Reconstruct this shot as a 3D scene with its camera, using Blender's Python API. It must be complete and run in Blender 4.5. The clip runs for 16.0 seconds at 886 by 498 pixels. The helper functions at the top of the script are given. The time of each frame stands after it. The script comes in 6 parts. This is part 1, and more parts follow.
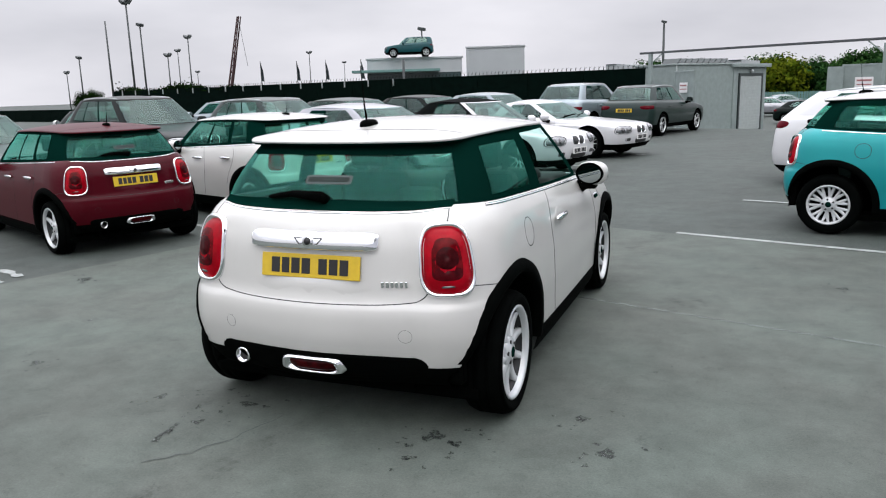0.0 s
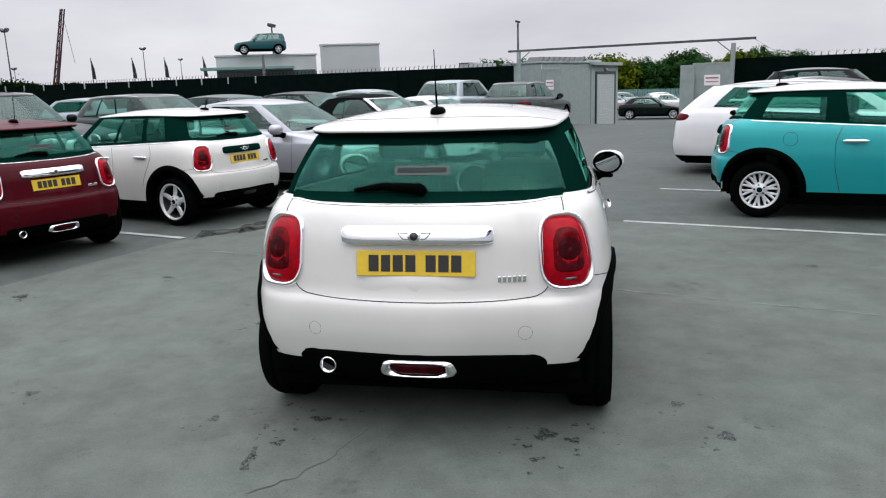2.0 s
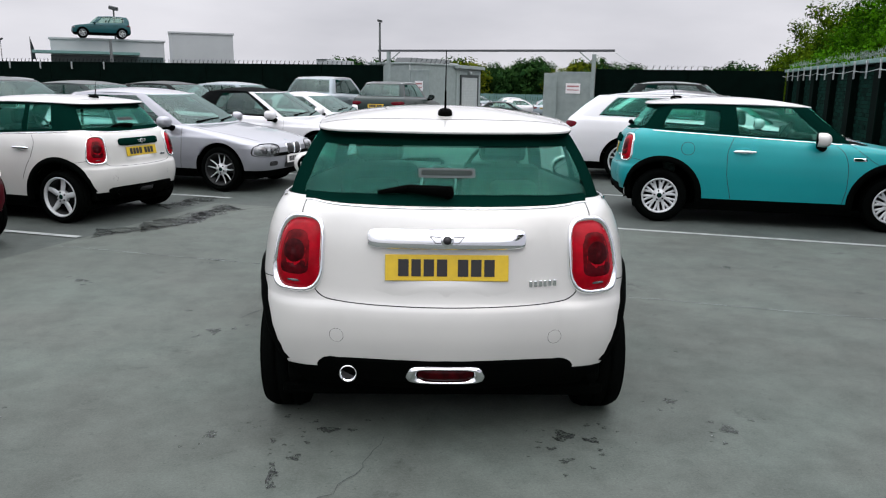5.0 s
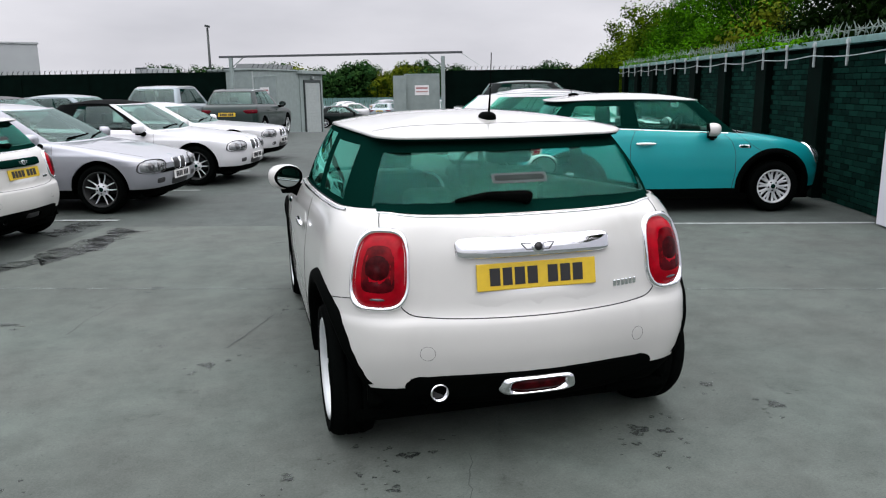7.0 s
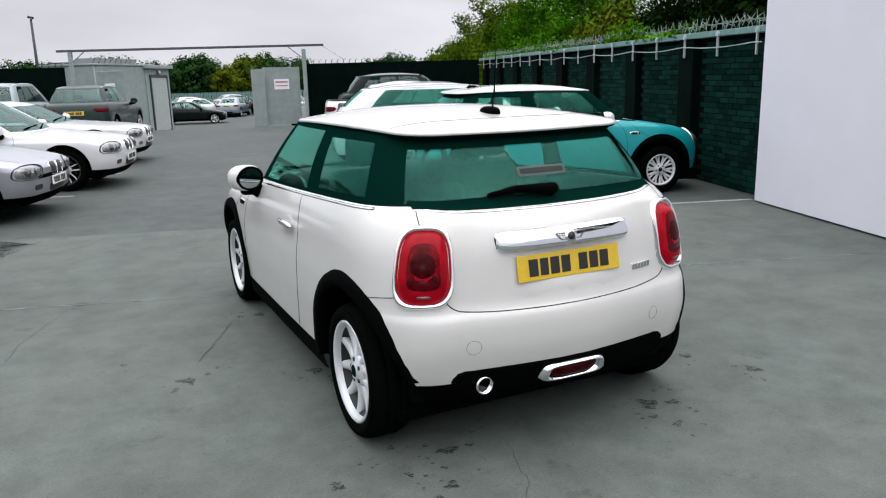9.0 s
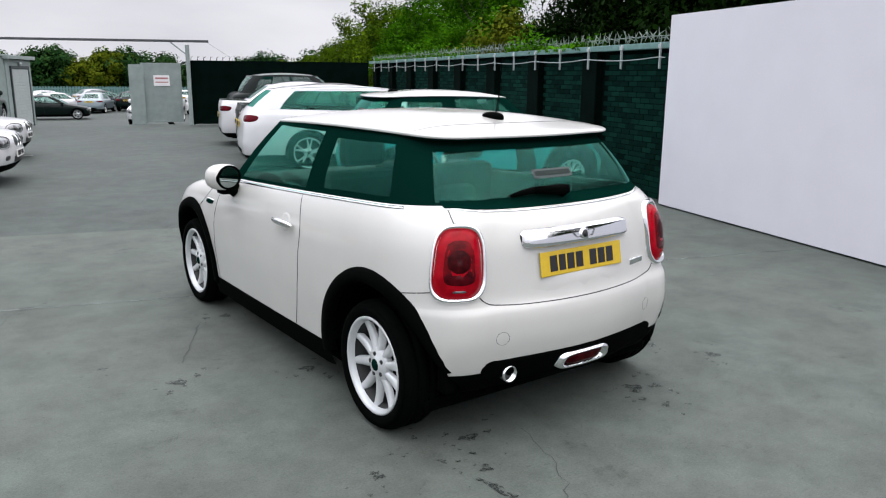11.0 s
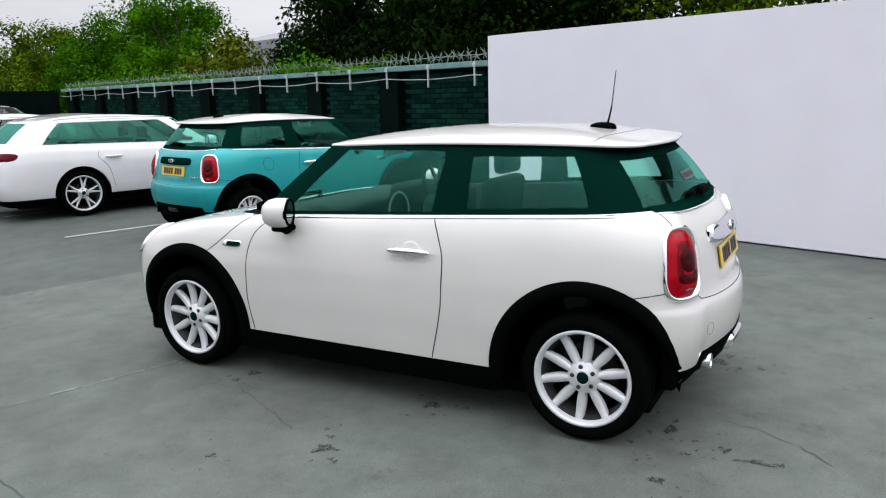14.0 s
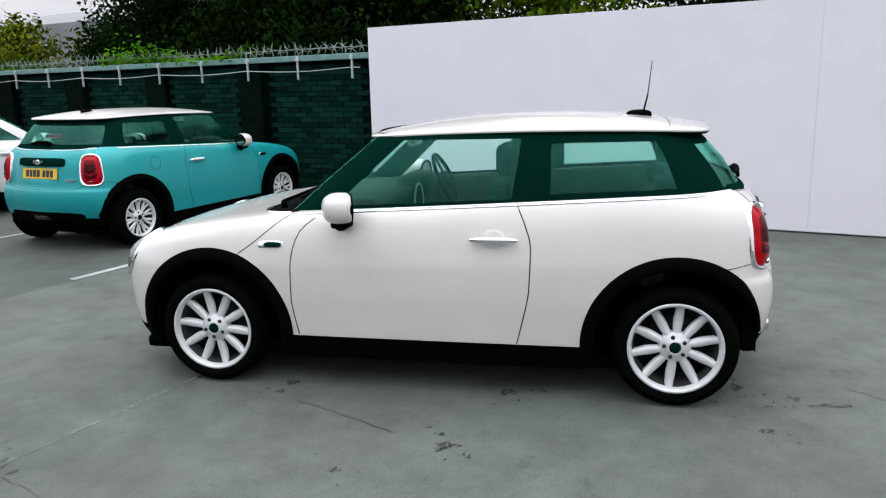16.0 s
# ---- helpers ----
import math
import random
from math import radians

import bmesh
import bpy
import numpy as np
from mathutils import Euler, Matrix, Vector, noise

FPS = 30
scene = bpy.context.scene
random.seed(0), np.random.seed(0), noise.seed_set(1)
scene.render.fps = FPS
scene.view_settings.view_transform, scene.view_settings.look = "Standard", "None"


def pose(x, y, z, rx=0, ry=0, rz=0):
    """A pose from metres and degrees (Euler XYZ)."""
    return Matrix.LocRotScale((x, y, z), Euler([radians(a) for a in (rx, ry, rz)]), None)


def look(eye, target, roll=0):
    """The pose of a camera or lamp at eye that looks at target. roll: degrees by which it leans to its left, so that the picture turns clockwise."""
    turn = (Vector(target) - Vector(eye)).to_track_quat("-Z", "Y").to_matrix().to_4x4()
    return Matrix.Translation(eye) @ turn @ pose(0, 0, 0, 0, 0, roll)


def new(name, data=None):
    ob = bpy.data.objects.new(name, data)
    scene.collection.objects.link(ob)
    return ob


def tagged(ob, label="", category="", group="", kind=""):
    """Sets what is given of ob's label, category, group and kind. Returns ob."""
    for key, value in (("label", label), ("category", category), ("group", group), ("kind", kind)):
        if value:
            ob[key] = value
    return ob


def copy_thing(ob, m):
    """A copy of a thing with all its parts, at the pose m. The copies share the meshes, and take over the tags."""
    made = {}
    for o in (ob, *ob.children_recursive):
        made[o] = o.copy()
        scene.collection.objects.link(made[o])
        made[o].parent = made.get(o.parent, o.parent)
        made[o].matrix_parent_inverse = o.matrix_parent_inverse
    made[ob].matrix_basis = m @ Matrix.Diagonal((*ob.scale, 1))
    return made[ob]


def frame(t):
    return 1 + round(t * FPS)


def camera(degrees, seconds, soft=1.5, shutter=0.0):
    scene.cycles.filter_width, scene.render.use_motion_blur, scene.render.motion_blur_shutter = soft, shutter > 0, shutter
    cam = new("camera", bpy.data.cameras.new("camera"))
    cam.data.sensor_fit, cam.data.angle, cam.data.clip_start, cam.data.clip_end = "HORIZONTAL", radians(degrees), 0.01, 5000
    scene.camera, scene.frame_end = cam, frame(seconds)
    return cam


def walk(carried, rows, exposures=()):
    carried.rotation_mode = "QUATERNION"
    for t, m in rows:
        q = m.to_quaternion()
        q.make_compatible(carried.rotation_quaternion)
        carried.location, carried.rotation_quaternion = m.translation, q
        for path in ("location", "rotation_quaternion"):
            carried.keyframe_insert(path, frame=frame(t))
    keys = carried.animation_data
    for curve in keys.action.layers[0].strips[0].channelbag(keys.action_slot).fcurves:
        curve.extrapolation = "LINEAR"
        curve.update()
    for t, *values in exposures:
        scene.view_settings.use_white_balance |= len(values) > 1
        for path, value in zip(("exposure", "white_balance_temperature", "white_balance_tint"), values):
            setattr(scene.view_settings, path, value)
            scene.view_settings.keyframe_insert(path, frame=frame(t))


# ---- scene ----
cam = camera(60.4, 16.0, soft=1.15)
PATH = [
    (0, (1.844, -3.457, 1.591), (1.118, -1.639, 1.181), -1.8),
    (0.5, (1.634, -3.535, 1.591), (0.982, -1.686, 1.195), -0.9),
    (1, (1.361, -3.599, 1.579), (0.81, -1.72, 1.171), -1.3),
    (1.5, (1.051, -3.585, 1.565), (0.585, -1.686, 1.142), -1.8),
    (2, (0.678, -3.605, 1.562), (0.334, -1.681, 1.137), -1.8),
    (2.5, (0.341, -3.599, 1.552), (0.102, -1.661, 1.119), -1.4),
    (3, (0.106, -3.563, 1.574), (-0.029, -1.615, 1.141), -1.6),
    (5.5, (-0.245, -3.614, 1.583), (-0.113, -1.665, 1.154), 1.3),
    (6, (-0.545, -3.591, 1.61), (-0.29, -1.653, 1.184), 0.6),
    (6.5, (-0.812, -3.418, 1.582), (-0.486, -1.491, 1.158), 0.1),
    (7, (-1.127, -3.352, 1.579), (-0.643, -1.458, 1.157), -0.8),
    (7.5, (-1.412, -3.251, 1.59), (-0.792, -1.401, 1.15), -0.2),
    (8, (-1.637, -3.115, 1.593), (-0.928, -1.297, 1.151), -1.2),
    (8.5, (-1.814, -3.094, 1.609), (-1.01, -1.319, 1.159), -1.4),
    (9, (-1.858, -3.098, 1.61), (-1.007, -1.344, 1.161), -1.5),
    (11.5, (-2.791, -2.708, 1.631), (-1.582, -1.177, 1.191), 0.6),
    (12, (-3.078, -2.412, 1.596), (-1.795, -0.94, 1.165), 0.2),
    (12.5, (-3.402, -2.136, 1.604), (-1.975, -0.797, 1.191), -0.4),
    (13, (-3.651, -1.809, 1.606), (-2.117, -0.593, 1.194), -0.3),
    (13.5, (-3.824, -1.442, 1.611), (-2.206, -0.336, 1.213), -0.1),
    (14, (-4.057, -1.056, 1.609), (-2.338, -0.112, 1.215), -1.4),
    (14.5, (-4.2, -0.663, 1.583), (-2.41, 0.133, 1.181), -1.9),
    (15, (-4.387, -0.287, 1.591), (-2.536, 0.35, 1.184), -1.7),
    (15.5, (-4.522, 0.044, 1.61), (-2.628, 0.529, 1.191), -1.3),
    (16, (-4.567, 0.383, 1.612), (-2.653, 0.783, 1.192), -1.4),
]
walk(cam, [(t, look(eye, target, roll)) for t, eye, target, roll in PATH],
     [(0.0, -0.13), (3.0, -0.21), (5.5, -0.23), (9.0, -0.12), (12.0, -0.09), (16.0, -0.06)])

# ---- light ----
world = bpy.data.worlds.new("overcast_sky")
scene.world = world
world.use_nodes = True
wt = world.node_tree
wt.nodes.clear()
w_out = wt.nodes.new("ShaderNodeOutputWorld")
w_bg = wt.nodes.new("ShaderNodeBackground")
w_sky = wt.nodes.new("ShaderNodeTexSky")
w_sky.sky_type, w_sky.sun_disc = "NISHITA", False
w_sky.sun_elevation, w_sky.sun_rotation = radians(52), radians(150)
w_sky.air_density, w_sky.dust_density, w_sky.ozone_density = 1.0, 6.0, 1.0
w_co = wt.nodes.new("ShaderNodeTexCoord")
w_map = wt.nodes.new("ShaderNodeMapping")
w_map.inputs["Scale"].default_value = (1.6, 1.6, 5.0)
w_noise = wt.nodes.new("ShaderNodeTexNoise")
w_noise.inputs["Scale"].default_value, w_noise.inputs["Detail"].default_value = 1.7, 5.0
w_ramp = wt.nodes.new("ShaderNodeValToRGB")
w_ramp.color_ramp.elements[0].position, w_ramp.color_ramp.elements[0].color = 0.30, (9.2, 9.25, 10.1, 1)
w_ramp.color_ramp.elements[1].position, w_ramp.color_ramp.elements[1].color = 0.72, (12.8, 12.7, 13.6, 1)
w_mix = wt.nodes.new("ShaderNodeMixRGB")
w_mix.inputs["Fac"].default_value = 0.9
wt.links.new(w_co.outputs["Generated"], w_map.inputs["Vector"])
wt.links.new(w_map.outputs["Vector"], w_noise.inputs["Vector"])
wt.links.new(w_noise.outputs["Fac"], w_ramp.inputs["Fac"])
wt.links.new(w_sky.outputs["Color"], w_mix.inputs["Color1"])
wt.links.new(w_ramp.outputs["Color"], w_mix.inputs["Color2"])
# an overcast dome, much brighter overhead than at the horizon
w_sep = wt.nodes.new("ShaderNodeSeparateXYZ")
w_up = wt.nodes.new("ShaderNodeMapRange")
w_up.inputs["From Min"].default_value, w_up.inputs["From Max"].default_value = 0.05, 1.0
w_up.interpolation_type = "SMOOTHSTEP"
w_up.inputs["To Min"].default_value, w_up.inputs["To Max"].default_value = 1.22, 5.0
w_dome = wt.nodes.new("ShaderNodeMixRGB")
w_dome.blend_type, w_dome.inputs["Fac"].default_value = "MULTIPLY", 1.0
wt.links.new(w_co.outputs["Generated"], w_sep.inputs["Vector"])
wt.links.new(w_sep.outputs["Z"], w_up.inputs["Value"])
wt.links.new(w_mix.outputs["Color"], w_dome.inputs["Color1"])
wt.links.new(w_up.outputs["Result"], w_dome.inputs["Color2"])
wt.links.new(w_dome.outputs["Color"], w_bg.inputs["Color"])
w_bg.inputs["Strength"].default_value = 0.066
wt.links.new(w_bg.outputs["Background"], w_out.inputs["Surface"])

sun = new("sun", bpy.data.lights.new("sun", "SUN"))
sun.data.energy, sun.data.angle, sun.data.color = 0.7, radians(50), (1.0, 0.97, 0.93)
sun.matrix_world = look((0, 0, 30), (2, -7, 0))

# ---- plan: a grid along the brick wall (b) and across the lane (a) ----
TURN = -17.5
GU = Vector((math.cos(radians(TURN)), math.sin(radians(TURN)), 0))
GV = Vector((-GU.y, GU.x, 0))


def at(a, b, z=0.0):
    return GU * a + GV * b + Vector((0, 0, z))


def stand(a, b, heading=0.0, z=0.0):
    """A pose on the grid; heading 0 looks along +b, -90 along +a."""
    p = at(a, b, z)
    return pose(p.x, p.y, p.z, 0, 0, TURN + heading)


# ---- materials ----
def material(name, colour, rough=0.5, metal=0.0, coat=0.0, spec=0.5, vary=0.0, scale=8.0, bump=0.0, bump_scale=60.0, ior=1.5, sheen=(1, 1, 1)):
    m = bpy.data.materials.new(name)
    m.use_nodes = True
    nt = m.node_tree
    b = nt.nodes["Principled BSDF"]
    b.inputs["Base Color"].default_value = (*colour, 1)
    b.inputs["Roughness"].default_value, b.inputs["Metallic"].default_value = rough, metal
    b.inputs["Coat Weight"].default_value, b.inputs["Coat Roughness"].default_value = coat, 0.03
    b.inputs["Specular IOR Level"].default_value, b.inputs["IOR"].default_value = spec, ior
    b.inputs["Specular Tint"].default_value = (*sheen, 1)
    if vary or bump:
        co = nt.nodes.new("ShaderNodeTexCoord")
    if vary:
        n = nt.nodes.new("ShaderNodeTexNoise")
        n.inputs["Scale"].default_value, n.inputs["Detail"].default_value = scale, 6.0
        r = nt.nodes.new("ShaderNodeMapRange")
        r.inputs["To Min"].default_value, r.inputs["To Max"].default_value = 1 - vary, 1 + vary
        r.inputs["From Min"].default_value, r.inputs["From Max"].default_value = 0.3, 0.7
        x = nt.nodes.new("ShaderNodeMixRGB")
        x.blend_type, x.inputs["Fac"].default_value = "MULTIPLY", 1.0
        x.inputs["Color1"].default_value = (*colour, 1)
        nt.links.new(co.outputs["Object"], n.inputs["Vector"])
        nt.links.new(n.outputs["Fac"], r.inputs["Value"])
        nt.links.new(r.outputs["Result"], x.inputs["Color2"])
        nt.links.new(x.outputs["Color"], b.inputs["Base Color"])
    if bump:
        n2 = nt.nodes.new("ShaderNodeTexNoise")
        n2.inputs["Scale"].default_value, n2.inputs["Detail"].default_value = bump_scale, 4.0
        bp = nt.nodes.new("ShaderNodeBump")
        bp.inputs["Strength"].default_value, bp.inputs["Distance"].default_value = bump, 0.01
        nt.links.new(co.outputs["Object"], n2.inputs["Vector"])
        nt.links.new(n2.outputs["Fac"], bp.inputs["Height"])
        nt.links.new(bp.outputs["Normal"], b.inputs["Normal"])
    return m


def paint(name, colour, flake=0.0, rough=0.35):
    return material(name, colour, rough=rough, metal=flake, coat=0.9, vary=0.03, scale=3.0)


def tinted_glass(name, tint, gloss=0.05, sheen=(0.22, 0.74, 0.60)):
    """Car glass: a tinted see-through sheet with a mirror sheen that grows at grazing angles."""
    m = bpy.data.materials.new(name)
    m.use_nodes = True
    nt = m.node_tree
    nt.nodes.clear()
    out = nt.nodes.new("ShaderNodeOutputMaterial")
    mix = nt.nodes.new("ShaderNodeMixShader")
    tr = nt.nodes.new("ShaderNodeBsdfTransparent")
    gl = nt.nodes.new("ShaderNodeBsdfGlossy")
    lw = nt.nodes.new("ShaderNodeLayerWeight")
    lw.inputs["Blend"].default_value = 0.5
    rise = nt.nodes.new("ShaderNodeMath")
    rise.operation, rise.inputs[1].default_value = "POWER", 5.0
    fr = nt.nodes.new("ShaderNodeMapRange")
    fr.inputs["To Min"].default_value, fr.inputs["To Max"].default_value = gloss, 1.0
    nt.links.new(lw.outputs["Facing"], rise.inputs[0])
    nt.links.new(rise.outputs[0], fr.inputs["Value"])
    tr.inputs["Color"].default_value = (*tint, 1)
    gl.inputs["Roughness"].default_value = 0.01
    gl.inputs["Color"].default_value = (*sheen, 1)
    nt.links.new(fr.outputs["Result"], mix.inputs["Fac"])
    nt.links.new(tr.outputs["BSDF"], mix.inputs[1])
    nt.links.new(gl.outputs["BSDF"], mix.inputs[2])
    nt.links.new(mix.outputs["Shader"], out.inputs["Surface"])
    return m


WHITE = paint("white_paint", (0.485, 0.485, 0.46))
WHITE_COLD = paint("cold_white_paint", (0.57, 0.575, 0.585))
AQUA = material("aqua_blue_paint", (0.003, 0.245, 0.258), rough=0.4, metal=0.25, spec=0.25, coat=0.35, vary=0.03, scale=3.0)
RED = material("dark_red_paint", (0.046, 0.0006, 0.004), rough=0.4, spec=0.06, coat=0.14, vary=0.03, scale=3.0)
SILVER = paint("silver_paint", (0.30, 0.31, 0.335), flake=0.5)
STEEL = paint("blue_grey_paint", (0.20, 0.25, 0.27), flake=0.5)
GRAPHITE = material("graphite_paint", (0.011, 0.024, 0.021), rough=0.35, metal=0.2, spec=0.2, coat=0.28, vary=0.03, scale=3.0)
BLACK = material("black_paint", (0.002, 0.006, 0.005), rough=0.3, spec=0.06, coat=0.16)
ROOF_BLACK = material("black_roof_fabric", (0.003, 0.004, 0.004), rough=0.9, spec=0.04, bump=0.2)
TEAL = material("teal_paint", (0.003, 0.055, 0.062), rough=0.4, metal=0.1, spec=0.2, coat=0.3, vary=0.03, scale=3.0)
GLASS = tinted_glass("tinted_car_glass", (0.41, 0.77, 0.66))
GLASS_SIDE = tinted_glass("green_side_glass", (0.60, 0.87, 0.79), 0.045, (0.16, 0.70, 0.55))
GLASS_CLEAR = tinted_glass("clear_car_glass", (0.58, 0.84, 0.77))
GLASS_GREY = tinted_glass("grey_car_glass", (0.40, 0.56, 0.51), 0.07, (0.62, 0.80, 0.75))
GLOSS_BLACK = material("gloss_black_trim", (0.0012, 0.013, 0.0095), rough=0.45, coat=0.0, spec=0.0, sheen=(0.30, 1.0, 0.80))
PLASTIC = material("black_plastic_trim", (0.0010, 0.0014, 0.0012), rough=0.75, spec=0.012, vary=0.15, scale=20, bump=0.08, bump_scale=300)
RUBBER = material("tyre_rubber", (0.0014, 0.0019, 0.0017), rough=0.85, spec=0.015, vary=0.2, scale=14, bump=0.1, bump_scale=120)
SEAL = material("dark_shut_gap", (0.02, 0.02, 0.02), rough=0.9)
CHROME = material("chrome", (0.86, 0.87, 0.88), rough=0.08, metal=1.0)
ALLOY = material("painted_alloy", (0.52, 0.545, 0.55), rough=0.35, metal=0.2, coat=0.5, vary=0.04, scale=30)
ALLOY_DARK = material("dark_alloy", (0.05, 0.052, 0.055), rough=0.35, metal=0.6)
STEEL_DISC = material("brake_disc_metal", (0.020, 0.022, 0.022), rough=0.6, metal=0.5)
LAMP_RED = material("red_lamp_glass", (0.27, 0.001, 0.007), rough=0.12, coat=0.14, spec=0.06, vary=0.30, scale=14)
LAMP_INNER = material("inner_red_lamp_glass", (0.095, 0.001, 0.003), rough=0.15, coat=0.12, spec=0.05, vary=0.45, scale=22)
LAMP_DEEP = material("deep_red_lamp_glass", (0.030, 0.0010, 0.002), rough=0.3, coat=0.10, spec=0.03, vary=0.5, scale=40)
LAMP_BOWL = material("red_lamp_bowl", (0.050, 0.001, 0.003), rough=0.2, coat=0.10, spec=0.04, vary=0.5, scale=30)
LAMP_SMOKE = material("smoked_red_lamp_glass", (0.075, 0.0015, 0.006), rough=0.15, coat=0.06, spec=0.05, vary=0.3, scale=14)
LAMP_CLEAR = material("clear_lamp_glass", (0.17, 0.18, 0.185), rough=0.1, metal=0.6, coat=1.0, vary=0.4, scale=25)
LAMP_DARK = material("dark_lamp_inside", (0.03, 0.03, 0.033), rough=0.2, coat=1.0)
MIRROR = material("mirror_glass", (0.20, 0.23, 0.225), rough=0.01, metal=1.0)
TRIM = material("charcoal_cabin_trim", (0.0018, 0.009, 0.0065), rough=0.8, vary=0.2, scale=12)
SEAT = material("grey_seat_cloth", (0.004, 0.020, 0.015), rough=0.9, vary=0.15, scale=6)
SEAT_LIGHT = material("pale_seat_trim", (0.055, 0.075, 0.070), rough=0.8, vary=0.1)
PLATE_YELLOW = material("yellow_plate", (0.54, 0.37, 0.010), rough=0.4, coat=0.3, vary=0.05, scale=40)
PLATE_WHITE = material("white_plate", (0.72, 0.72, 0.70), rough=0.4, coat=0.3, vary=0.05, scale=40)
INK = material("black_print", (0.008, 0.008, 0.009), rough=0.5)


# ---- mesh helpers ----
def mesh_data(name, verts, faces, mat, smooth=True, normals=None):
    me = bpy.data.meshes.new(name)
    me.from_pydata([tuple(map(float, v)) for v in verts], [], [tuple(map(int, f)) for f in faces])
    me.materials.append(mat)
    me.polygons.foreach_set("use_smooth", [smooth] * len(me.polygons))
    if normals is not None:
        me.normals_split_custom_set_from_vertices([tuple(map(float, n)) for n in normals])
    me.update()
    return me


def link_part(name, me, parent, label="", m=None):
    ob = new(name, me)
    ob.parent = parent
    if m is not None:
        ob.matrix_basis = m
    return tagged(ob, label)


def part(name, bm, mat, parent, label="", smooth=False, m=None):
    me = bpy.data.meshes.new(name)
    bmesh.ops.recalc_face_normals(bm, faces=bm.faces[:])
    bm.to_mesh(me)
    bm.free()
    me.materials.append(mat)
    me.polygons.foreach_set("use_smooth", [smooth] * len(me.polygons))
    return link_part(name, me, parent, label, m)


def raw(name, verts, faces, mat, parent, label="", smooth=True, normals=None, m=None):
    return link_part(name, mesh_data(name, verts, faces, mat, smooth, normals), parent, label, m)


def thing(name, m, label, category, group="", kind=""):
    ob = new(name)
    ob.matrix_basis = m
    return tagged(ob, label, category, group, kind)


def box(bm, lo, hi, bevel=0.0, m=None):
    r = bmesh.ops.create_cube(bm, size=1.0)
    vs = r["verts"]
    lo, hi = Vector(lo), Vector(hi)
    for v in vs:
        v.co = Vector(((lo[k] + hi[k]) / 2 + v.co[k] * (hi[k] - lo[k]) for k in range(3)))
    if bevel:
        es = list({e for v in vs for e in v.link_edges})
        r2 = bmesh.ops.bevel(bm, geom=es, offset=bevel, segments=2, profile=0.5, affect="EDGES")
        vs = list({v for v in vs if v.is_valid} | set(r2["verts"]))
    if m is not None:
        bmesh.ops.transform(bm, matrix=m, verts=vs)
    return bm


def boxes(*items, bevel=0.0):
    bm = bmesh.new()
    for lo, hi in items:
        box(bm, lo, hi, bevel)
    return bm


def rod(bm, p, q, r0, r1=None, n=10):
    p, q = Vector(p), Vector(q)
    r1 = r0 if r1 is None else r1
    ax = (q - p).normalized()
    s = ax.orthogonal().normalized()
    t = ax.cross(s)
    ra, rb = ([bm.verts.new(c + (s * math.cos(k * math.tau / n) + t * math.sin(k * math.tau / n)) * r) for k in range(n)] for c, r in ((p, r0), (q, r1)))
    for k in range(n):
        bm.faces.new((ra[k], ra[(k + 1) % n], rb[(k + 1) % n], rb[k]))
    bm.faces.new(ra[::-1])
    bm.faces.new(rb)
    return bm


def pipe(points, r, n=8):
    """One tube along a line of points."""
    bm = bmesh.new()
    pts = [Vector(p) for p in points]
    last = None
    for i, p in enumerate(pts):
        d = (pts[min(i + 1, len(pts) - 1)] - pts[max(i - 1, 0)]).normalized()
        up = Vector((0, 0, 1)) if abs(d.z) < 0.9 else Vector((1, 0, 0))
        s1 = d.cross(up).normalized()
        s2 = s1.cross(d)
        ring = [bm.verts.new(p + (s1 * math.cos(k * math.tau / n) + s2 * math.sin(k * math.tau / n)) * r) for k in range(n)]
        if last:
            for k in range(n):
                bm.faces.new((last[k], last[(k + 1) % n], ring[(k + 1) % n], ring[k]))
        else:
            bm.faces.new(ring)
        last = ring
    bm.faces.new(last)
    return bm


def lathe(profile, n=48, axis="x"):
    """Verts and faces of a turned body; profile: (radius, offset along the axis)."""
    vs, fs = [], []
    for k in range(n):
        c, s = math.cos(k * math.tau / n), math.sin(k * math.tau / n)
        vs += [(o, r * c, r * s) for r, o in profile]
    p = len(profile)
    for k in range(n):
        for i in range(p - 1):
            a, b = k * p + i, ((k + 1) % n) * p + i
            fs.append((a, b, b + 1, a + 1))
    return vs, fs


def pchip(x, xs, ys):
    """Smooth monotone curve through the points xs, ys."""
    x, xs, ys = np.asarray(x, float), np.asarray(xs, float), np.asarray(ys, float)
    h, d = np.diff(xs), np.diff(ys) / np.diff(xs)
    m = np.zeros(len(xs))
    for k in range(1, len(xs) - 1):
        if d[k - 1] * d[k] > 0:
            w1, w2 = 2 * h[k] + h[k - 1], h[k] + 2 * h[k - 1]
            m[k] = (w1 + w2) / (w1 / d[k - 1] + w2 / d[k])
    m[0], m[-1] = d[0], d[-1]
    i = np.clip(np.searchsorted(xs, x) - 1, 0, len(xs) - 2)
    t = np.clip((x - xs[i]) / h[i], 0, 1)
    return (2 * t**3 - 3 * t**2 + 1) * ys[i] + (t**3 - 2 * t**2 + t) * h[i] * m[i] + (3 * t**2 - 2 * t**3) * ys[i + 1] + (t**3 - t**2) * h[i] * m[i + 1]

# ---- cars ----
from mathutils.bvhtree import BVHTree


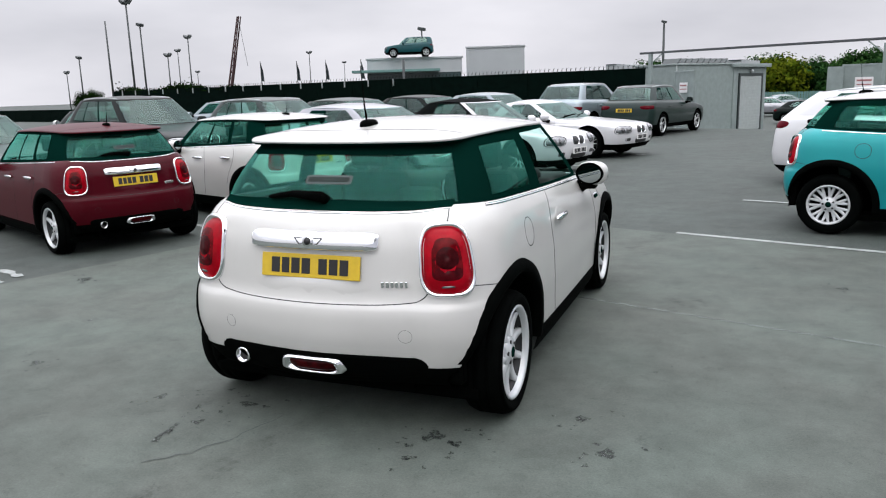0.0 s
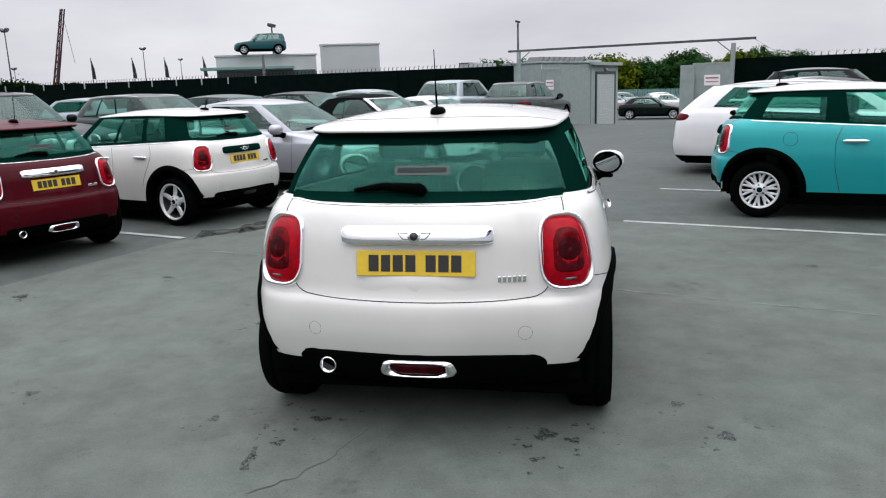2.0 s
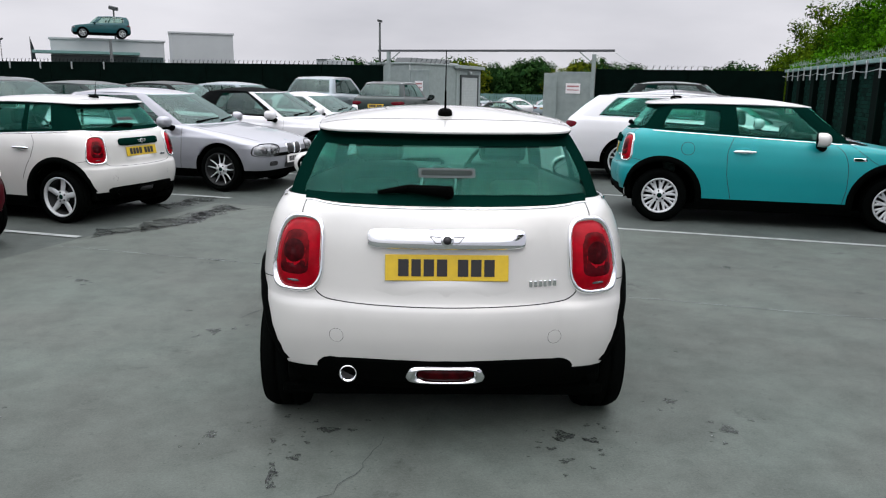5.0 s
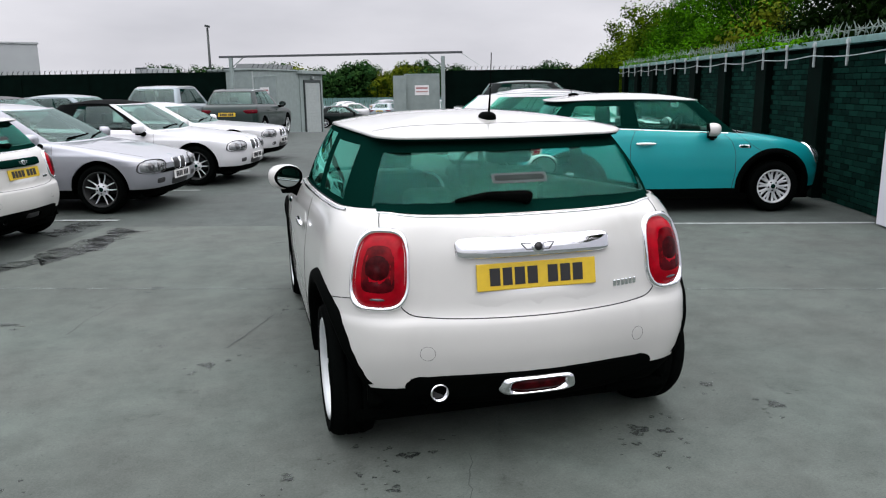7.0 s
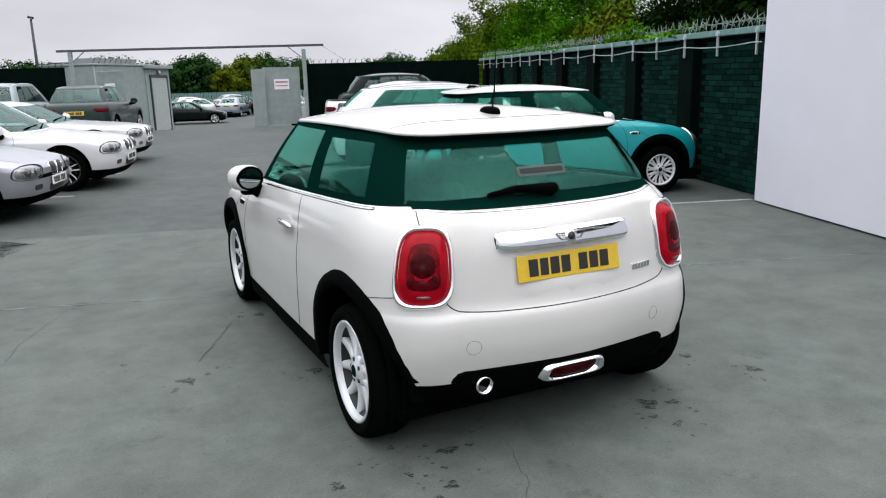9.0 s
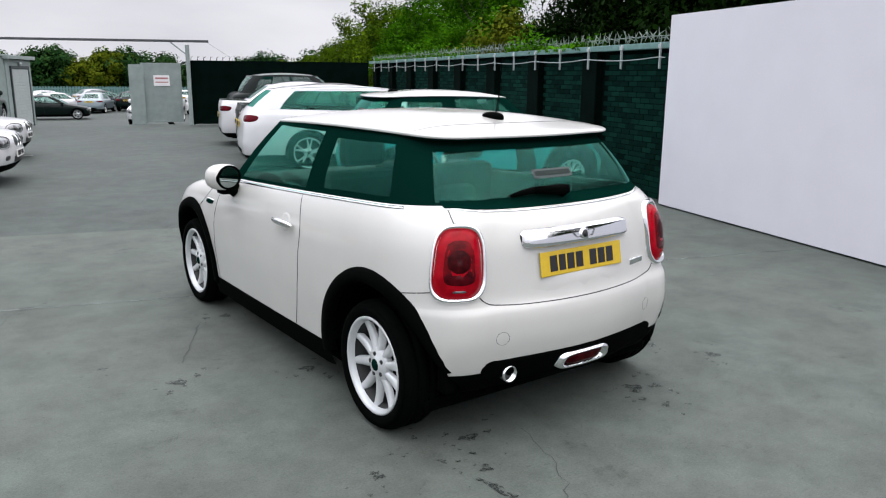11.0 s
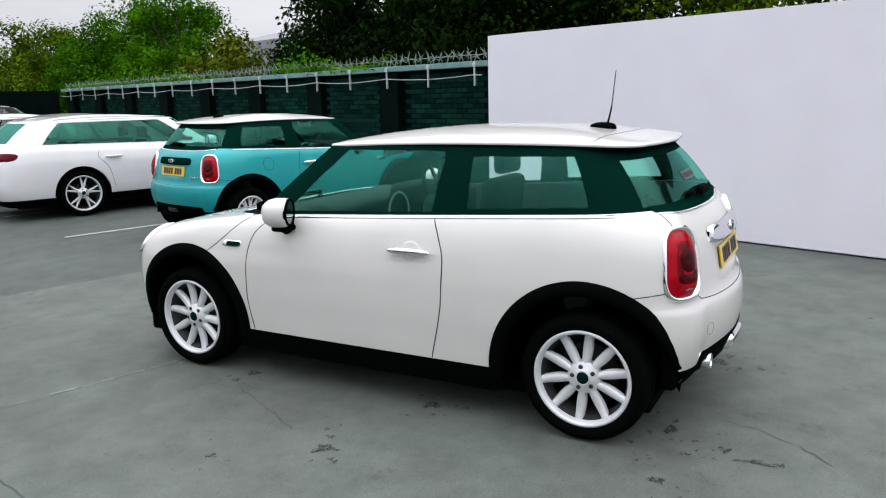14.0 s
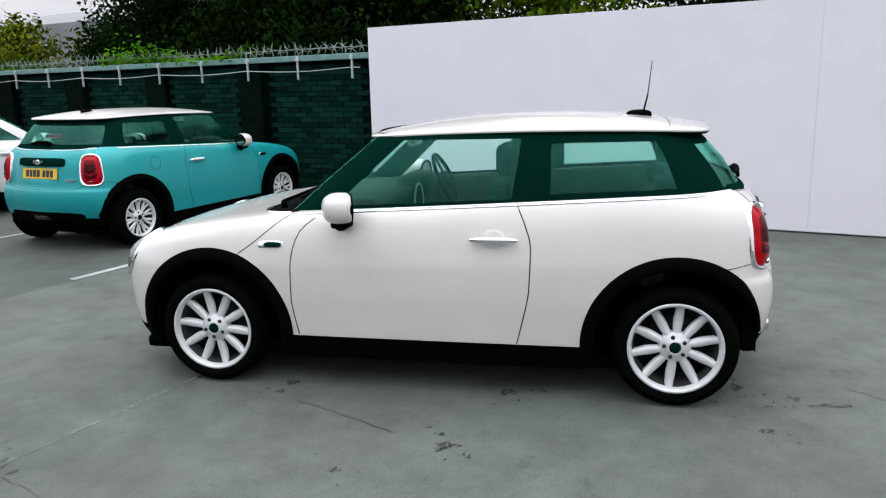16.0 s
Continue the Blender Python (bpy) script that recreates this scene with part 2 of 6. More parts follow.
def outline(yf, yr, w, cfx, cfy, crx, cry, bf, br, n, bow, counts):
    """Half a rounded plan outline, from the front middle round the +x side to the rear middle."""
    nf, nc, ns, nr = counts
    e = 2 / n
    xs = np.linspace(0, w - cfx, nf + 1)
    pts = [(x, yf - bf * (x / w) ** 2) for x in xs]
    y0 = pts[-1][1]
    for t in np.linspace(0, math.pi / 2, nc + 1)[1:]:
        pts.append((w - cfx + cfx * math.sin(t) ** e, y0 - cfy * (1 - max(math.cos(t), 0) ** e)))
    y1 = yr + br * ((w - crx) / w) ** 2
    ya, yb = y0 - cfy, y1 + cry
    for t in np.linspace(0, 1, ns + 1)[1:]:
        pts.append((w, ya + (yb - ya) * t))
    for t in np.linspace(math.pi / 2, 0, nc + 1)[1:]:
        pts.append((w - crx + crx * math.sin(t) ** e, y1 + cry * (1 - max(math.cos(t), 0) ** e)))
    for x in np.linspace(w - crx, 0, nr + 1)[1:]:
        pts.append((x, yr + br * (x / w) ** 2))
    p = np.array(pts)
    mid, half = (yf + yr) / 2, (yf - yr) / 2
    p[:, 0] *= 1 - bow * ((p[:, 1] - mid) / half) ** 2
    return p


def shell(zs, keys, counts, lift):
    """Rings of points over one another. keys: tables by height; lift(y, z): the height in the end."""
    val = {k: pchip(zs, *zip(*v)) if isinstance(v, list) else np.full(len(zs), v) for k, v in keys.items()}
    rings = []
    for i, z in enumerate(zs):
        h = outline(*(val[k][i] for k in ("yf", "yr", "w", "cfx", "cfy", "crx", "cry", "bf", "br", "n", "bow")), counts)
        full = np.concatenate([h, h[-2:0:-1] * (-1, 1)])
        rings.append(np.column_stack([full, [lift(y, z) for y in full[:, 1]]]))
    return np.array(rings)


def grid_faces(kk, mm):
    return [(k, j) for k in range(kk - 1) for j in range(mm)]


def quad(k, j, mm):
    j2 = (j + 1) % mm
    return (k * mm + j, (k + 1) * mm + j, (k + 1) * mm + j2, k * mm + j2)


def vertex_normals(v, faces):
    n = np.zeros_like(v)
    f = np.array(faces)
    c = np.cross(v[f[:, 2]] - v[f[:, 0]], v[f[:, 3]] - v[f[:, 1]])
    for k in range(4):
        np.add.at(n, f[:, k], c)
    return n / np.maximum(np.linalg.norm(n, axis=1, keepdims=True), 1e-9)


def emit(v, normals, groups, parent, look_of):
    """One mesh a group of faces; look_of: group -> (name, material, label, parent or None)."""
    made = {}
    for key, faces in groups.items():
        name, mat, label = look_of(key)
        used = sorted({i for f in faces for i in f})
        at_new = {i: n for n, i in enumerate(used)}
        made[key] = raw(name, v[used], [[at_new[i] for i in f] for f in faces], mat, parent, label, True, normals[used])
    return made


def probe(bvh, origin, way):
    way = Vector(way).normalized()
    hit, nor, _, _ = bvh.ray_cast(Vector(origin), way)
    if hit is None:
        hit, nor, _, _ = bvh.find_nearest(Vector(origin) + way * 2.0)
    if nor.dot(way) > 0:
        nor = -nor
    return hit, nor


def onto(bvh, centre, normal):
    """Maps (u, v), metres to the side and up in a plane facing normal, onto the surface behind it."""
    nrm = Vector(normal).normalized()
    side = Vector((0, 0, 1)).cross(nrm).normalized()
    up = nrm.cross(side)
    c = Vector(centre)
    return lambda u, v: probe(bvh, c + side * u + up * v + nrm * 1.0, -nrm)


def polar_patch(proj, ru, rv, n=4.0, rings=5, segs=40, lift=0.004, bulge=0.008, inner=0.0, taper=0.0, lean=0.0, cu=0.0, cv=0.0, tuck=0.006, flat=False):
    """A pad or a ring (inner > 0) laid on a surface, with a rounded outline."""
    vs, fs, nr = [], [], rings + 1
    e = 2 / n
    mid = proj(cu, cv)
    for i in range(nr):
        r = inner + (1 - inner) * i / rings
        for s in range(segs):
            t = s * math.tau / segs
            c, q = math.cos(t), math.sin(t)
            u = ru * math.copysign(abs(c) ** e, c) * r
            v = rv * math.copysign(abs(q) ** e, q) * r
            u = u * (1 - taper * v / rv) + lean * v
            p, nn = proj(cu + u, cv + v)
            if flat:
                nn = mid[1]
            prof = 1 - (2 * (i / rings) - 1) ** 2 if inner else 1 - r * r
            o = lift + bulge * prof - (tuck if i == nr - 1 or (inner and i == 0) else 0)
            vs.append(p + nn * o)
    for i in range(nr - 1):
        for s in range(segs):
            a, b = i * segs + s, i * segs + (s + 1) % segs
            fs.append((a, a + segs, b + segs, b))
    if not inner:
        fs.append(tuple(range(segs)))
    return vs, fs


def ribbon(proj, pts, width, lift=0.001, thick=0.003, step=0.03, closed=False):
    """A narrow band along a line on a surface."""
    dense = []
    for (a, b), (c, d) in zip(pts, pts[1:]):
        k = max(1, int(math.hypot(c - a, d - b) / step))
        dense += [(a + (c - a) * i / k, b + (d - b) * i / k) for i in range(k)]
    dense.append(pts[-1])
    loc = [proj(*q) for q in dense]
    vs, fs = [], []
    for i, (p, nn) in enumerate(loc):
        t = (loc[min(i + 1, len(loc) - 1)][0] - loc[max(i - 1, 0)][0]).normalized()
        s = t.cross(nn).normalized() * width / 2
        vs += [p - s - nn * thick, p - s * 0.8 + nn * lift, p + s * 0.8 + nn * lift, p + s - nn * thick]
    for i in range(len(loc) - 1):
        for k in range(3):
            a = i * 4 + k
            fs.append((a, a + 1, a + 5, a + 4))
    return vs, fs


def curve_pts(keys, n=14):
    """Points on a smooth curve through (u, v) keys, by arc of the second value."""
    t = np.linspace(0, len(keys) - 1, n)
    ks = range(len(keys))
    return list(zip(pchip(t, ks, [k[0] for k in keys]), pchip(t, ks, [k[1] for k in keys])))


WHEELS = {}


def wheel_meshes(style, tyre_r, rim_r, width):
    """Shared meshes of one kind of wheel; its outer side looks along +x."""
    key = (style, tyre_r, rim_r, width)
    if key in WHEELS:
        return WHEELS[key]
    h = width / 2
    mid = (tyre_r + rim_r) / 2
    prof = [(rim_r - 0.004, h - 0.030), (rim_r + 0.006, h - 0.014), (rim_r + 0.016, h - 0.004), (mid, h), (mid + 0.02, h - 0.001), (tyre_r - 0.026, h - 0.005), (tyre_r - 0.012, h - 0.014),
            (tyre_r - 0.003, h - 0.034), (tyre_r, h - 0.05), (tyre_r, 0.036), (tyre_r - 0.008, 0.033), (tyre_r - 0.008, 0.027), (tyre_r, 0.024), (tyre_r, -0.024), (tyre_r - 0.008, -0.027), (tyre_r - 0.008, -0.033), (tyre_r, -0.036), (tyre_r, -h + 0.05), (tyre_r - 0.012, -h + 0.014), (mid, -h), (rim_r - 0.01, -h + 0.02)]
    tyre = mesh_data("tyre", *lathe(prof, 56), RUBBER)
    barrel = [(rim_r - 0.006, h - 0.03), (rim_r - 0.028, h - 0.06), (rim_r - 0.034, -h + 0.03), (0.07, -h + 0.03), (0.0, -h + 0.03)]
    disc = [(0.145, -0.030), (0.145, -0.018), (0.07, -0.018), (0.07, 0.0), (0.0, 0.0)]
    bv, bf = lathe(barrel, 40)
    dv, df = lathe(disc, 40)
    inner = mesh_data("wheel", bv + dv, bf + [tuple(i + len(bv) for i in f) for f in df], STEEL_DISC)
    lip = [(rim_r - 0.006, h - 0.032), (rim_r + 0.007, h - 0.018), (rim_r + 0.009, h - 0.008), (rim_r + 0.003, h - 0.004), (rim_r - 0.006, h - 0.007), (rim_r - 0.013, h - 0.020), (rim_r - 0.017, h - 0.036)]
    hub = [(0.082, h - 0.075), (0.080, h - 0.045), (0.070, h - 0.036), (0.040, h - 0.030), (0.036, h - 0.024), (0.030, h - 0.024), (0.028, h - 0.028), (0.0, h - 0.028)]
    vs, fs = lathe(lip, 56)
    if style == "star":
        # the narrow rim edge of this kind is dark
        lv, lf = vs, fs
        inner = mesh_data("wheel", bv + dv + lv, bf + [tuple(i + len(bv) for i in f) for f in df] + [tuple(i + len(bv) + len(dv) for i in f) for f in lf], STEEL_DISC)
        vs, fs = [], []
    for extra in (lathe(hub, 32),):
        o = len(vs)
        vs, fs = vs + extra[0], fs + [tuple(i + o for i in f) for f in extra[1]]
    if style == "ten":
        spokes = [(k * 36, k * 36, 0.040, 0.058, 0.026) for k in range(10)]
    elif style == "petal":
        spokes = [(k * 36 + d * 1.5, k * 36 + d * 9, 0.024, 0.036, 0.014) for k in range(10) for d in (-1, 1)]
    elif style == "five":
        spokes = [(k * 72 + d * 5, k * 72 + d * 12, 0.034, 0.030, 0.016) for k in range(5) for d in (-1, 1)]
    elif style == "star":
        spokes = [(k * 36, k * 36 + (5 if k % 2 else -5), 0.019, 0.016, 0.014) for k in range(10)]
    else:
        spokes = [(k * 72, k * 72, 0.060, 0.070, 0.02) for k in range(5)]
    ns, nc = 9, 8
    for a0, a1, w0, w1, tall in spokes:
        o = len(vs)
        for i in range(ns):
            q = i / (ns - 1)
            r = 0.055 + (rim_r - 0.004 - 0.055) * q
            ang = radians(a0 + (a1 - a0) * q)
            wid = (w0 + (w1 - w0) * q) * (0.80 + 0.25 * math.sin(math.pi * min(q * 1.25, 1)))
            face = h - 0.030 - 0.010 * math.sin(math.pi * q) - (0.004 if q < 1 else 0)
            for c in range(nc):
                t = math.pi * c / (nc - 1)
                u, up = -math.cos(t) * wid / 2, abs(math.sin(t)) ** 0.7 * tall
                y, z = r * math.cos(ang) - u * math.sin(ang), r * math.sin(ang) + u * math.cos(ang)
                vs.append((face - tall + up, y, z))
        for i in range(ns - 1):
            for c in range(nc - 1):
                a = o + i * nc + c
                fs.append((a, a + nc, a + nc + 1, a + 1))
    rim = mesh_data("rim", vs, fs, ALLOY)
    cap = mesh_data("hub_cap", *lathe([(0.0285, h - 0.026), (0.026, h - 0.0215), (0.0, h - 0.021)], 24), GLOSS_BLACK)
    bolt = []
    for k in range(5):
        bv2, bf2 = lathe([(0.0105, h - 0.040), (0.0105, h - 0.0290), (0.0, h - 0.0290)], 12)
        a = radians(k * 72 + 18)
        bolt.append(([(x, y + 0.053 * math.cos(a), z + 0.053 * math.sin(a)) for x, y, z in bv2], bf2))
    bolts = [mesh_data("wheel_bolt", b, f, INK) for b, f in bolt]
    WHEELS[key] = (inner, tyre, rim, cap, bolts)
    return WHEELS[key]


def add_wheel(car, x, y, style, tyre_r, rim_r, width, spin=0.0):
    inner, tyre, rim, cap, bolts = wheel_meshes(style, tyre_r, rim_r, width)
    side = 0 if x > 0 else 180
    hub = link_part("wheel", inner, car, "", pose(x, y, tyre_r, 0, 0, side) @ pose(0, 0, 0, spin))
    link_part("tyre", tyre, hub, "black rubber tyre")
    link_part("rim", rim, hub, "silver alloy rim")
    link_part("hub_cap", cap, hub, "black hub cap")
    for b in bolts:
        link_part("wheel_bolt", b, hub)
    return hub


def number_plate(car, m, yellow=True):
    """A plate in the xz plane, facing -y, with plain dark bars for its characters."""
    pl = part("number_plate", box(bmesh.new(), (-0.26, -0.004, -0.0555), (0.26, 0.004, 0.0555), 0.003), PLATE_YELLOW if yellow else PLATE_WHITE, car,
              "yellow number plate with dark bars" if yellow else "white number plate with dark bars", m=m)
    x = -0.205
    for k, wid in enumerate((0.044, 0.040, 0.044, 0.044, 0, 0.044, 0.044, 0.044)):
        if wid:
            part("plate_mark", box(bmesh.new(), (x, -0.0065, -0.036), (x + wid, -0.003, 0.036), 0.001), INK, pl)
            x += wid + 0.0115
        else:
            x += 0.033
    return pl


def ellipsoid(c, r, flat_back=None, n=20, m=12):
    vs, fs = [], []
    for i in range(m + 1):
        p = math.pi * i / m
        for k in range(n):
            t = math.tau * k / n
            d = [math.sin(p) * math.cos(t), math.cos(p), math.sin(p) * math.sin(t)]
            d = [math.copysign(abs(q) ** 0.8, q) for q in d]
            y = c[1] + r[1] * d[1]
            if flat_back is not None:
                y = max(y, flat_back)
            vs.append((c[0] + r[0] * d[0], y, c[2] + r[2] * d[2]))
    for i in range(m):
        for k in range(n):
            a, b = i * n + k, i * n + (k + 1) % n
            fs.append((a, b, b + n, a + n))
    return vs, fs


def seat_mesh(w, zlo, zhi, y, lean=0.12):
    """A padded seat back with a headrest on two rods, round its own middle in x."""
    bm = bmesh.new()
    box(bm, (-w, y - 0.07, zlo), (w, y + 0.06, zhi), 0.045)
    for v in bm.verts:
        v.co.y -= (v.co.z - zlo) * lean
        v.co.x *= 1 - 0.18 * max(0, (v.co.z - zlo) / (zhi - zlo) - 0.5)
    return bm


def headrest_mesh(w, z, h, y):
    return box(bmesh.new(), (-w, y - 0.045, z), (w, y + 0.045, z + h), 0.035)


def build_car(name, m, s, body_mat, label, group="", roof_mat=None, wheel="ten", fine=1.0, spin=12.0, category="car"):
    """A car from the tables in s. Its own +y looks forward; its origin lies under the rear axle."""
    car = thing(name, m, label, category, group)
    roof_mat = roof_mat or body_mat
    counts = tuple(max(3, int(round(k * fine))) for k in (12, 12, 92, 14))
    belt, slope, yref = s["belt"], s["slope"], s["yref"]
    sm = lambda q: min(max(q, 0), 1)  # noqa: E731
    low = lambda y, z: z - slope * sm((z - 0.6) / (belt - 0.6)) * (y - yref)  # noqa: E731
    top = s["roof_z"]
    high = lambda y, z: z - slope * sm((top - z) / (top - belt)) * (y - yref)  # noqa: E731
    # lower body
    zs = np.unique(np.concatenate([np.linspace(s["floor"], s["sill"], 4), np.linspace(s["sill"], s["valance"], max(3, int(5 * fine))), np.linspace(s["valance"], 0.62, max(4, int(9 * fine))), s["crease"],
                                   np.linspace(0.68, belt - 0.10, max(5, int(12 * fine))), np.linspace(belt - 0.09, belt, max(6, int(12 * fine)))]).round(4))
    v3 = shell(zs, s["body"], counts, low)
    if s.get("plate_bed"):
        # a flat bed for the number plate in the curved lid
        for k, z in enumerate(zs):
            deep = sm((z - 0.725) / 0.03) * sm((0.90 - z) / 0.03)
            tail = v3[k, :, 1].min() + 0.016
            for p in v3[k]:
                if p[1] < tail and abs(p[0]) < 0.36:
                    p[1] += deep * sm((0.36 - abs(p[0])) / 0.05) * (tail - p[1])
    kk, mm = v3.shape[:2]
    v = v3.reshape(-1, 3)
    cells = grid_faces(kk, mm)
    quads = [quad(k, j, mm) for k, j in cells]
    normals = vertex_normals(v, quads)
    bvh = BVHTree.FromPolygons([Vector(p) for p in v], quads)
    mid = v[np.array(quads)].mean(1)
    wb, hz = s["wb"], s["tyre"]
    gone = np.zeros(len(quads), bool)
    ring_r = s["arch"]

    def arch_at(hy, dy, dz):
        """The arch's radius; it opens a little wider behind the rear wheel."""
        if hy != 0.0 or not s.get("cladding"):
            return ring_r
        q = sm((math.atan2(max(dz, 0.0), dy) - 1.75) / 1.25)
        return ring_r + 0.008 * q * q * (3 - 2 * q)

    wide = np.abs(mid[:, 0]) > 0.66
    back_by = 0.02 if s.get("cladding") else 0.0
    centre_of = {0.0: 0.0, wb: wb - back_by}
    for hy, ay in centre_of.items():
        gone |= wide & np.array([math.hypot(c[1] - ay, c[2] - hz) < arch_at(hy, c[1] - ay, c[2] - hz) for c in mid])
    edge = np.zeros(len(v), int)
    for g, q in zip(gone, quads):
        for i in q:
            edge[i] |= 1 if g else 2
    cut = v.copy()
    for i in np.nonzero(edge == 3)[0]:
        hy = 0.0 if abs(v[i, 1]) < abs(v[i, 1] - wb) else wb
        d = v[i, 1:] - (centre_of[hy], hz)
        r = np.hypot(*d)
        if r > 0.05:
            cut[i, 1:] = (centre_of[hy], hz) + d * arch_at(hy, *d) / r
            sg = 1 if v[i, 0] > 0 else -1
            p = bvh.ray_cast(Vector((sg * 2, cut[i, 1], cut[i, 2])), Vector((-sg, 0, 0)))[0]
            if s.get("cladding") and p is not None and abs(p.x - v[i, 0]) < 0.08:
                cut[i, 0] = p.x
    groups = {}
    for g, q, c, (k, j) in zip(gone, quads, mid, cells):
        key = s["sort"](c, zs[k], s)
        if not g and key:
            groups.setdefault(key, []).append(q)
    names = {"body": ("body", body_mat, ""), "trim": ("lower_trim", PLASTIC, "black plastic lower trim"), "bonnet": ("bonnet", body_mat, ""), "door_r": ("door", body_mat, ""), "door_l": ("door", body_mat, ""),
             "back_door_r": ("door", body_mat, ""), "back_door_l": ("door", body_mat, ""), "tailgate": ("tailgate", body_mat, ""), "front_bumper": ("front_bumper", body_mat, ""), "rear_bumper": ("rear_bumper", body_mat, "")}
    for sd in "rl":
        names["wing_" + sd], names["quarter_" + sd] = ("front_wing", body_mat, ""), ("rear_quarter", body_mat, "")
    made = emit(cut, normals, groups, car, lambda key: names[key])
    # cabin
    gz = np.concatenate([np.linspace(belt, belt + 0.03, 3), np.linspace(belt + 0.05, top - 0.03, max(5, int(11 * fine))), [top - 0.012, top]])
    g3 = shell(gz, s["cabin"], counts, high)
    gk, gm = g3.shape[:2]
    if s.get("skew"):
        # keep the middle pillars upright although screen and tail lean
        i0, n_side = counts[0] + counts[1], counts[2]
        for k in range(gk):
            fk = (gz[k] - belt) / (top - belt)
            for sg in (1, -1):
                ids = [(sg * (i0 + i)) % gm for i in range(n_side + 1)]
                y0, y1 = g3[k, ids[0], 1], g3[k, ids[-1], 1]
                for i, j in enumerate(ids):
                    t = i / n_side
                    g3[k, j, 1] = y0 + (y1 - y0) * (t - s["skew"] * fk * 4 * t * (1 - t))
                    g3[k, j, 2] = high(g3[k, j, 1], gz[k])
    gv = g3.reshape(-1, 3)
    gcells = grid_faces(gk, gm)
    gq = [quad(k, j, gm) for k, j in gcells]
    gn = vertex_normals(gv, gq)
    gbvh = BVHTree.FromPolygons([Vector(p) for p in gv], gq)
    nf, nc, ns, nr = counts
    half = nf + nc + ns + nc + nr
    ggroups = {}
    for q, (k, j) in zip(gq, gcells):
        right = j < half
        h = j if right else gm - 1 - j
        zq = (gz[k] + gz[k + 1]) / 2
        frac = (zq - belt) / (top - belt)
        key = "pillar_r" if right else "pillar_l"
        if h < nf + nc * s.get("screen_wrap", 0.35):
            if 0.02 < frac < 0.95:
                key = "windscreen"
        elif nf + nc <= h < nf + nc + ns + nc // 4:
            t = (h - nf - nc + 0.5) / ns
            for n_w, (a, b, f0, f1, cut_back) in enumerate(s["windows"]):
                if a <= t <= b - cut_back * frac and f0 < frac < f1:
                    key = ("w%d_" % n_w) + ("r" if right else "l")
        elif h >= nf + nc + ns + nc * s.get("rear_wrap", 0.55) and s["rear_glass"][0] < frac < s["rear_glass"][1]:
            key = "rear_window"
        if s.get("dark_dividers") and key.startswith("pillar") and nf + nc <= h < nf + nc + ns and 0.06 < frac < 0.92:
            t = (h - nf - nc + 0.5) / ns
            if s["windows"][0][0] <= t <= s["windows"][-1][1]:
                key = "divider_%d_%s" % (sum(t > w[0] for w in s["windows"]), key[-1])
        if s.get("soft_top") and key.startswith("pillar") and h > nf + nc:
            key = "hood_" + key[-1]
        ggroups.setdefault(key, []).append(q)
    pillar = GLOSS_BLACK if s.get("black_pillars") else body_mat

    def cabin_look(key):
        if key.startswith("divider"):
            return "window_divider", GLOSS_BLACK, "black pillar between the windows"
        if key.startswith("hood"):
            return "soft_top_side", ROOF_BLACK, "black fabric roof side"
        if key.startswith("pillar"):
            return "window_frame", pillar, "gloss black window frame" if pillar is GLOSS_BLACK else ""
        if key == "windscreen":
            return "windscreen", s.get("glass", GLASS_CLEAR), "clear windscreen"
        if key == "rear_window":
            return "rear_window", s.get("glass", GLASS), "tinted rear window"
        return "side_window", s.get("glass", GLASS_SIDE), "tinted side window"

    for key in s.get("open_windows", ()):
        ggroups.pop(key, None)
    emit(gv, gn, ggroups, car, cabin_look)
    # roof: an edge roll and a shallow dome
    rs = s["roof"]
    edge_keys = {k: rs[k] for k in ("yf", "yr", "w", "cfx", "cfy", "crx", "cry", "bf", "br", "n", "bow")}
    base = shell(np.array([0.0, 1.0]), {k: [(0.0, q), (1.0, q)] for k, q in edge_keys.items()}, counts, lambda y, z: 0.0)[0]
    cx = np.array([0.0, (rs["yf"] + rs["yr"]) / 2, 0.0])
    rings = []
    for r, z in ((0.955, top - 0.012), (0.985, top - 0.008), (0.997, top + 0.003), (1.0, top + 0.009), (0.997, top + 0.015), (0.985, top + 0.021)):
        rings.append((r, z))
    z0, hh = top + 0.021, rs["rise"] - 0.021
    for r in np.linspace(0.985, 0.06, 13)[1:]:
        rings.append((r, z0 + hh * (1 - (r / 0.985) ** 2.2)))
    rv = np.concatenate([cx + (base - cx) * (r, r, 0) + (0, 0, z) for r, z in rings])
    # the roof falls away towards the front and the back
    dy = (rv[:, 1] - s["crown"]) / (rs["yf"] - rs["yr"])
    rv[:, 2] -= s["fall"] * dy**2
    rm = len(base)
    rf = [quad(k, j, rm) for k in range(len(rings) - 1) for j in range(rm)]
    rn = vertex_normals(rv, rf)
    sill_rows = 2 * rm if s.get("black_pillars") else 0
    if sill_rows:
        raw("roof_seal", rv[: 3 * rm], rf[:sill_rows], GLOSS_BLACK, car, "black seal under the roof edge", True, rn[: 3 * rm])
    roof = raw("roof", rv, rf[sill_rows:] + [tuple((len(rings) - 1) * rm + i for i in range(rm - 1, -1, -1))], roof_mat, car, s.get("roof_label", ""), True, rn)
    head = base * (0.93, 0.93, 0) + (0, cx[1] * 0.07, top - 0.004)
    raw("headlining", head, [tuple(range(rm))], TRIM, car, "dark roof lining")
    rbvh = BVHTree.FromPolygons([Vector(p) for p in rv], rf)
    # cabin inside: a dark tub, seats, dashboard and steering wheel
    tub, tf = [], []
    k0 = int(np.argmin(abs(zs - belt)))
    ring = v3[k0]
    cen = ring.mean(0)
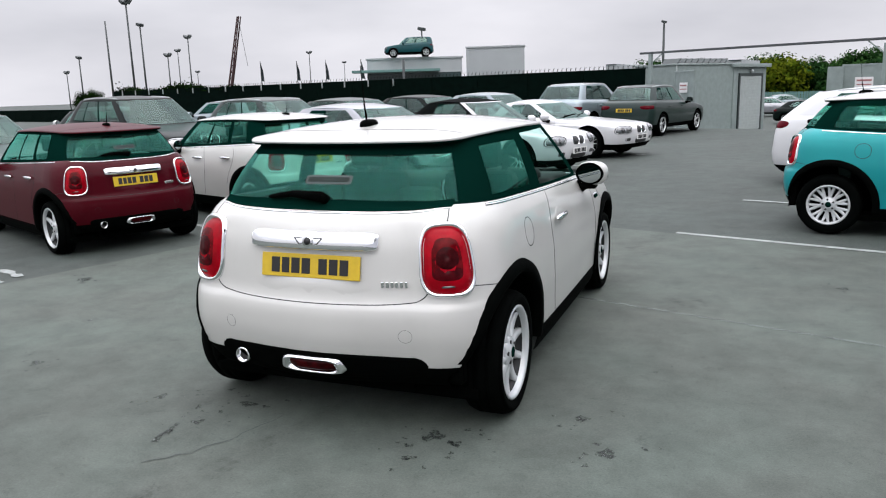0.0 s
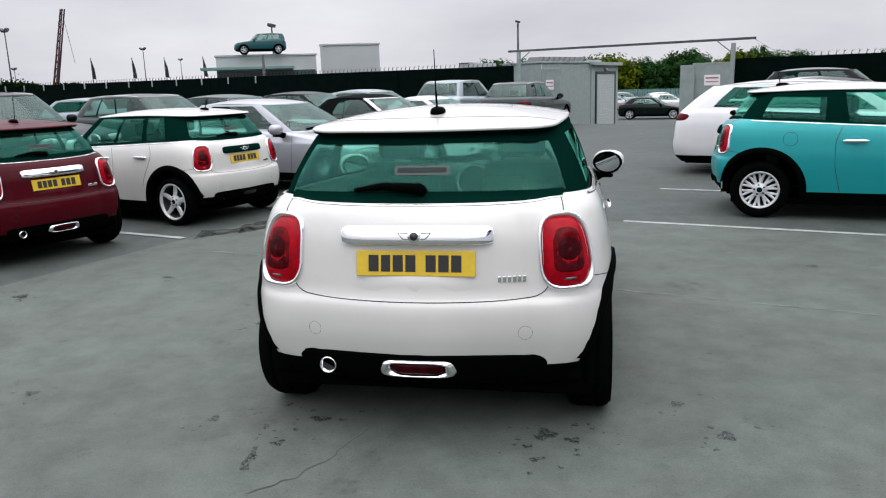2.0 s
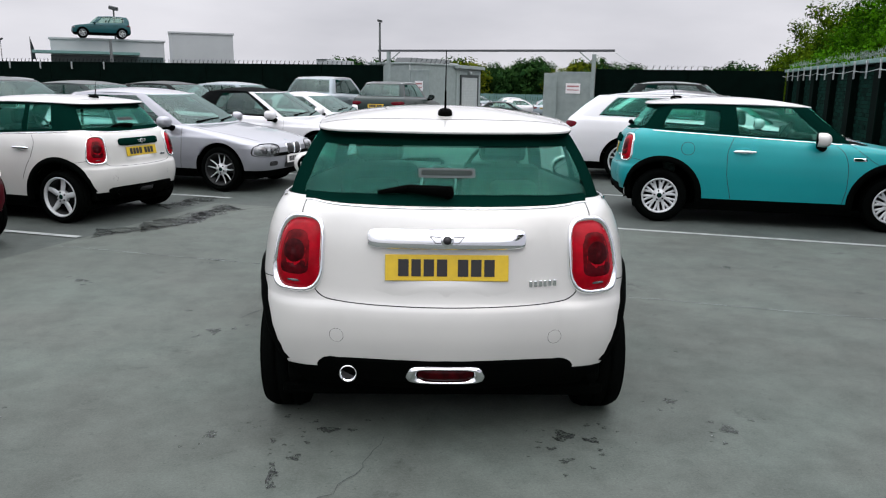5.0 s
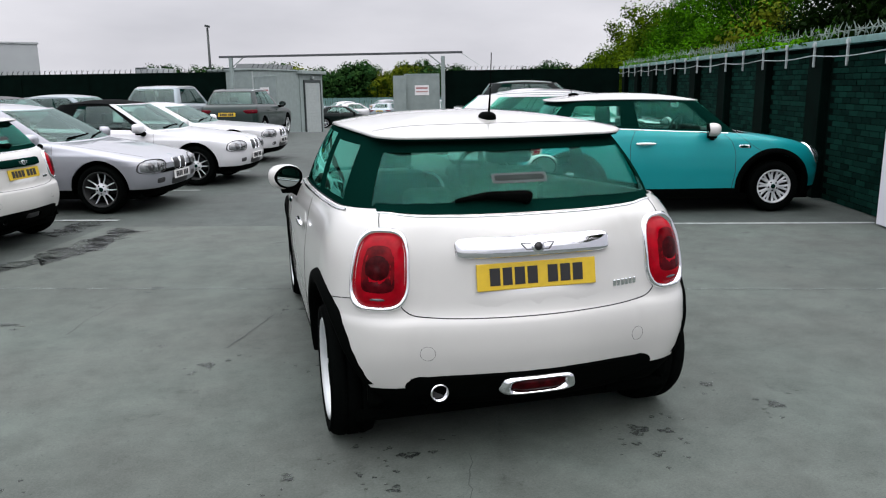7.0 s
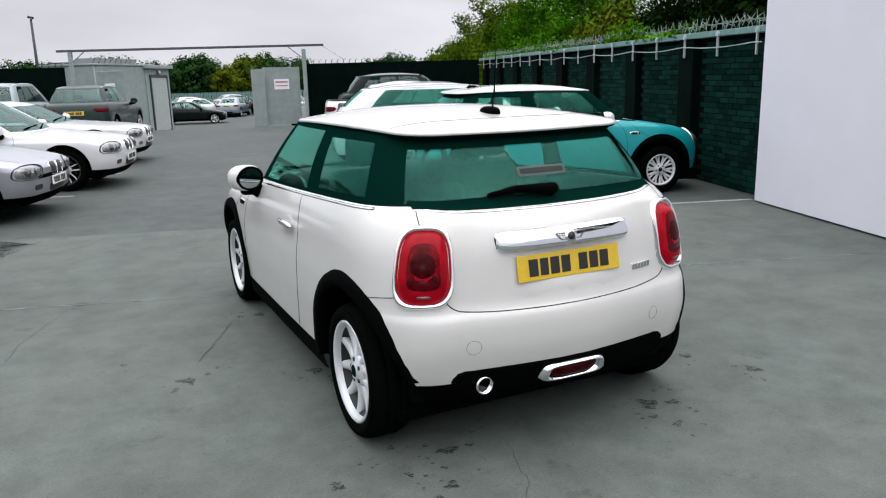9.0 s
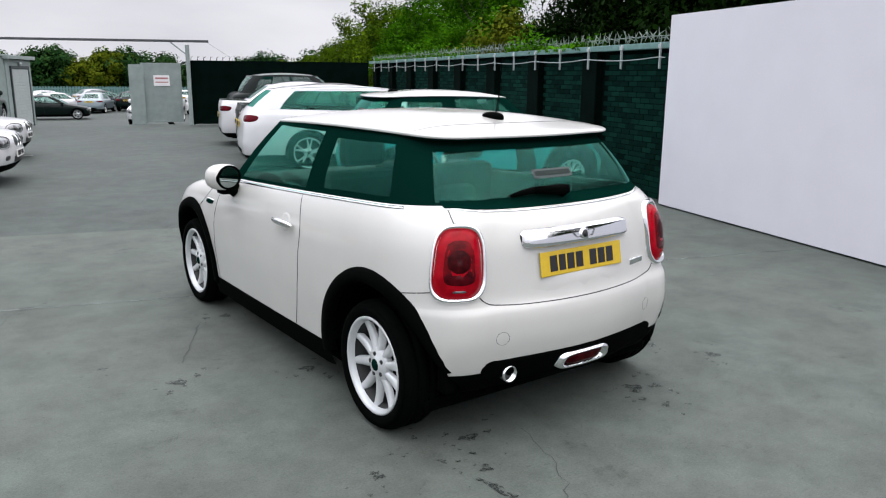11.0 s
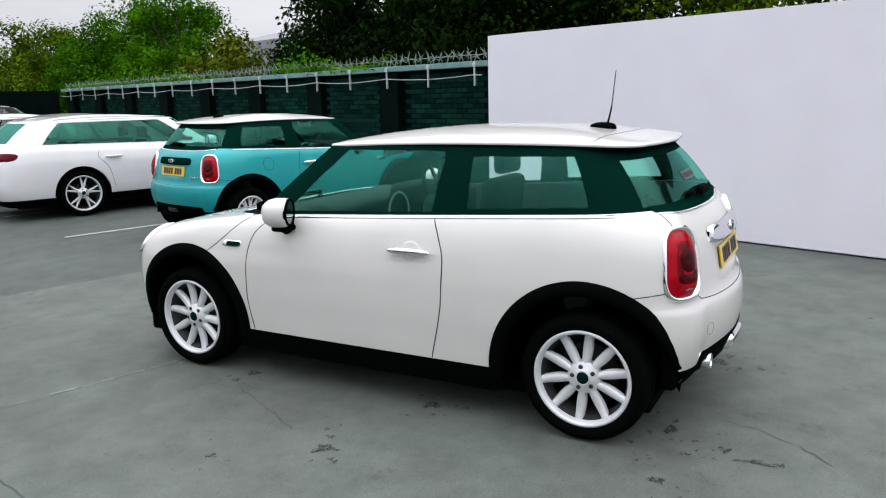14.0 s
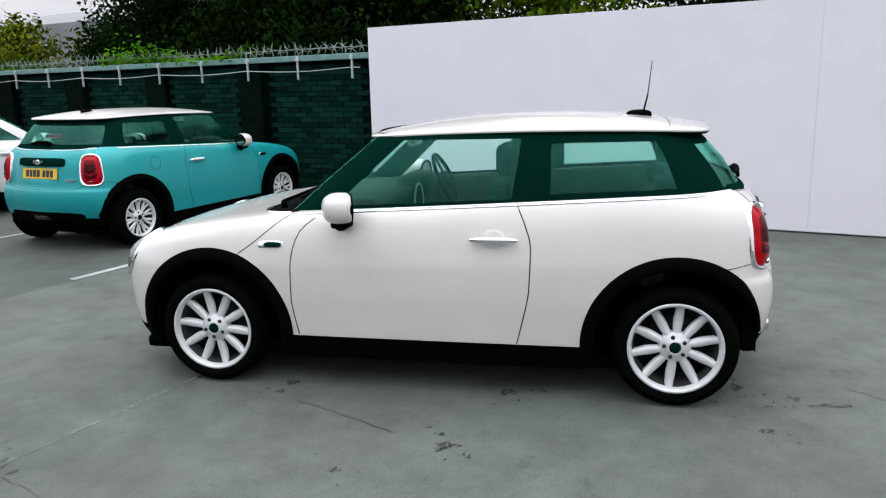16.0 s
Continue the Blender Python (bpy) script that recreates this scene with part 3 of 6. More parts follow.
    for r, dz in ((0.985, -0.004), (0.93, -0.02), (0.90, -0.30), (0.05, -0.32)):
        tub += [tuple(cen + (p - cen) * (r, r, 1) + (0, 0, dz)) for p in ring]
    for k in range(3):
        for j in range(mm):
            j2 = (j + 1) % mm
            tf.append((k * mm + j, k * mm + j2, (k + 1) * mm + j2, (k + 1) * mm + j))
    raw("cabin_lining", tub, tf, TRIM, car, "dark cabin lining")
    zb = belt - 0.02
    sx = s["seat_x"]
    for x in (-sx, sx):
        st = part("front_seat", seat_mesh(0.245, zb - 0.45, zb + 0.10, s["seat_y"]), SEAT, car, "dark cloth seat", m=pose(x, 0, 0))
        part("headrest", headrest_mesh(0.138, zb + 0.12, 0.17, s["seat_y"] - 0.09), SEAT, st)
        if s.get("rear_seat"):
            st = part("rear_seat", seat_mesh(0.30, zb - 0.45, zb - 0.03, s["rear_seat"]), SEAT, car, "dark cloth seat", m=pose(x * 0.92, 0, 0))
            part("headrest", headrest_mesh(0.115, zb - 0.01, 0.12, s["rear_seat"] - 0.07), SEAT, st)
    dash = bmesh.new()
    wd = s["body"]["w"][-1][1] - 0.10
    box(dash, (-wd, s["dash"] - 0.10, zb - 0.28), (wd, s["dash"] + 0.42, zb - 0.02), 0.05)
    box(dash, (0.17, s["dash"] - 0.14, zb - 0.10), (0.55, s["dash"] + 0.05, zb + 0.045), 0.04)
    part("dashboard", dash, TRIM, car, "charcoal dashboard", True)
    sw = [(0.175 + 0.014 * math.cos(t), 0.014 * math.sin(t)) for t in np.linspace(0, math.tau, 9)]
    wv, wf = lathe(sw, 28)
    wv2, wf2 = lathe([(0.06, 0.0), (0.055, -0.02), (0.0, -0.022)], 18)
    o = len(wv)
    wv, wf = wv + wv2, wf + [tuple(i + o for i in f) for f in wf2]
    for a in (0, 120, 240):
        c, q = math.cos(radians(a + 90)), math.sin(radians(a + 90))
        o = len(wv)
        wv += [(0.006 * d, 0.04 * c - 0.02 * e * q, 0.04 * q + 0.02 * e * c) for d in (-1, 1) for e in (-1, 1)] + [(0.006 * d, 0.172 * c - 0.014 * e * q, 0.172 * q + 0.014 * e * c) for d in (-1, 1) for e in (-1, 1)]
        wf += [tuple(o + i for i in f) for f in ((0, 1, 5, 4), (2, 3, 7, 6), (0, 2, 6, 4), (1, 3, 7, 5))]
    raw("steering_wheel", wv, wf, TRIM, car, "dark steering wheel", m=pose(0.36, s["dash"] - 0.24, zb + 0.0, 0, 0, 90) @ pose(0, 0, 0, 0, 25, 0))
    if s.get("cladding"):
        part("interior_mirror", box(bmesh.new(), (-0.115, -0.022, -0.034), (0.115, 0.022, 0.034), 0.02), PLATE_WHITE, car, "pale interior mirror", True, pose(0.0, s["cabin"]["yf"][-1][1] - 0.13, top - 0.075, 12))
        dv, df = lathe([(0.125, 0.0), (0.128, -0.018), (0.112, -0.026), (0.104, -0.012), (0.0, -0.010)], 28)
        dial = raw("centre_dial", dv, df, TRIM, car, "round centre dial", m=pose(0, s["dash"] - 0.115, zb - 0.10, 0, 0, 90))
        rv2, rf2 = lathe([(0.126, -0.016), (0.121, -0.028), (0.112, -0.028), (0.108, -0.018)], 28)
        raw("dial_ring", rv2, rf2, ALLOY, dial, "pale dial ring")
    # wheel housings, arches, wheels
    for hy in (0.0, wb):
        n = 20
        for sg in (-1, 1):
            hb = bmesh.new()
            last = None
            for i in range(n + 1):
                t = 0.02 + (math.pi - 0.27) * i / n if hy == 0.0 else -0.05 + (math.pi + 0.03) * i / n
                p = [hb.verts.new((sg * x, centre_of[hy] + ring_r * math.cos(t), hz + ring_r * math.sin(t))) for x in (s["half"] - 0.05 - (0.13 * max(0.0, t - 2.1) if hy == 0.0 else 0.0), 0.42)]
                q = hb.verts.new((sg * 0.42, hy, hz))
                if last:
                    hb.faces.new((last[0], p[0], p[1], last[1]))
                    hb.faces.new((last[1], p[1], q))
                last = p
            part("wheel_housing", hb, PLASTIC, car, "black wheel housing")
    if s.get("cladding"):
        # added black blocks: keep light out of the arch gaps so they stay dark
        for sg in (-1, 1):
            x0, x1 = sorted((sg * 0.58, sg * 0.775))
            part("arch_filler", box(bmesh.new(), (x0, wb + 0.355, 0.19), (x1, wb + 0.435, 0.43), 0.02), PLASTIC, car, "black filler before the wheel, added to darken the arch gap")
            x0, x1, x2 = (sg * 0.40, sg * 0.44, sg * 0.70)
            guard = box(bmesh.new(), (min(x0, x2), -0.395, 0.26), (max(x0, x2), -0.325, 0.53), 0.02)
            box(guard, (min(x0, x1), -0.36, 0.20), (max(x0, x1), 0.30, 0.46), 0.01)
            part("arch_filler", guard, PLASTIC, car, "black filler behind the wheel, added to darken the arch gap")
    floor = bmesh.new()
    box(floor, (-s["half"] + 0.12, s["body"]["yr"][0][1] + (0.02 if s.get("cladding") else 0.12), s["floor"] - 0.02), (s["half"] - 0.12, s["body"]["yf"][0][1] - 0.12, s["floor"] + 0.05), 0.02)
    part("underbody", floor, PLASTIC, car, "dark underbody")
    for hy in (0.0, wb):
        for sg in (-1, 1):
            if s.get("cladding"):
                vs, fs = [], []
                n = 44
                lo_t, hi_t = (-0.12, math.pi - 0.16) if hy == 0.0 else (-0.12, math.pi + 0.12)
                prof = ((0.0, -0.035), (0.0, 0.012), (0.02, 0.017), (s["cladding"] - 0.010, 0.015), (s["cladding"], -0.006))
                for i in range(n + 1):
                    t = lo_t + (hi_t - lo_t) * i / n
                    thin = min(1.0, 0.55 + (n - i) / 12) if hy == 0.0 else min(1.0, 0.55 + i / 12)
                    for dr, dx in prof:
                        dx = dx * thin if dx > 0 else dx
                        rr = arch_at(hy, math.cos(t), math.sin(t))
                        dr2 = dr * (1 - 0.35 * (rr - ring_r) / 0.008) * (1 - 0.62 * sm((t - 2.35) / 0.55) if hy == 0.0 else 1.0)
                        y, z = centre_of[hy] + (rr - 0.004 + dr2) * math.cos(t), hz + (rr - 0.004 + dr2) * math.sin(t)
                        zz = max(z, s["sill"] - 0.06)
                        p, nn = probe(bvh, (sg * 2, y, zz), (-sg, 0, 0))
                        vs.append((p.x + sg * dx, y, zz))
                for i in range(n):
                    for k in range(len(prof) - 1):
                        a = i * len(prof) + k
                        fs.append((a, a + len(prof), a + len(prof) + 1, a + 1))
                raw("wheel_arch", vs, fs, PLASTIC, car, "black plastic wheel arch")
            add_wheel(car, sg * s["wheel_x"], hy, wheel, s["tyre"], s["rim"], s["wheel_w"], spin + 7 * hy)
    # door gaps, chrome line, handles, mirrors
    for sg in (-1, 1):
        side = lambda y, z, sg=sg: probe(bvh, (sg * 2, y, z), (-sg, 0, 0))  # noqa: E731
        for line in s["gaps"]:
            raw("door_gap", *ribbon(side, curve_pts(line), 0.007, 0.0012), SEAL, car, "dark shut line")
        if s.get("chrome_line"):
            y0, y1, dz = s["chrome_line"]
            pts = [(y, belt - slope * (y - yref) - dz) for y in np.linspace(y0, y1, 24)]
            raw("belt_moulding", *ribbon(side, pts, 0.015, 0.006), CHROME, car, "thin chrome line under the windows")
        for hy, hzz in s["handles"]:
            key = "door_r" if sg > 0 else "door_l"
            p, nn = side(hy, hzz)
            hv, hf = ellipsoid((p.x + sg * 0.026, hy, hzz), (0.017, 0.126, 0.018))
            holder = made.get(key, car)
            raw("door_handle", hv, hf, CHROME if s.get("chrome_handles") else body_mat, holder, "chrome door handle" if s.get("chrome_handles") else "")
            cup = onto(bvh, (p.x + sg * 0.2, hy, hzz), (sg, 0, 0))
            raw("handle_recess", *polar_patch(cup, 0.064, 0.054, 2.0, 5, 28, 0.0045, -0.0040, tuck=0.006), s.get("cup_mat", body_mat), holder)
        mx, my, mz = s["mirror"]
        turn = pose(sg * mx, my, mz, 0, 0, -11 if sg > 0 else 24)
        mir = raw("door_mirror", *ellipsoid((0, 0, 0), (0.104, 0.095, 0.080), flat_back=-0.050), s.get("mirror_mat", roof_mat), car, s.get("mirror_label", ""), m=turn)
        gl = [(0.082 * math.cos(t), -0.0545, 0.063 * math.sin(t)) for t in np.linspace(0, math.tau, 29)[:-1]]
        raw("mirror_glass", gl, [tuple(range(28))], MIRROR, mir, "mirror glass")
        rg = [(q * 0.098 * math.cos(t), -d, q * 0.075 * math.sin(t)) for q, d in ((0.82, 0.054), (0.86, 0.060), (0.985, 0.058), (0.985, 0.040)) for t in np.linspace(0, math.tau, 29)[:-1]]
        rfq = [(k * 28 + i, k * 28 + (i + 1) % 28, (k + 1) * 28 + (i + 1) % 28, (k + 1) * 28 + i) for k in range(3) for i in range(28)]
        raw("mirror_frame", rg, rfq, PLASTIC, mir, "black mirror frame")
        foot = bmesh.new()
        p, _ = side(my + 0.02, mz - 0.085)
        rod(foot, (sg * (mx - 0.03), my, mz - 0.055), (p.x - sg * 0.01, my + 0.03, mz - 0.10), 0.040, 0.045, 14)
        box(foot, (min(sg * (mx - 0.08), sg * (mx + 0.03)), my - 0.045, mz - 0.105), (max(sg * (mx - 0.08), sg * (mx + 0.03)), my + 0.05, mz - 0.07), 0.014)
        part("mirror_foot", foot, PLASTIC, mir, "black mirror foot", True, turn.inverted())
    return car, {"bvh": bvh, "cabin": gbvh, "roof": rbvh, "parts": made, "roof_ob": roof}


def mini_sort(c, z, s):
    x, y, h = c
    if y < -0.05 and z < 0.22:
        return None
    if z < s["sill"] - 1e-4 or (y < -0.36 and z < 0.36 - 1e-4) or (y > s["wb"] + 0.42 and z < 0.235):
        return "trim"
    if y < -0.22 and h < 0.648:
        return "rear_bumper"
    if y < -0.30 and abs(x) < 0.56 and h > 0.648:
        return "tailgate"
    if abs(x) > 0.6:
        for lo, hi, key in s["doors"]:
            if lo < y < hi:
                return key + ("_r" if x > 0 else "_l")
    if y > s["wb"] + 0.3 and h < 0.62:
        return "front_bumper"
    if y > s["wb"] - 0.45 and abs(x) < 0.66 and h > 0.66:
        return "bonnet"
    if abs(x) > 0.45 and y > s["wb"] - 0.60:
        return "wing_r" if x > 0 else "wing_l"
    return "body" if abs(x) < 0.45 else "quarter_r" if x > 0 else "quarter_l"


def mini_tables(five=False):
    d = 0.072 if five else 0.0
    hi = 0.012 if five else 0.0
    body = {
        "yf": [(z, y + d) for z, y in ((0.16, 3.09), (0.30, 3.165), (0.42, 3.185), (0.55, 3.19), (0.66, 3.175), (0.74, 3.145), (0.80, 3.10), (0.86, 3.03), (0.90, 2.95), (0.94, 2.82), (0.97, 2.66), (0.995, 2.46), (1.012, 2.28), (1.025, 2.08))],
        "yr": [(0.16, -0.32), (0.23, -0.44), (0.30, -0.51), (0.42, -0.556), (0.52, -0.571), (0.60, -0.567), (0.625, -0.560), (0.642, -0.548), (0.66, -0.534), (0.735, -0.518), (0.84, -0.498), (0.90, -0.478), (0.96, -0.438), (1.0, -0.388), (1.025, -0.345)],
        "w": [(0.16, 0.815), (0.25, 0.842), (0.30, 0.849), (0.42, 0.856), (0.55, 0.8635), (0.68, 0.862), (0.78, 0.851), (0.86, 0.838), (0.93, 0.821), (0.98, 0.802), (1.01, 0.784), (1.025, 0.765)],
        "cfx": [(0.16, 0.46), (0.6, 0.44), (0.9, 0.34), (1.025, 0.26)], "cfy": [(0.16, 0.55), (0.7, 0.56), (0.9, 0.46), (1.025, 0.25)],
        "crx": [(0.16, 0.46), (0.30, 0.39), (0.42, 0.345), (0.60, 0.365), (0.66, 0.37), (0.9, 0.36), (1.025, 0.36)], "cry": [(0.16, 0.56), (0.30, 0.50), (0.42, 0.445), (0.6, 0.48), (0.66, 0.47), (1.025, 0.42)],
        "bf": [(0.16, 0.18), (0.8, 0.17), (1.025, 0.10)], "br": [(0.16, 0.22), (0.6, 0.22), (0.9, 0.20), (1.025, 0.10)], "n": 2.5, "bow": [(0.16, 0.022), (0.86, 0.022), (1.025, 0.05)],
    }
    top = 1.366 + hi
    cabin = {
        "yf": [(1.025, 2.14 + d), (1.10, 2.03 + d), (1.20, 1.89 + d), (1.30, 1.75 + d), (1.40, 1.62 + d)], "yr": [(1.025, -0.350), (1.10, -0.312), (1.20, -0.25), (1.30, -0.175), (1.40, -0.085)],
        "w": [(1.025, 0.752), (1.10, 0.735), (1.20, 0.703), (1.30, 0.660), (1.40, 0.605)], "cfx": 0.13, "cfy": 0.16, "crx": [(1.025, 0.34), (1.4, 0.24)], "cry": [(1.025, 0.40), (1.4, 0.28)], "bf": 0.13, "br": 0.08, "n": 2.3, "bow": [(1.025, 0.05), (1.4, 0.12)],
    }
    roof = {"yf": 1.69 + d, "yr": -0.205, "w": 0.640, "cfx": 0.24, "cfy": 0.24, "crx": 0.22, "cry": 0.18, "bf": 0.10, "br": 0.08, "n": 2.4, "bow": 0.12, "rise": 0.082}
    # rear_glass ends at 0.74; frame black above stands in for the spoiler's shade
    s = dict(wb=2.495 + d, half=0.8635, tyre=0.308, rim=0.226, wheel_w=0.205, wheel_x=0.742, arch=0.405, cladding=0.070, plate_bed=True, floor=0.17, sill=0.30, valance=0.42, crease=[0.632, 0.640, 0.648, 0.656], belt=1.025, slope=0.05, yref=0.8,
             body=body, cabin=cabin, roof=roof, roof_z=top, crown=0.62, fall=0.10, sort=mini_sort, black_pillars=True, skew=0.06, rear_wrap=0.45, rear_glass=(0.04, 0.74), seat_x=0.36, seat_y=0.98 if not five else 1.05, rear_seat=0.12,
             dash=1.62 + d, chrome_line=(-0.115, 1.92 + d, 0.012), chrome_handles=True, mirror=(0.893, 1.685 + d, 1.01), roof_label="")
    if five:
        s["windows"] = [(0.06, 0.43, 0.08, 0.93, 0.0), (0.47, 0.73, 0.08, 0.93, 0.0), (0.78, 0.97, 0.10, 0.90, 0.0)]
        s["doors"] = [(1.07, 2.03, "door"), (0.36, 1.07, "back_door")]
        s["gaps"] = [[(1.90, 0.975), (2.03, 0.85), (2.07, 0.69), (2.07, 0.50), (2.04, 0.31)], [(1.12, 1.0), (1.08, 0.9), (1.05, 0.7), (1.07, 0.5), (1.10, 0.32)], [(0.40, 1.03), (0.33, 0.92), (0.36, 0.78), (0.44, 0.64), (0.50, 0.5)]]
        s["handles"] = [(1.22, 0.845), (0.50, 0.865)]
    else:
        s["windows"] = [(0.055, 0.585, 0.05, 0.90, 0.0), (0.700, 1.012, 0.08, 0.82, 0.0)]
        s["doors"] = [(0.75, 1.98, "door")]
        s["gaps"] = [[(1.83, 0.965), (1.95, 0.86), (1.995, 0.70), (2.0, 0.50), (1.97, 0.305)], [(0.785, 1.01), (0.745, 0.92), (0.715, 0.80), (0.722, 0.60), (0.785, 0.305)]]
        s["handles"] = [(0.90, 0.848)]
    return s


def mini(name, m, body_mat, label, five=False, roof_mat=None, wheel="ten", chrome_bar=True, chrome_tail=True, fine=1.0, group="", mirror_mat=None, rim=0.226, open_windows=()):
    s = mini_tables(five)
    s["rim"], s["open_windows"] = rim, open_windows
    s["mirror_mat"] = mirror_mat or roof_mat or body_mat
    car, info = build_car(name, m, s, body_mat, label, group, roof_mat, wheel, fine)
    bvh, parts = info["bvh"], info["parts"]
    gate = parts.get("tailgate", car)
    rear = onto(bvh, (0, -2.0, 0), (0, -1, 0))
    # tail lamps: a chrome ring round a red glass, with a darker heart
    for sg in (-1, 1):
        nrm = (sg * 0.52, -0.86, 0.10)
        lp = onto(bvh, (sg * 0.652, -0.42, 0.853), nrm)
        lamp = raw("tail_light", *polar_patch(lp, 0.101, 0.148, 3.4, 6, 44, 0.012, 0.016, taper=0.12, lean=-sg * 0.04, tuck=0.012), LAMP_RED, car, "red tail light")
        raw("lamp_surround", *polar_patch(lp, 0.121, 0.170, 3.4, 4, 44, 0.003, 0.016, inner=0.835, taper=0.12, lean=-sg * 0.04, tuck=0.006), CHROME, lamp, "chrome ring round the lamp")
        raw("inner_lens", *polar_patch(lp, 0.076, 0.112, 3.2, 4, 36, 0.0205, 0.0072, cv=0.004, taper=0.12, lean=-sg * 0.04, tuck=0.004), LAMP_INNER, lamp, "deeper red inner lens")
        raw("lamp_heart", *polar_patch(lp, 0.046, 0.052, 2.2, 3, 28, 0.0285, 0.002, cv=0.008, tuck=0.003), LAMP_DEEP, lamp, "dark lamp centre")
        raw("lamp_shelf", *polar_patch(lp, 0.064, 0.040, 3.0, 3, 28, 0.0255, 0.001, cv=-0.050, tuck=0.003), LAMP_BOWL, lamp, "dark lower lamp bowl")
        raw("reversing_lens", *polar_patch(lp, 0.040, 0.007, 4.0, 2, 24, 0.0185, 0.001, cv=-0.116, tuck=0.003), LAMP_DARK, lamp, "small smoked reversing lens")
    # lid bar, badge, plate, fog lamp, pipe, covers
    bar_mat = CHROME if chrome_bar else GLOSS_BLACK
    bp = onto(bvh, (0, -2.0, 0.930), (0, -1, 0))
    bv, bf = [], []
    sect = [(-0.006, -0.044), (0.016, -0.043), (0.036, -0.036), (0.040, -0.028), (0.031, 0.0), (0.024, 0.026), (0.016, 0.037), (-0.006, 0.042)]
    xs = [0.336 * math.sin(math.pi / 2 * t) for t in np.linspace(-1, 1, 41)]
    for xx in xs:
        p, nn = bp(xx, 0.0)
        e = (1 - (abs(xx) / 0.3365) ** 14) ** 0.5
        bv += [(xx, p.y - o * (0.35 + 0.65 * e), 0.930 + zz * (0.55 + 0.45 * e) - 0.004 * (1 - e)) for o, zz in sect]
    ks = len(sect)
    for i in range(len(xs) - 1):
        bf += [(i * ks + k, i * ks + k + 1, (i + 1) * ks + k + 1, (i + 1) * ks + k) for k in range(ks - 1)]
    bf += [tuple(range(ks)), tuple((len(xs) - 1) * ks + k for k in range(ks))]
    bar = raw("handle_bar", bv, bf, bar_mat, gate, "chrome boot handle bar" if chrome_bar else "gloss black boot handle bar")
    pm, _ = bp(0, 0)
    seat_m = pose(0, pm.y - 0.033, 0.930 + 0.001, -17)
    def disc(r, y0, y1):
        vs = [(r * math.cos(t), y, r * math.sin(t)) for y in (y0, y1) for t in np.linspace(0, math.tau, 25)[:-1]]
        return vs, [(k, (k + 1) % 24, 24 + (k + 1) % 24, 24 + k) for k in range(24)] + [tuple(range(24, 48))]
    bright = CHROME if chrome_bar else ALLOY
    badge = raw("badge", *disc(0.027, 0.004, -0.003), bright, bar, "round chrome-rimmed badge", m=seat_m)
    raw("badge_face", *disc(0.018, 0.0, -0.0042), INK, badge, "black badge face")
    for sg in (-1, 1):
        wing = bmesh.new()
        for p, q in (((0.028, 0.014), (0.072, 0.016)), ((0.072, 0.016), (0.048, -0.013)), ((0.048, -0.013), (0.026, -0.012))):
            rod(wing, (sg * p[0], -0.001, p[1]), (sg * q[0], -0.001, q[1]), 0.0015, 0.0015, 6)
        part("badge_wing", wing, INK if chrome_bar else bright, badge)
    p, nn = rear(0, 0.812)
    number_plate(gate, pose(0, p.y - 0.007, 0.812, -10), True)
    raw("plate_recess", *polar_patch(onto(bvh, (0, -2, 0.80), (0, -1, 0)), 0.355, 0.112, 6.0, 5, 48, 0.0015, -0.001, tuck=0.002), body_mat, gate)
    x = 0.352
    for k in range(6):
        p, nn = rear(x, 0.742)
        part("letter_mark", boxes(((x, p.y - 0.006, 0.728), (x + 0.015, p.y + 0.004, 0.756)), bevel=0.003), CHROME, gate, "small chrome lettering mark")
        x += 0.021
    low = onto(bvh, (0, -2.0, 0.357), (0, -1, 0))
    raw("rear_valance", *polar_patch(low, 0.603, 0.068, 3.6, 8, 96, 0.006, 0.0, cv=-0.004, taper=-0.03, tuck=0.010), PLASTIC, car, "black plastic rear valance")
    fog = raw("fog_light", *polar_patch(low, 0.118, 0.026, 5.0, 4, 40, 0.020, 0.008, tuck=0.01), LAMP_DEEP if chrome_tail else INK, car, "red rear fog light")
    raw("lamp_surround", *polar_patch(low, 0.166, 0.040, 4.5, 4, 48, 0.012, 0.016, inner=0.72, taper=0.10, tuck=0.006), CHROME if chrome_tail else PLASTIC, fog, "chrome ring round the fog light" if chrome_tail else "")
    for sg in (-1, 1):
        tp = onto(bvh, (sg * 0.468, -2.0, 0.513), (0, -1, 0))
        raw("tow_cover", *polar_patch(tp, 0.031, 0.031, 2.0, 3, 28, 0.0008, 0.0, inner=0.95, tuck=0.001), SEAL, car, "round towing cover outline")
    pv, pf = lathe([(0.036, 0.0), (0.039, 0.06), (0.0375, 0.075), (0.033, 0.075), (0.032, 0.0)], 28)
    raw("exhaust_pipe", [(y - 0.42, -0.430 - x, z + 0.338) for x, y, z in pv], pf, CHROME if chrome_tail else PLASTIC, car, "chrome exhaust tip" if chrome_tail else "")
    raw("pipe_inside", *[[(q[0] - 0.42, -0.475, q[2] + 0.338) for q in [(0.033 * math.cos(t), 0, 0.033 * math.sin(t)) for t in np.linspace(0, math.tau, 21)[:-1]]], [tuple(range(20))]], INK, car)
    # gaps of the lid and bumper
    raw("lid_gap", *ribbon(lambda u, v: rear(-u, v), curve_pts([(-0.572, 0.80), (-0.566, 0.715), (-0.50, 0.663), (-0.30, 0.652), (0.0, 0.650), (0.30, 0.652), (0.50, 0.663), (0.566, 0.715), (0.572, 0.80)], 40), 0.0055, 0.0012), SEAL, gate, "dark gap round the boot lid")
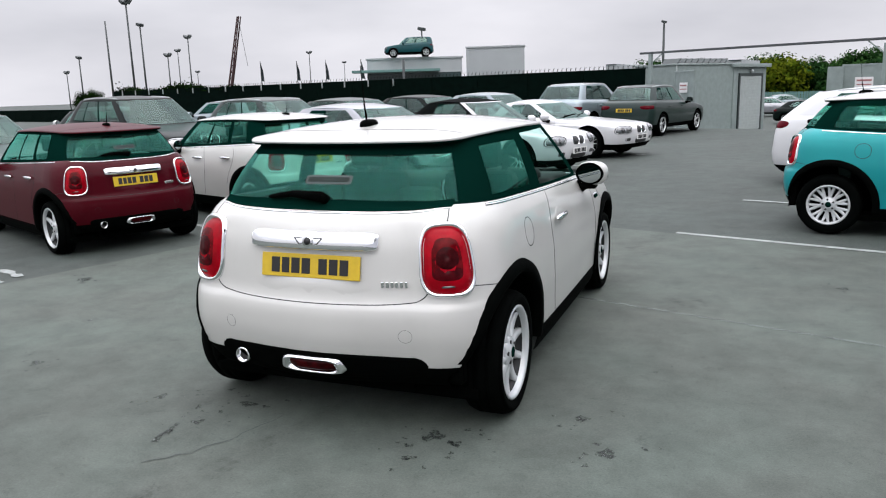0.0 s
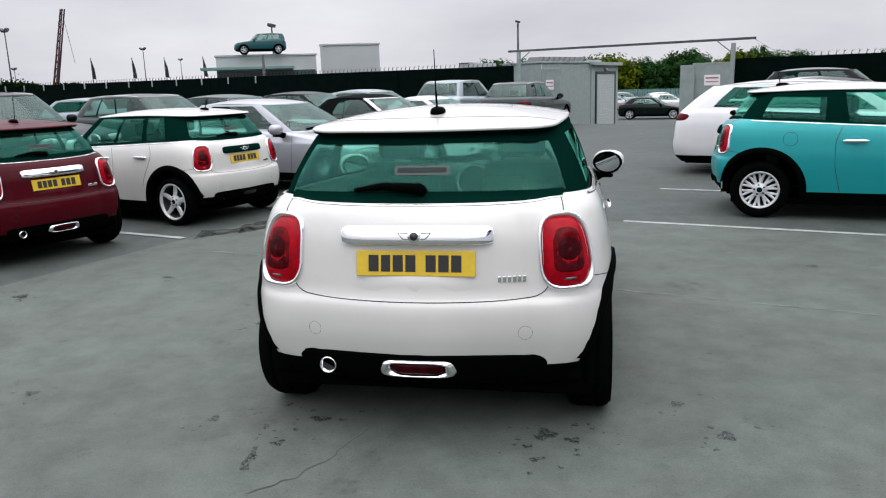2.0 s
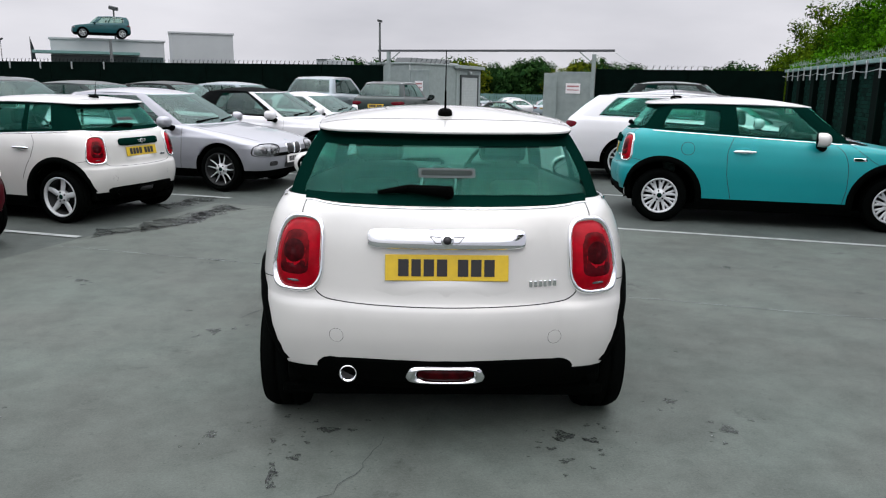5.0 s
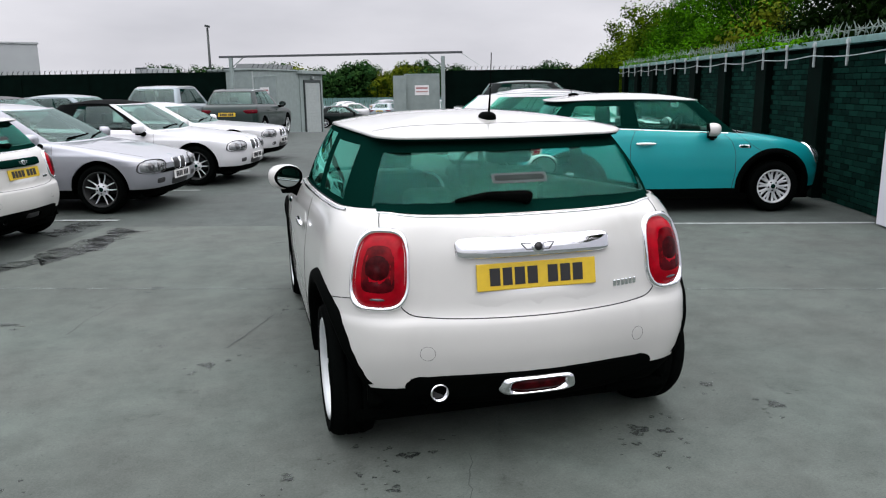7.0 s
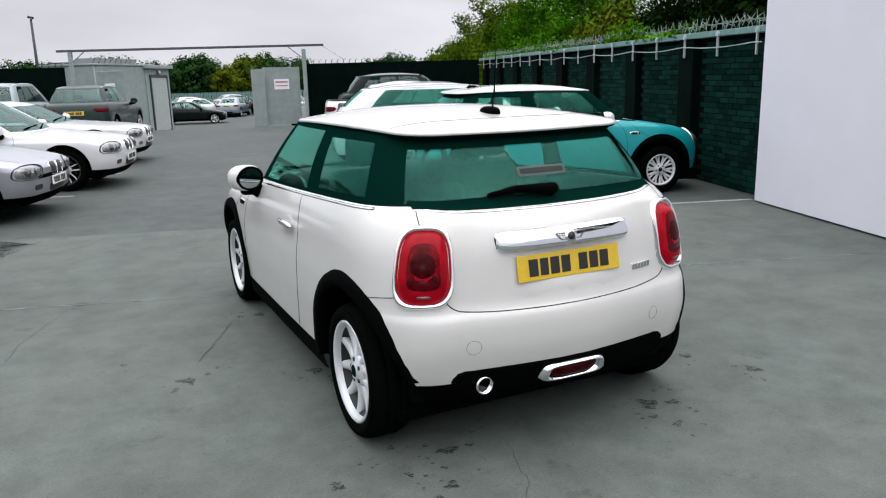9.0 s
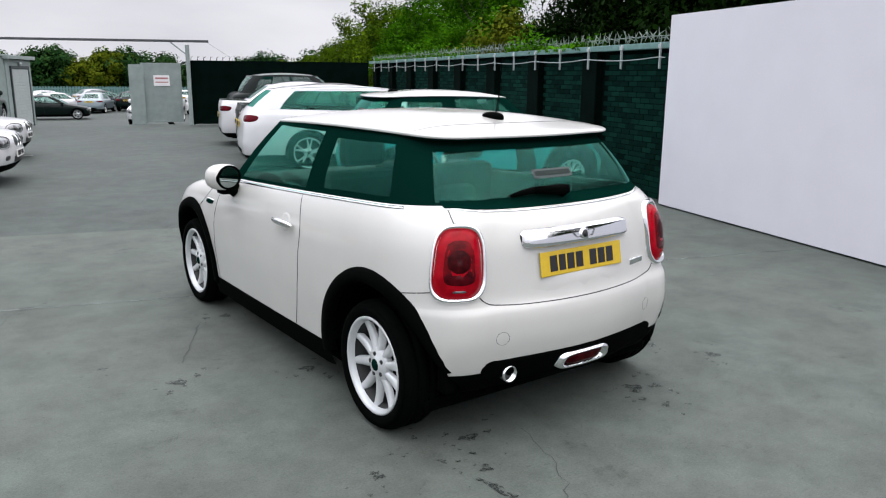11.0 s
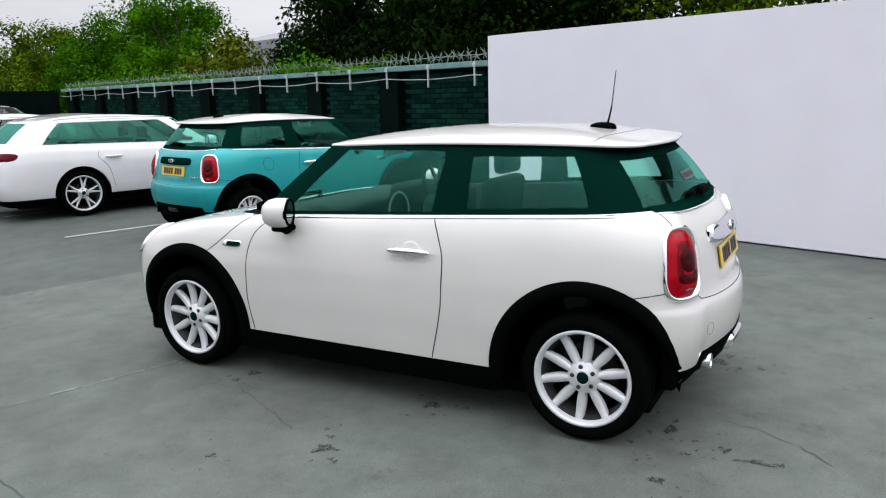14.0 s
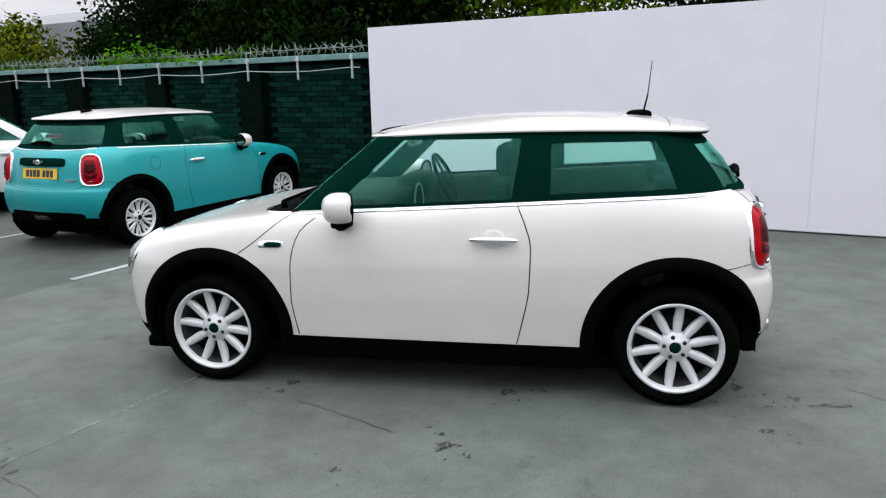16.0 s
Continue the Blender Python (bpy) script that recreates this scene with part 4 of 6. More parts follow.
    for sg in (-1, 1):
        raw("lid_gap", *ribbon(lambda u, v: rear(-u, v), curve_pts([(sg * 0.612, 1.066), (sg * 0.622, 1.035), (sg * 0.626, 1.000)], 8), 0.005, 0.0012), SEAL, gate, "dark gap round the boot lid")
        side = lambda y, z, sg=sg: probe(bvh, (sg * 2, y, z), (-sg, 0, 0))  # noqa: E731
        raw("bumper_gap", *ribbon(side, [(-0.22, 0.712), (-0.40, 0.738)], 0.005, 0.001), SEAL, car)
        sc = onto(bvh, (sg * 2, s["wb"] - 0.385, 0.80), (sg, 0, 0))
        ind = raw("side_indicator", *polar_patch(sc, 0.075, 0.021, 4.0, 4, 32, 0.004, 0.006, lean=-sg * 0.3), CHROME, car, "chrome side indicator")
        raw("indicator_inset", *polar_patch(sc, 0.050, 0.014, 4.0, 3, 24, 0.0125, 0.001, cu=-sg * 0.016, lean=-sg * 0.3, tuck=0.003), GLOSS_BLACK, ind)
        hl = onto(bvh, (sg * 0.60, s["wb"] + 0.55, 0.70), (sg * 0.45, 0.85, 0.25))
        lamp = raw("headlight", *polar_patch(hl, 0.125, 0.135, 2.3, 5, 36, 0.008, 0.02, tuck=0.012), LAMP_CLEAR, car, "clear oval headlight")
        raw("lamp_surround", *polar_patch(hl, 0.142, 0.152, 2.3, 3, 36, 0.003, 0.014, inner=0.87), CHROME, lamp, "chrome ring round the headlight")
        raw("bonnet_gap", *ribbon(side, curve_pts([(2.32 + s["wb"] - 2.495, 0.735), (2.22 + s["wb"] - 2.495, 0.80), (2.05 + s["wb"] - 2.495, 0.93), (1.99 + s["wb"] - 2.495, 0.962)], 12), 0.006, 0.001), SEAL, car)
    fc = onto(bvh, (2, 0.28, 0.865), (1, 0, 0))
    raw("fuel_cap", *polar_patch(fc, 0.075, 0.075, 2.2, 2, 32, 0.0012, 0.0, inner=0.93, tuck=0.001), SEAL, car, "round fuel flap outline")
    gr = onto(bvh, (0, s["wb"] + 3, 0.60), (0, 1, 0))
    grille = raw("grille", *polar_patch(gr, 0.42, 0.10, 3.5, 4, 48, 0.006, 0.004), GLOSS_BLACK, car, "black grille")
    raw("grille_surround", *polar_patch(gr, 0.44, 0.115, 3.5, 3, 48, 0.004, 0.012, inner=0.92), CHROME, grille)
    # black scuttle before the windscreen, with its rim and two wipers
    above = lambda u, v: probe(bvh, (u, v, 3), (0, 0, -1))  # noqa: E731
    lip = lambda u: 2.270 - 0.025 * (u / 0.66) ** 2 - 0.22 * abs(u / 0.73) ** 10  # noqa: E731
    us, cv, cf = 0.73 * np.sin(np.linspace(-1.5708, 1.5708, 41)), [], []
    for u in us:
        base_y = 2.085 - 0.10 * (u / 0.69) ** 2
        for k in range(5):
            p, nn = above(u, base_y + (max(lip(u), base_y + 0.01) - base_y) * k / 4)
            cv.append(p + nn * 0.004)
    for i in range(40):
        for k in range(4):
            o = i * 5 + k
            cf.append((o, o + 5, o + 6, o + 1))
    cowl = raw("scuttle", cv, cf, PLASTIC, car, "black scuttle below the windscreen", True)
    raw("scuttle_rim", *ribbon(above, [(u, lip(u)) for u in us], 0.013, 0.006), CHROME, cowl)
    glassf = onto(info["cabin"], (0, 4.0, 0), (0, 1, 0))
    for xa, xb in ((-0.56, -0.02), (0.04, 0.60)):
        pa, n0 = above(xa, 2.13)
        pb, n1 = glassf(xb, 1.005)
        wpf = bmesh.new()
        rod(wpf, pa + n0 * 0.004, pa + n0 * 0.045, 0.018, 0.015, 10)
        rod(wpf, pa + n0 * 0.040, pb + n1 * 0.016, 0.012, 0.007, 8)
        part("windscreen_wiper", wpf, PLASTIC, car, "black windscreen wiper", True)
    belt_z = lambda y: s["belt"] - s["slope"] * (y - s["yref"])  # noqa: E731
    # dark glass borders, rear wiper, aerial, spoiler seam
    lidp = lambda u, v: rear(-u, v)  # noqa: E731
    glassr = onto(info["cabin"], (0, -2.0, 0), (0, -1, 0))
    gbv, gbf, foot_line = [], [], []
    for u in np.linspace(-0.62, 0.62, 49):
        seam = belt_z(lidp(u, 1.055)[0].y + 0.075) - 0.003
        foot = min(1.050 + 0.030 * (abs(u) / 0.62) ** 5, seam - 0.004)
        foot_line.append((u, foot - 0.004))
        for k in range(4):
            q, nn = lidp(u, foot + (seam - 0.001 - foot) * k / 3)
            gbv.append(q + nn * (0.003 if k else -0.002))
        q, nn = glassr(-u, max(1.098, seam + 0.018))
        gbv.append(q + nn * 0.003)
    for i in range(48):
        gbf += [(i * 5 + k, i * 5 + k + 1, i * 5 + k + 6, i * 5 + k + 5) for k in range(4)]
    border = raw("glass_border", gbv, gbf, GLOSS_BLACK, car, "black border under the rear window")
    raw("belt_moulding", *ribbon(lidp, foot_line, 0.009, 0.004), CHROME, border, "thin chrome line under the rear window")
    cab = onto(info["cabin"], (0, -2.0, 0), (0, -1, 0))
    wp = bmesh.new()
    a, na = cab(0.005, 1.100)
    b, nb = cab(-0.17, 1.112)
    c, nc2 = cab(-0.30, 1.100)
    rod(wp, a + na * 0.03, b + nb * 0.025, 0.026, 0.017, 10)
    rod(wp, b + nb * 0.022, c + nc2 * 0.014, 0.017, 0.009, 8)
    rod(wp, a + na * -0.005, a + na * 0.045, 0.026, 0.022, 16)
    part("rear_wiper", wp, PLASTIC, car, "black rear wiper", True)
    st = raw("window_sticker", *polar_patch(onto(info["cabin"], (0.0, -2, 1.185), (0, -1, 0)), 0.125, 0.020, 12.0, 2, 24, 0.002, 0.0, tuck=0.0), SEAT_LIGHT, car, "pale strip sticker on the rear window")
    raw("sticker_print", *polar_patch(onto(info["cabin"], (0.0, -2, 1.185), (0, -1, 0)), 0.112, 0.011, 12.0, 2, 24, 0.004, 0.0, tuck=0.0), TRIM, st)
    top = info["roof"]
    q, _ = probe(top, (0, 0.17, 3), (0, 0, -1))
    fin = ellipsoid((0, 0.17, q.z), (0.036, 0.072, 0.030))
    raw("aerial_base", *fin, PLASTIC, car, "black aerial base")
    ab = bmesh.new()
    rod(ab, (0, 0.145, q.z + 0.02), (0, 0.125, q.z + 0.11), 0.0055, 0.0045, 8)
    rod(ab, (0, 0.125, q.z + 0.11), (0, 0.105, q.z + 0.30), 0.0030, 0.0022, 8)
    part("aerial", ab, PLASTIC, car, "thin black aerial", True)
    tp = lambda u, v: probe(top, (u, v, 3), (0, 0, -1))  # noqa: E731
    raw("spoiler_gap", *ribbon(tp, [(u, 0.02 + 0.04 * abs(u)) for u in np.linspace(-0.61, 0.61, 40)], 0.005, 0.001), SEAL, car, "thin seam before the roof spoiler")
    return car, info


def saloon_sort(c, z, s):
    x, y, h = c
    if z < s["sill"] - 1e-4:
        return "trim"
    if y < s["rear_end"] + 0.45 and h < 0.60:
        return "rear_bumper"
    if y < s["rear_end"] + 0.30 and abs(x) < s["half"] * 0.72:
        return "tailgate"
    if y > s["wb"] + 0.40 and h < 0.58:
        return "front_bumper"
    if abs(x) > s["half"] * 0.70:
        for lo, hi, key in s["doors"]:
            if lo < y < hi:
                return key + ("_r" if x > 0 else "_l")
    if y > s["cowl"] and abs(x) < s["half"] * 0.80 and h > 0.62:
        return "bonnet"
    if abs(x) > 0.45 and y > min(s["wb"] - 0.60, s["doors"][0][1] - 0.01):
        return "wing_r" if x > 0 else "wing_l"
    return "body" if abs(x) < 0.45 else "quarter_r" if x > 0 else "quarter_l"


def saloon_tables(length, wb, fo, width, height, belt, cowl, screen_top, roof_rear, glass_base, boot_z=None, tyre=0.325, nose=0.72, doors=4, soft=False, slope=0.03, rim=0.225, lift=0.0):
    """Tables of a saloon, coupe, estate or off-roader from its main sizes."""
    yF = wb + fo
    yR = yF - length
    w = width / 2
    fl, sill = 0.20 + lift, 0.31 + lift
    hood = [(nose + 0.02, yF - 0.085), (nose + 0.055, yF - 0.19), (nose + 0.055 + (belt - nose - 0.055) * 0.36, yF - 0.48), (nose + 0.055 + (belt - nose - 0.055) * 0.70, yF - 0.48 - (yF - 0.48 - cowl) * 0.52), (belt, cowl)]
    if boot_z:
        back = [(0.86 * boot_z, yR + 0.015), (boot_z, yR + 0.055), (boot_z + (belt - boot_z) * 0.45, yR + 0.12), (belt, glass_base)]
    else:
        back = [(belt - 0.22, yR + 0.03), (belt - 0.06, yR + 0.10), (belt, glass_base)]
    body = {
        "yf": [(fl, yF - 0.12), (sill, yF - 0.025), (0.46, yF), (0.57, yF - 0.005), (0.66, yF - 0.022)] + hood,
        "yr": [(fl, yR + 0.13), (sill, yR + 0.03), (0.50, yR), (0.60, yR + 0.012)] + back,
        "w": [(fl, w - 0.09), (sill, w - 0.03), (0.48, w - 0.004), (0.62, w), (0.76, w - 0.008), (belt - 0.12, w - 0.03), (belt - 0.04, w - 0.06), (belt, w - 0.10)],
        "cfx": [(fl, 0.36), (0.7, 0.33), (belt, 0.28)], "cfy": [(fl, 0.36), (0.7, 0.38), (belt, 0.30)], "crx": [(fl, 0.28), (belt, 0.27)], "cry": [(fl, 0.28), (belt, 0.30)], "bf": 0.13, "br": 0.06, "n": 2.5, "bow": 0.030,
    }
    top = height - 0.075
    cabin = {
        "yf": [(belt, cowl + 0.06), ((belt + top) / 2, (cowl + 0.06 + screen_top) / 2 + 0.03), (top + 0.03, screen_top)],
        "yr": [(belt, glass_base), ((belt + top) / 2, (glass_base + roof_rear) / 2 - 0.04), (top + 0.03, roof_rear)],
        "w": [(belt, w - 0.115), ((belt + top) / 2, w - 0.185), (top + 0.03, w - 0.285)], "cfx": 0.16, "cfy": 0.20, "crx": 0.18, "cry": 0.24, "bf": 0.14, "br": 0.06, "n": 2.3, "bow": 0.05,
    }
    roof = {"yf": screen_top + 0.03, "yr": roof_rear - 0.04, "w": w - 0.27, "cfx": 0.26, "cfy": 0.26, "crx": 0.22, "cry": 0.22, "bf": 0.10, "br": 0.05, "n": 2.4, "bow": 0.08, "rise": 0.075}
    s = dict(wb=wb, half=w, tyre=tyre, rim=rim, wheel_w=0.225, wheel_x=w - 0.135, arch=tyre + 0.062, floor=fl, sill=sill, valance=0.42 + lift, crease=[0.60, 0.615], belt=belt, slope=slope, yref=wb / 2, body=body, cabin=cabin, roof=roof, roof_z=top,
             crown=(screen_top + roof_rear) / 2, fall=0.16, sort=saloon_sort, rear_end=yR, cowl=cowl, rear_wrap=0.75, screen_wrap=0.70, rear_glass=(0.10, 0.90), seat_x=0.38, seat_y=wb * 0.42, rear_seat=0.25 if doors == 4 else None, dash=cowl - 0.42, soft_top=soft, dark_dividers=True,
             mirror=(w + 0.085, cowl - 0.30, belt + 0.03), handles=[])
    ds = belt - 0.12
    fd = cowl - 0.12
    bd = wb * 0.44
    if doors == 4:
        s["doors"] = [(bd, fd, "door"), (0.30, bd, "back_door")]
        s["gaps"] = [[(fd, belt - 0.06), (fd + 0.02, 0.7), (fd - 0.02, sill)], [(bd, belt - 0.05), (bd - 0.01, 0.7), (bd + 0.02, sill)], [(0.28, belt - 0.05), (0.26, 0.86), (0.40, 0.68), (0.46, sill + 0.1)]]
        s["handles"] = [(bd + 0.20, ds - 0.02), (0.48, ds - 0.01)]
        s["windows"] = [(0.07, 0.42, 0.08, 0.90, 0.0), (0.45, 0.74, 0.08, 0.90, 0.0), (0.765, 0.94, 0.10, 0.85, 0.0)]
    else:
        b2 = wb * 0.36
        s["doors"] = [(b2, fd, "door")]
        s["gaps"] = [[(fd, belt - 0.06), (fd + 0.02, 0.7), (fd - 0.02, sill)], [(b2, belt - 0.05), (b2 - 0.02, 0.7), (b2 + 0.04, sill)]]
        s["handles"] = [(b2 + 0.20, ds - 0.02)]
        s["windows"] = [(0.08, 0.52, 0.08, 0.88, 0.0), (0.55, 0.86, 0.10, 0.84, 0.0)]
    return s


def saloon(name, m, tables, body_mat, label, wheel="five", fine=0.55, group="parked cars", nose_plate=True, yellow_rear=True, roof_mat=None, rails=False, black_bumper=False, category="car", mirror_mat=None):
    s = dict(tables)
    s.setdefault("glass", GLASS_GREY)
    if mirror_mat:
        s["mirror_mat"] = mirror_mat
    car, info = build_car(name, m, s, body_mat, label, group, roof_mat, wheel, fine, category=category)
    bvh, parts = info["bvh"], info["parts"]
    belt, w, yF, yR = s["belt"], s["half"], s["wb"] + s["body"]["yf"][2][1] - s["wb"], s["rear_end"]
    front = onto(bvh, (0, yF + 3, 0), (0, 1, 0))
    nz = s["body"]["yf"][5][0]
    for sg in (-1, 1):
        # lamps
        hl = onto(bvh, (sg * w * 0.70, yF - 0.15, nz - 0.115), (sg * 0.50, 0.86, 0.08))
        hd = raw("headlight", *polar_patch(hl, 0.225, 0.082, 3.0, 4, 36, 0.006, 0.012, lean=sg * 0.25, tuck=0.01), LAMP_CLEAR, car, "clear headlight")
        raw("lamp_surround", *polar_patch(hl, 0.236, 0.090, 3.0, 3, 36, 0.003, 0.010, inner=0.93, lean=sg * 0.25, tuck=0.004), INK, hd, "black edge round the headlight")
        for k in (-0.065, 0.065):
            raw("lamp_bowl", *polar_patch(hl, 0.052, 0.052, 2.0, 3, 20, 0.017, 0.008, cu=k, tuck=0.004), LAMP_DARK, hd)
        kg = onto(bvh, (sg * 0.108, yF, nz - 0.115), (0, 1, 0.04))
        grille = raw("kidney_grille", *polar_patch(kg, 0.092, 0.072, 3.4, 4, 32, 0.006, 0.004, lean=-sg * 0.12), INK, car, "black grille half")
        raw("grille_surround", *polar_patch(kg, 0.100, 0.080, 3.4, 3, 32, 0.004, 0.006, inner=0.93, lean=-sg * 0.12), CHROME, grille, "chrome grille ring")
        fl = onto(bvh, (sg * w * 0.62, yF + 3, 0.40), (0, 1, 0))
        raw("side_intake", *polar_patch(fl, 0.13, 0.045, 4.0, 3, 28, 0.002, -0.001), INK, car, "black air intake")
        tl = onto(bvh, (sg * w * 0.80, yR + 0.12, s.get("lamp_z", min(belt - 0.11, 0.88))), (sg * 0.62, -0.78, 0.05))
        raw("tail_light", *polar_patch(tl, 0.225, 0.064, 3.2, 4, 36, 0.006, 0.012, lean=-sg * 0.2, taper=-0.12, tuck=0.01), LAMP_SMOKE, car, "red tail light")
        if rails:
            rl = [probe(info["roof"], (sg * (s["roof"]["w"] - 0.05), y, 3), (0, 0, -1))[0] + Vector((0, 0, 0.016)) for y in np.linspace(s["roof"]["yr"] + 0.15, s["roof"]["yf"] - 0.2, 9)]
            part("roof_rail", pipe(rl, 0.011), ALLOY, car, "silver roof rail", True)
    if fine >= 0.5:
        over = lambda u, v: probe(bvh, (u, v, 3), (0, 0, -1))  # noqa: E731
        cb = s["cowl"]
        for sg in (-1, 1):
            raw("bonnet_gap", *ribbon(over, curve_pts([(sg * (w - 0.17), cb - 0.06), (sg * (w - 0.19), (cb + yF) / 2), (sg * (w - 0.27), yF - 0.22)], 14), 0.007, 0.001), SEAL, car, "dark gap beside the bonnet")
        glassp = onto(info["cabin"], (0, yF, 0), (0, 1, 0))
        for x0, x1 in ((-0.52, 0.05), (0.0, 0.58)):
            g0, n0 = glassp(x0, belt + 0.030 - s["slope"] * (cb - s["yref"]))
            g1, n1 = glassp(x1, belt + 0.075 - s["slope"] * (cb - s["yref"]))
            wpb = bmesh.new()
            rod(wpb, g0 + n0 * 0.02, g1 + n1 * 0.012, 0.012, 0.007, 8)
            part("windscreen_wiper", wpb, PLASTIC, car, "black windscreen wiper", True)
    li = onto(bvh, (0, yF + 3, 0.36), (0, 1, 0))
    raw("air_intake", *polar_patch(li, 0.34, 0.062, 5.0, 4, 44, 0.002, -0.001), INK, car, "black lower air intake")
    bz = onto(bvh, (0, yF - 0.12, nz + 0.045), (0, 0.5, 0.86))
    raw("badge", *polar_patch(bz, 0.038, 0.038, 2.0, 3, 24, 0.003, 0.003), STEEL, car, "round badge")
    if black_bumper:
        around = lambda u, v: probe(bvh, (u * 1.6, yF + 1.2, v), (-u * 1.1, -1.6, 0))  # noqa: E731
        raw("rub_strip", *ribbon(around, [(u, 0.520) for u in np.linspace(-w * 0.85, w * 0.85, 60)], 0.05, 0.006), PLASTIC, car, "black rubbing strip across the bumper")
    if nose_plate:
        p, _ = front(0, 0.445)
        number_plate(car, pose(0, p.y + 0.014, 0.445, 0, 0, 180), False)
    rear = onto(bvh, (0, yR - 2, 0), (0, -1, 0))
    pz = 0.80 if s["cabin"]["yr"][0][1] < yR + 0.4 else 0.70
    p, _ = rear(0, pz)
    number_plate(car, pose(0, p.y - 0.014, pz, -6), yellow_rear)
    raw("bumper_strip", *polar_patch(onto(bvh, (0, yR - 2, 0.36 + s["sill"] - 0.31), (0, -1, 0)), w * 0.62, 0.05, 5.0, 3, 40, 0.003, 0.002), PLASTIC, car, "black lower bumper strip")
    ex = onto(bvh, (-w * 0.55, yR - 2, 0.27), (0, -1, 0))
    raw("exhaust_pipe", *polar_patch(ex, 0.04, 0.03, 2.4, 3, 20, 0.02, 0.006), CHROME, car, "chrome exhaust tip")
    return car, info


# ---- the cars where they stand ----
mini("white_hatchback", pose(0, 0, 0), WHITE, "white three-door hatchback on bare concrete, one door window wound down", chrome_bar=True, open_windows=("w0_r",))
aqua, _ = mini("aqua_hatchback", pose(2.86, 6.0, 0, 0, 0, -103.6), AQUA, "aqua blue three-door hatchback with white roof, nose to the brick wall", roof_mat=WHITE, wheel="petal", chrome_bar=False, chrome_tail=False, fine=0.7, group="parked cars", rim=0.198)
mini("white_five_door", pose(-3.771, 5.381, 0, 0, 0, 70) @ Matrix.Scale(0.93, 4), WHITE, "white five-door hatchback with black boot handle, parked tail out", five=True, wheel="disc", chrome_bar=False, chrome_tail=False, fine=0.7, group="parked cars")
mini("red_five_door", pose(-4.643, 3.094, 0, 0, 0, 66.8) @ Matrix.Scale(0.92, 4), RED, "dark red five-door hatchback with chrome boot handle, parked tail out", five=True, wheel="disc", fine=0.7, group="parked cars")

COMPACT = saloon_tables(4.26, 2.725, 0.74, 1.75, 1.41, 0.93, 2.24, 1.50, 0.05, -0.46, doors=2, tyre=0.315, nose=0.68)
saloon("silver_hatchback", pose(-5.32, 8.80, 0, 0, 0, -107.5), COMPACT, SILVER, "silver three-door hatchback parked nose out", wheel="star", black_bumper=True, fine=0.75)
SOFT = saloon_tables(4.36, 2.66, 0.78, 1.75, 1.41, 0.92, 2.10, 1.42, 0.30, -0.20, boot_z=0.90, doors=2, soft=True)
SOFT["windows"] = [(0.08, 0.58, 0.08, 0.92, 0.0), (0.60, 0.76, 0.10, 0.86, 0.0)]
saloon("white_convertible", pose(-4.23, 11.4, 0, 0, 0, -107.5), SOFT, WHITE_COLD, "white convertible with a raised black fabric roof, parked nose out", roof_mat=ROOF_BLACK, wheel="star", fine=0.75, mirror_mat=WHITE_COLD)
ROADSTER = saloon_tables(4.24, 2.496, 0.86, 1.79, 1.29, 0.87, 1.74, 1.05, 0.08, -0.28, boot_z=0.86, doors=2, tyre=0.33, nose=0.70)
saloon("white_roadster", stand(-7.87, 13.3, -90), ROADSTER, WHITE_COLD, "white two-seat roadster parked nose out", wheel="star")
SUV = saloon_tables(4.48, 2.76, 0.83, 1.80, 1.545, 1.02, 2.10, 1.46, -0.28, -0.66, tyre=0.34, nose=0.80, lift=0.05)
SUV["rear_wrap"], SUV["rear_glass"] = 0.45, (0.06, 0.94)
saloon("graphite_crossover", stand(-7.62, 19.7, 0), SUV, GRAPHITE, "graphite grey crossover seen from its tail", rails=True, wheel="five")
BIG_SUV = saloon_tables(4.65, 2.81, 0.87, 1.88, 1.67, 1.08, 2.15, 1.48, -0.34, -0.74, tyre=0.36, nose=0.86, lift=0.08)
BIG_SUV["rear_wrap"], BIG_SUV["rear_glass"] = 0.45, (0.06, 0.94)
saloon("pale_blue_off_roader", stand(-9.85, 19.4, 0), BIG_SUV, STEEL, "pale blue-grey off-roader with roof rails beside the fence", rails=True)
ESTATE = saloon_tables(4.907, 2.968, 0.83, 1.86, 1.462, 0.98, 2.30, 1.62, -0.50, -0.95, tyre=0.335, rim=0.252)
ESTATE["windows"] = [(0.07, 0.40, 0.08, 0.90, 0.0), (0.41, 0.69, 0.08, 0.90, 0.0), (0.70, 0.925, 0.08, 0.88, 0.0)]
ESTATE["rear_wrap"], ESTATE["lamp_z"], ESTATE["glass"] = 0.92, 0.915, GLASS
saloon("white_estate", pose(3.47, 9.78, 0, 0, 0, -107.5), ESTATE, WHITE_COLD, "white estate car with tinted windows, nose to the brick wall", rails=True, wheel="five", fine=0.75)
SEDAN = saloon_tables(4.90, 2.968, 0.83, 1.86, 1.464, 0.97, 2.30, 1.62, 0.10, -0.48, boot_z=0.98, tyre=0.335)
saloon("black_saloon", pose(4.29, 12.01, 0, 0, 0, -107.5), SEDAN, BLACK, "black saloon between two white cars")
saloon("white_saloon", pose(4.92, 14.81, 0, 0, 0, -107.5), SEDAN, WHITE_COLD, "white saloon, nose to the brick wall")
saloon("green_off_roader", pose(6.03, 17.63, 0, 0, 0, -105), BIG_SUV, BLACK, "dark green-grey off-roader at the end of the row", rails=True)

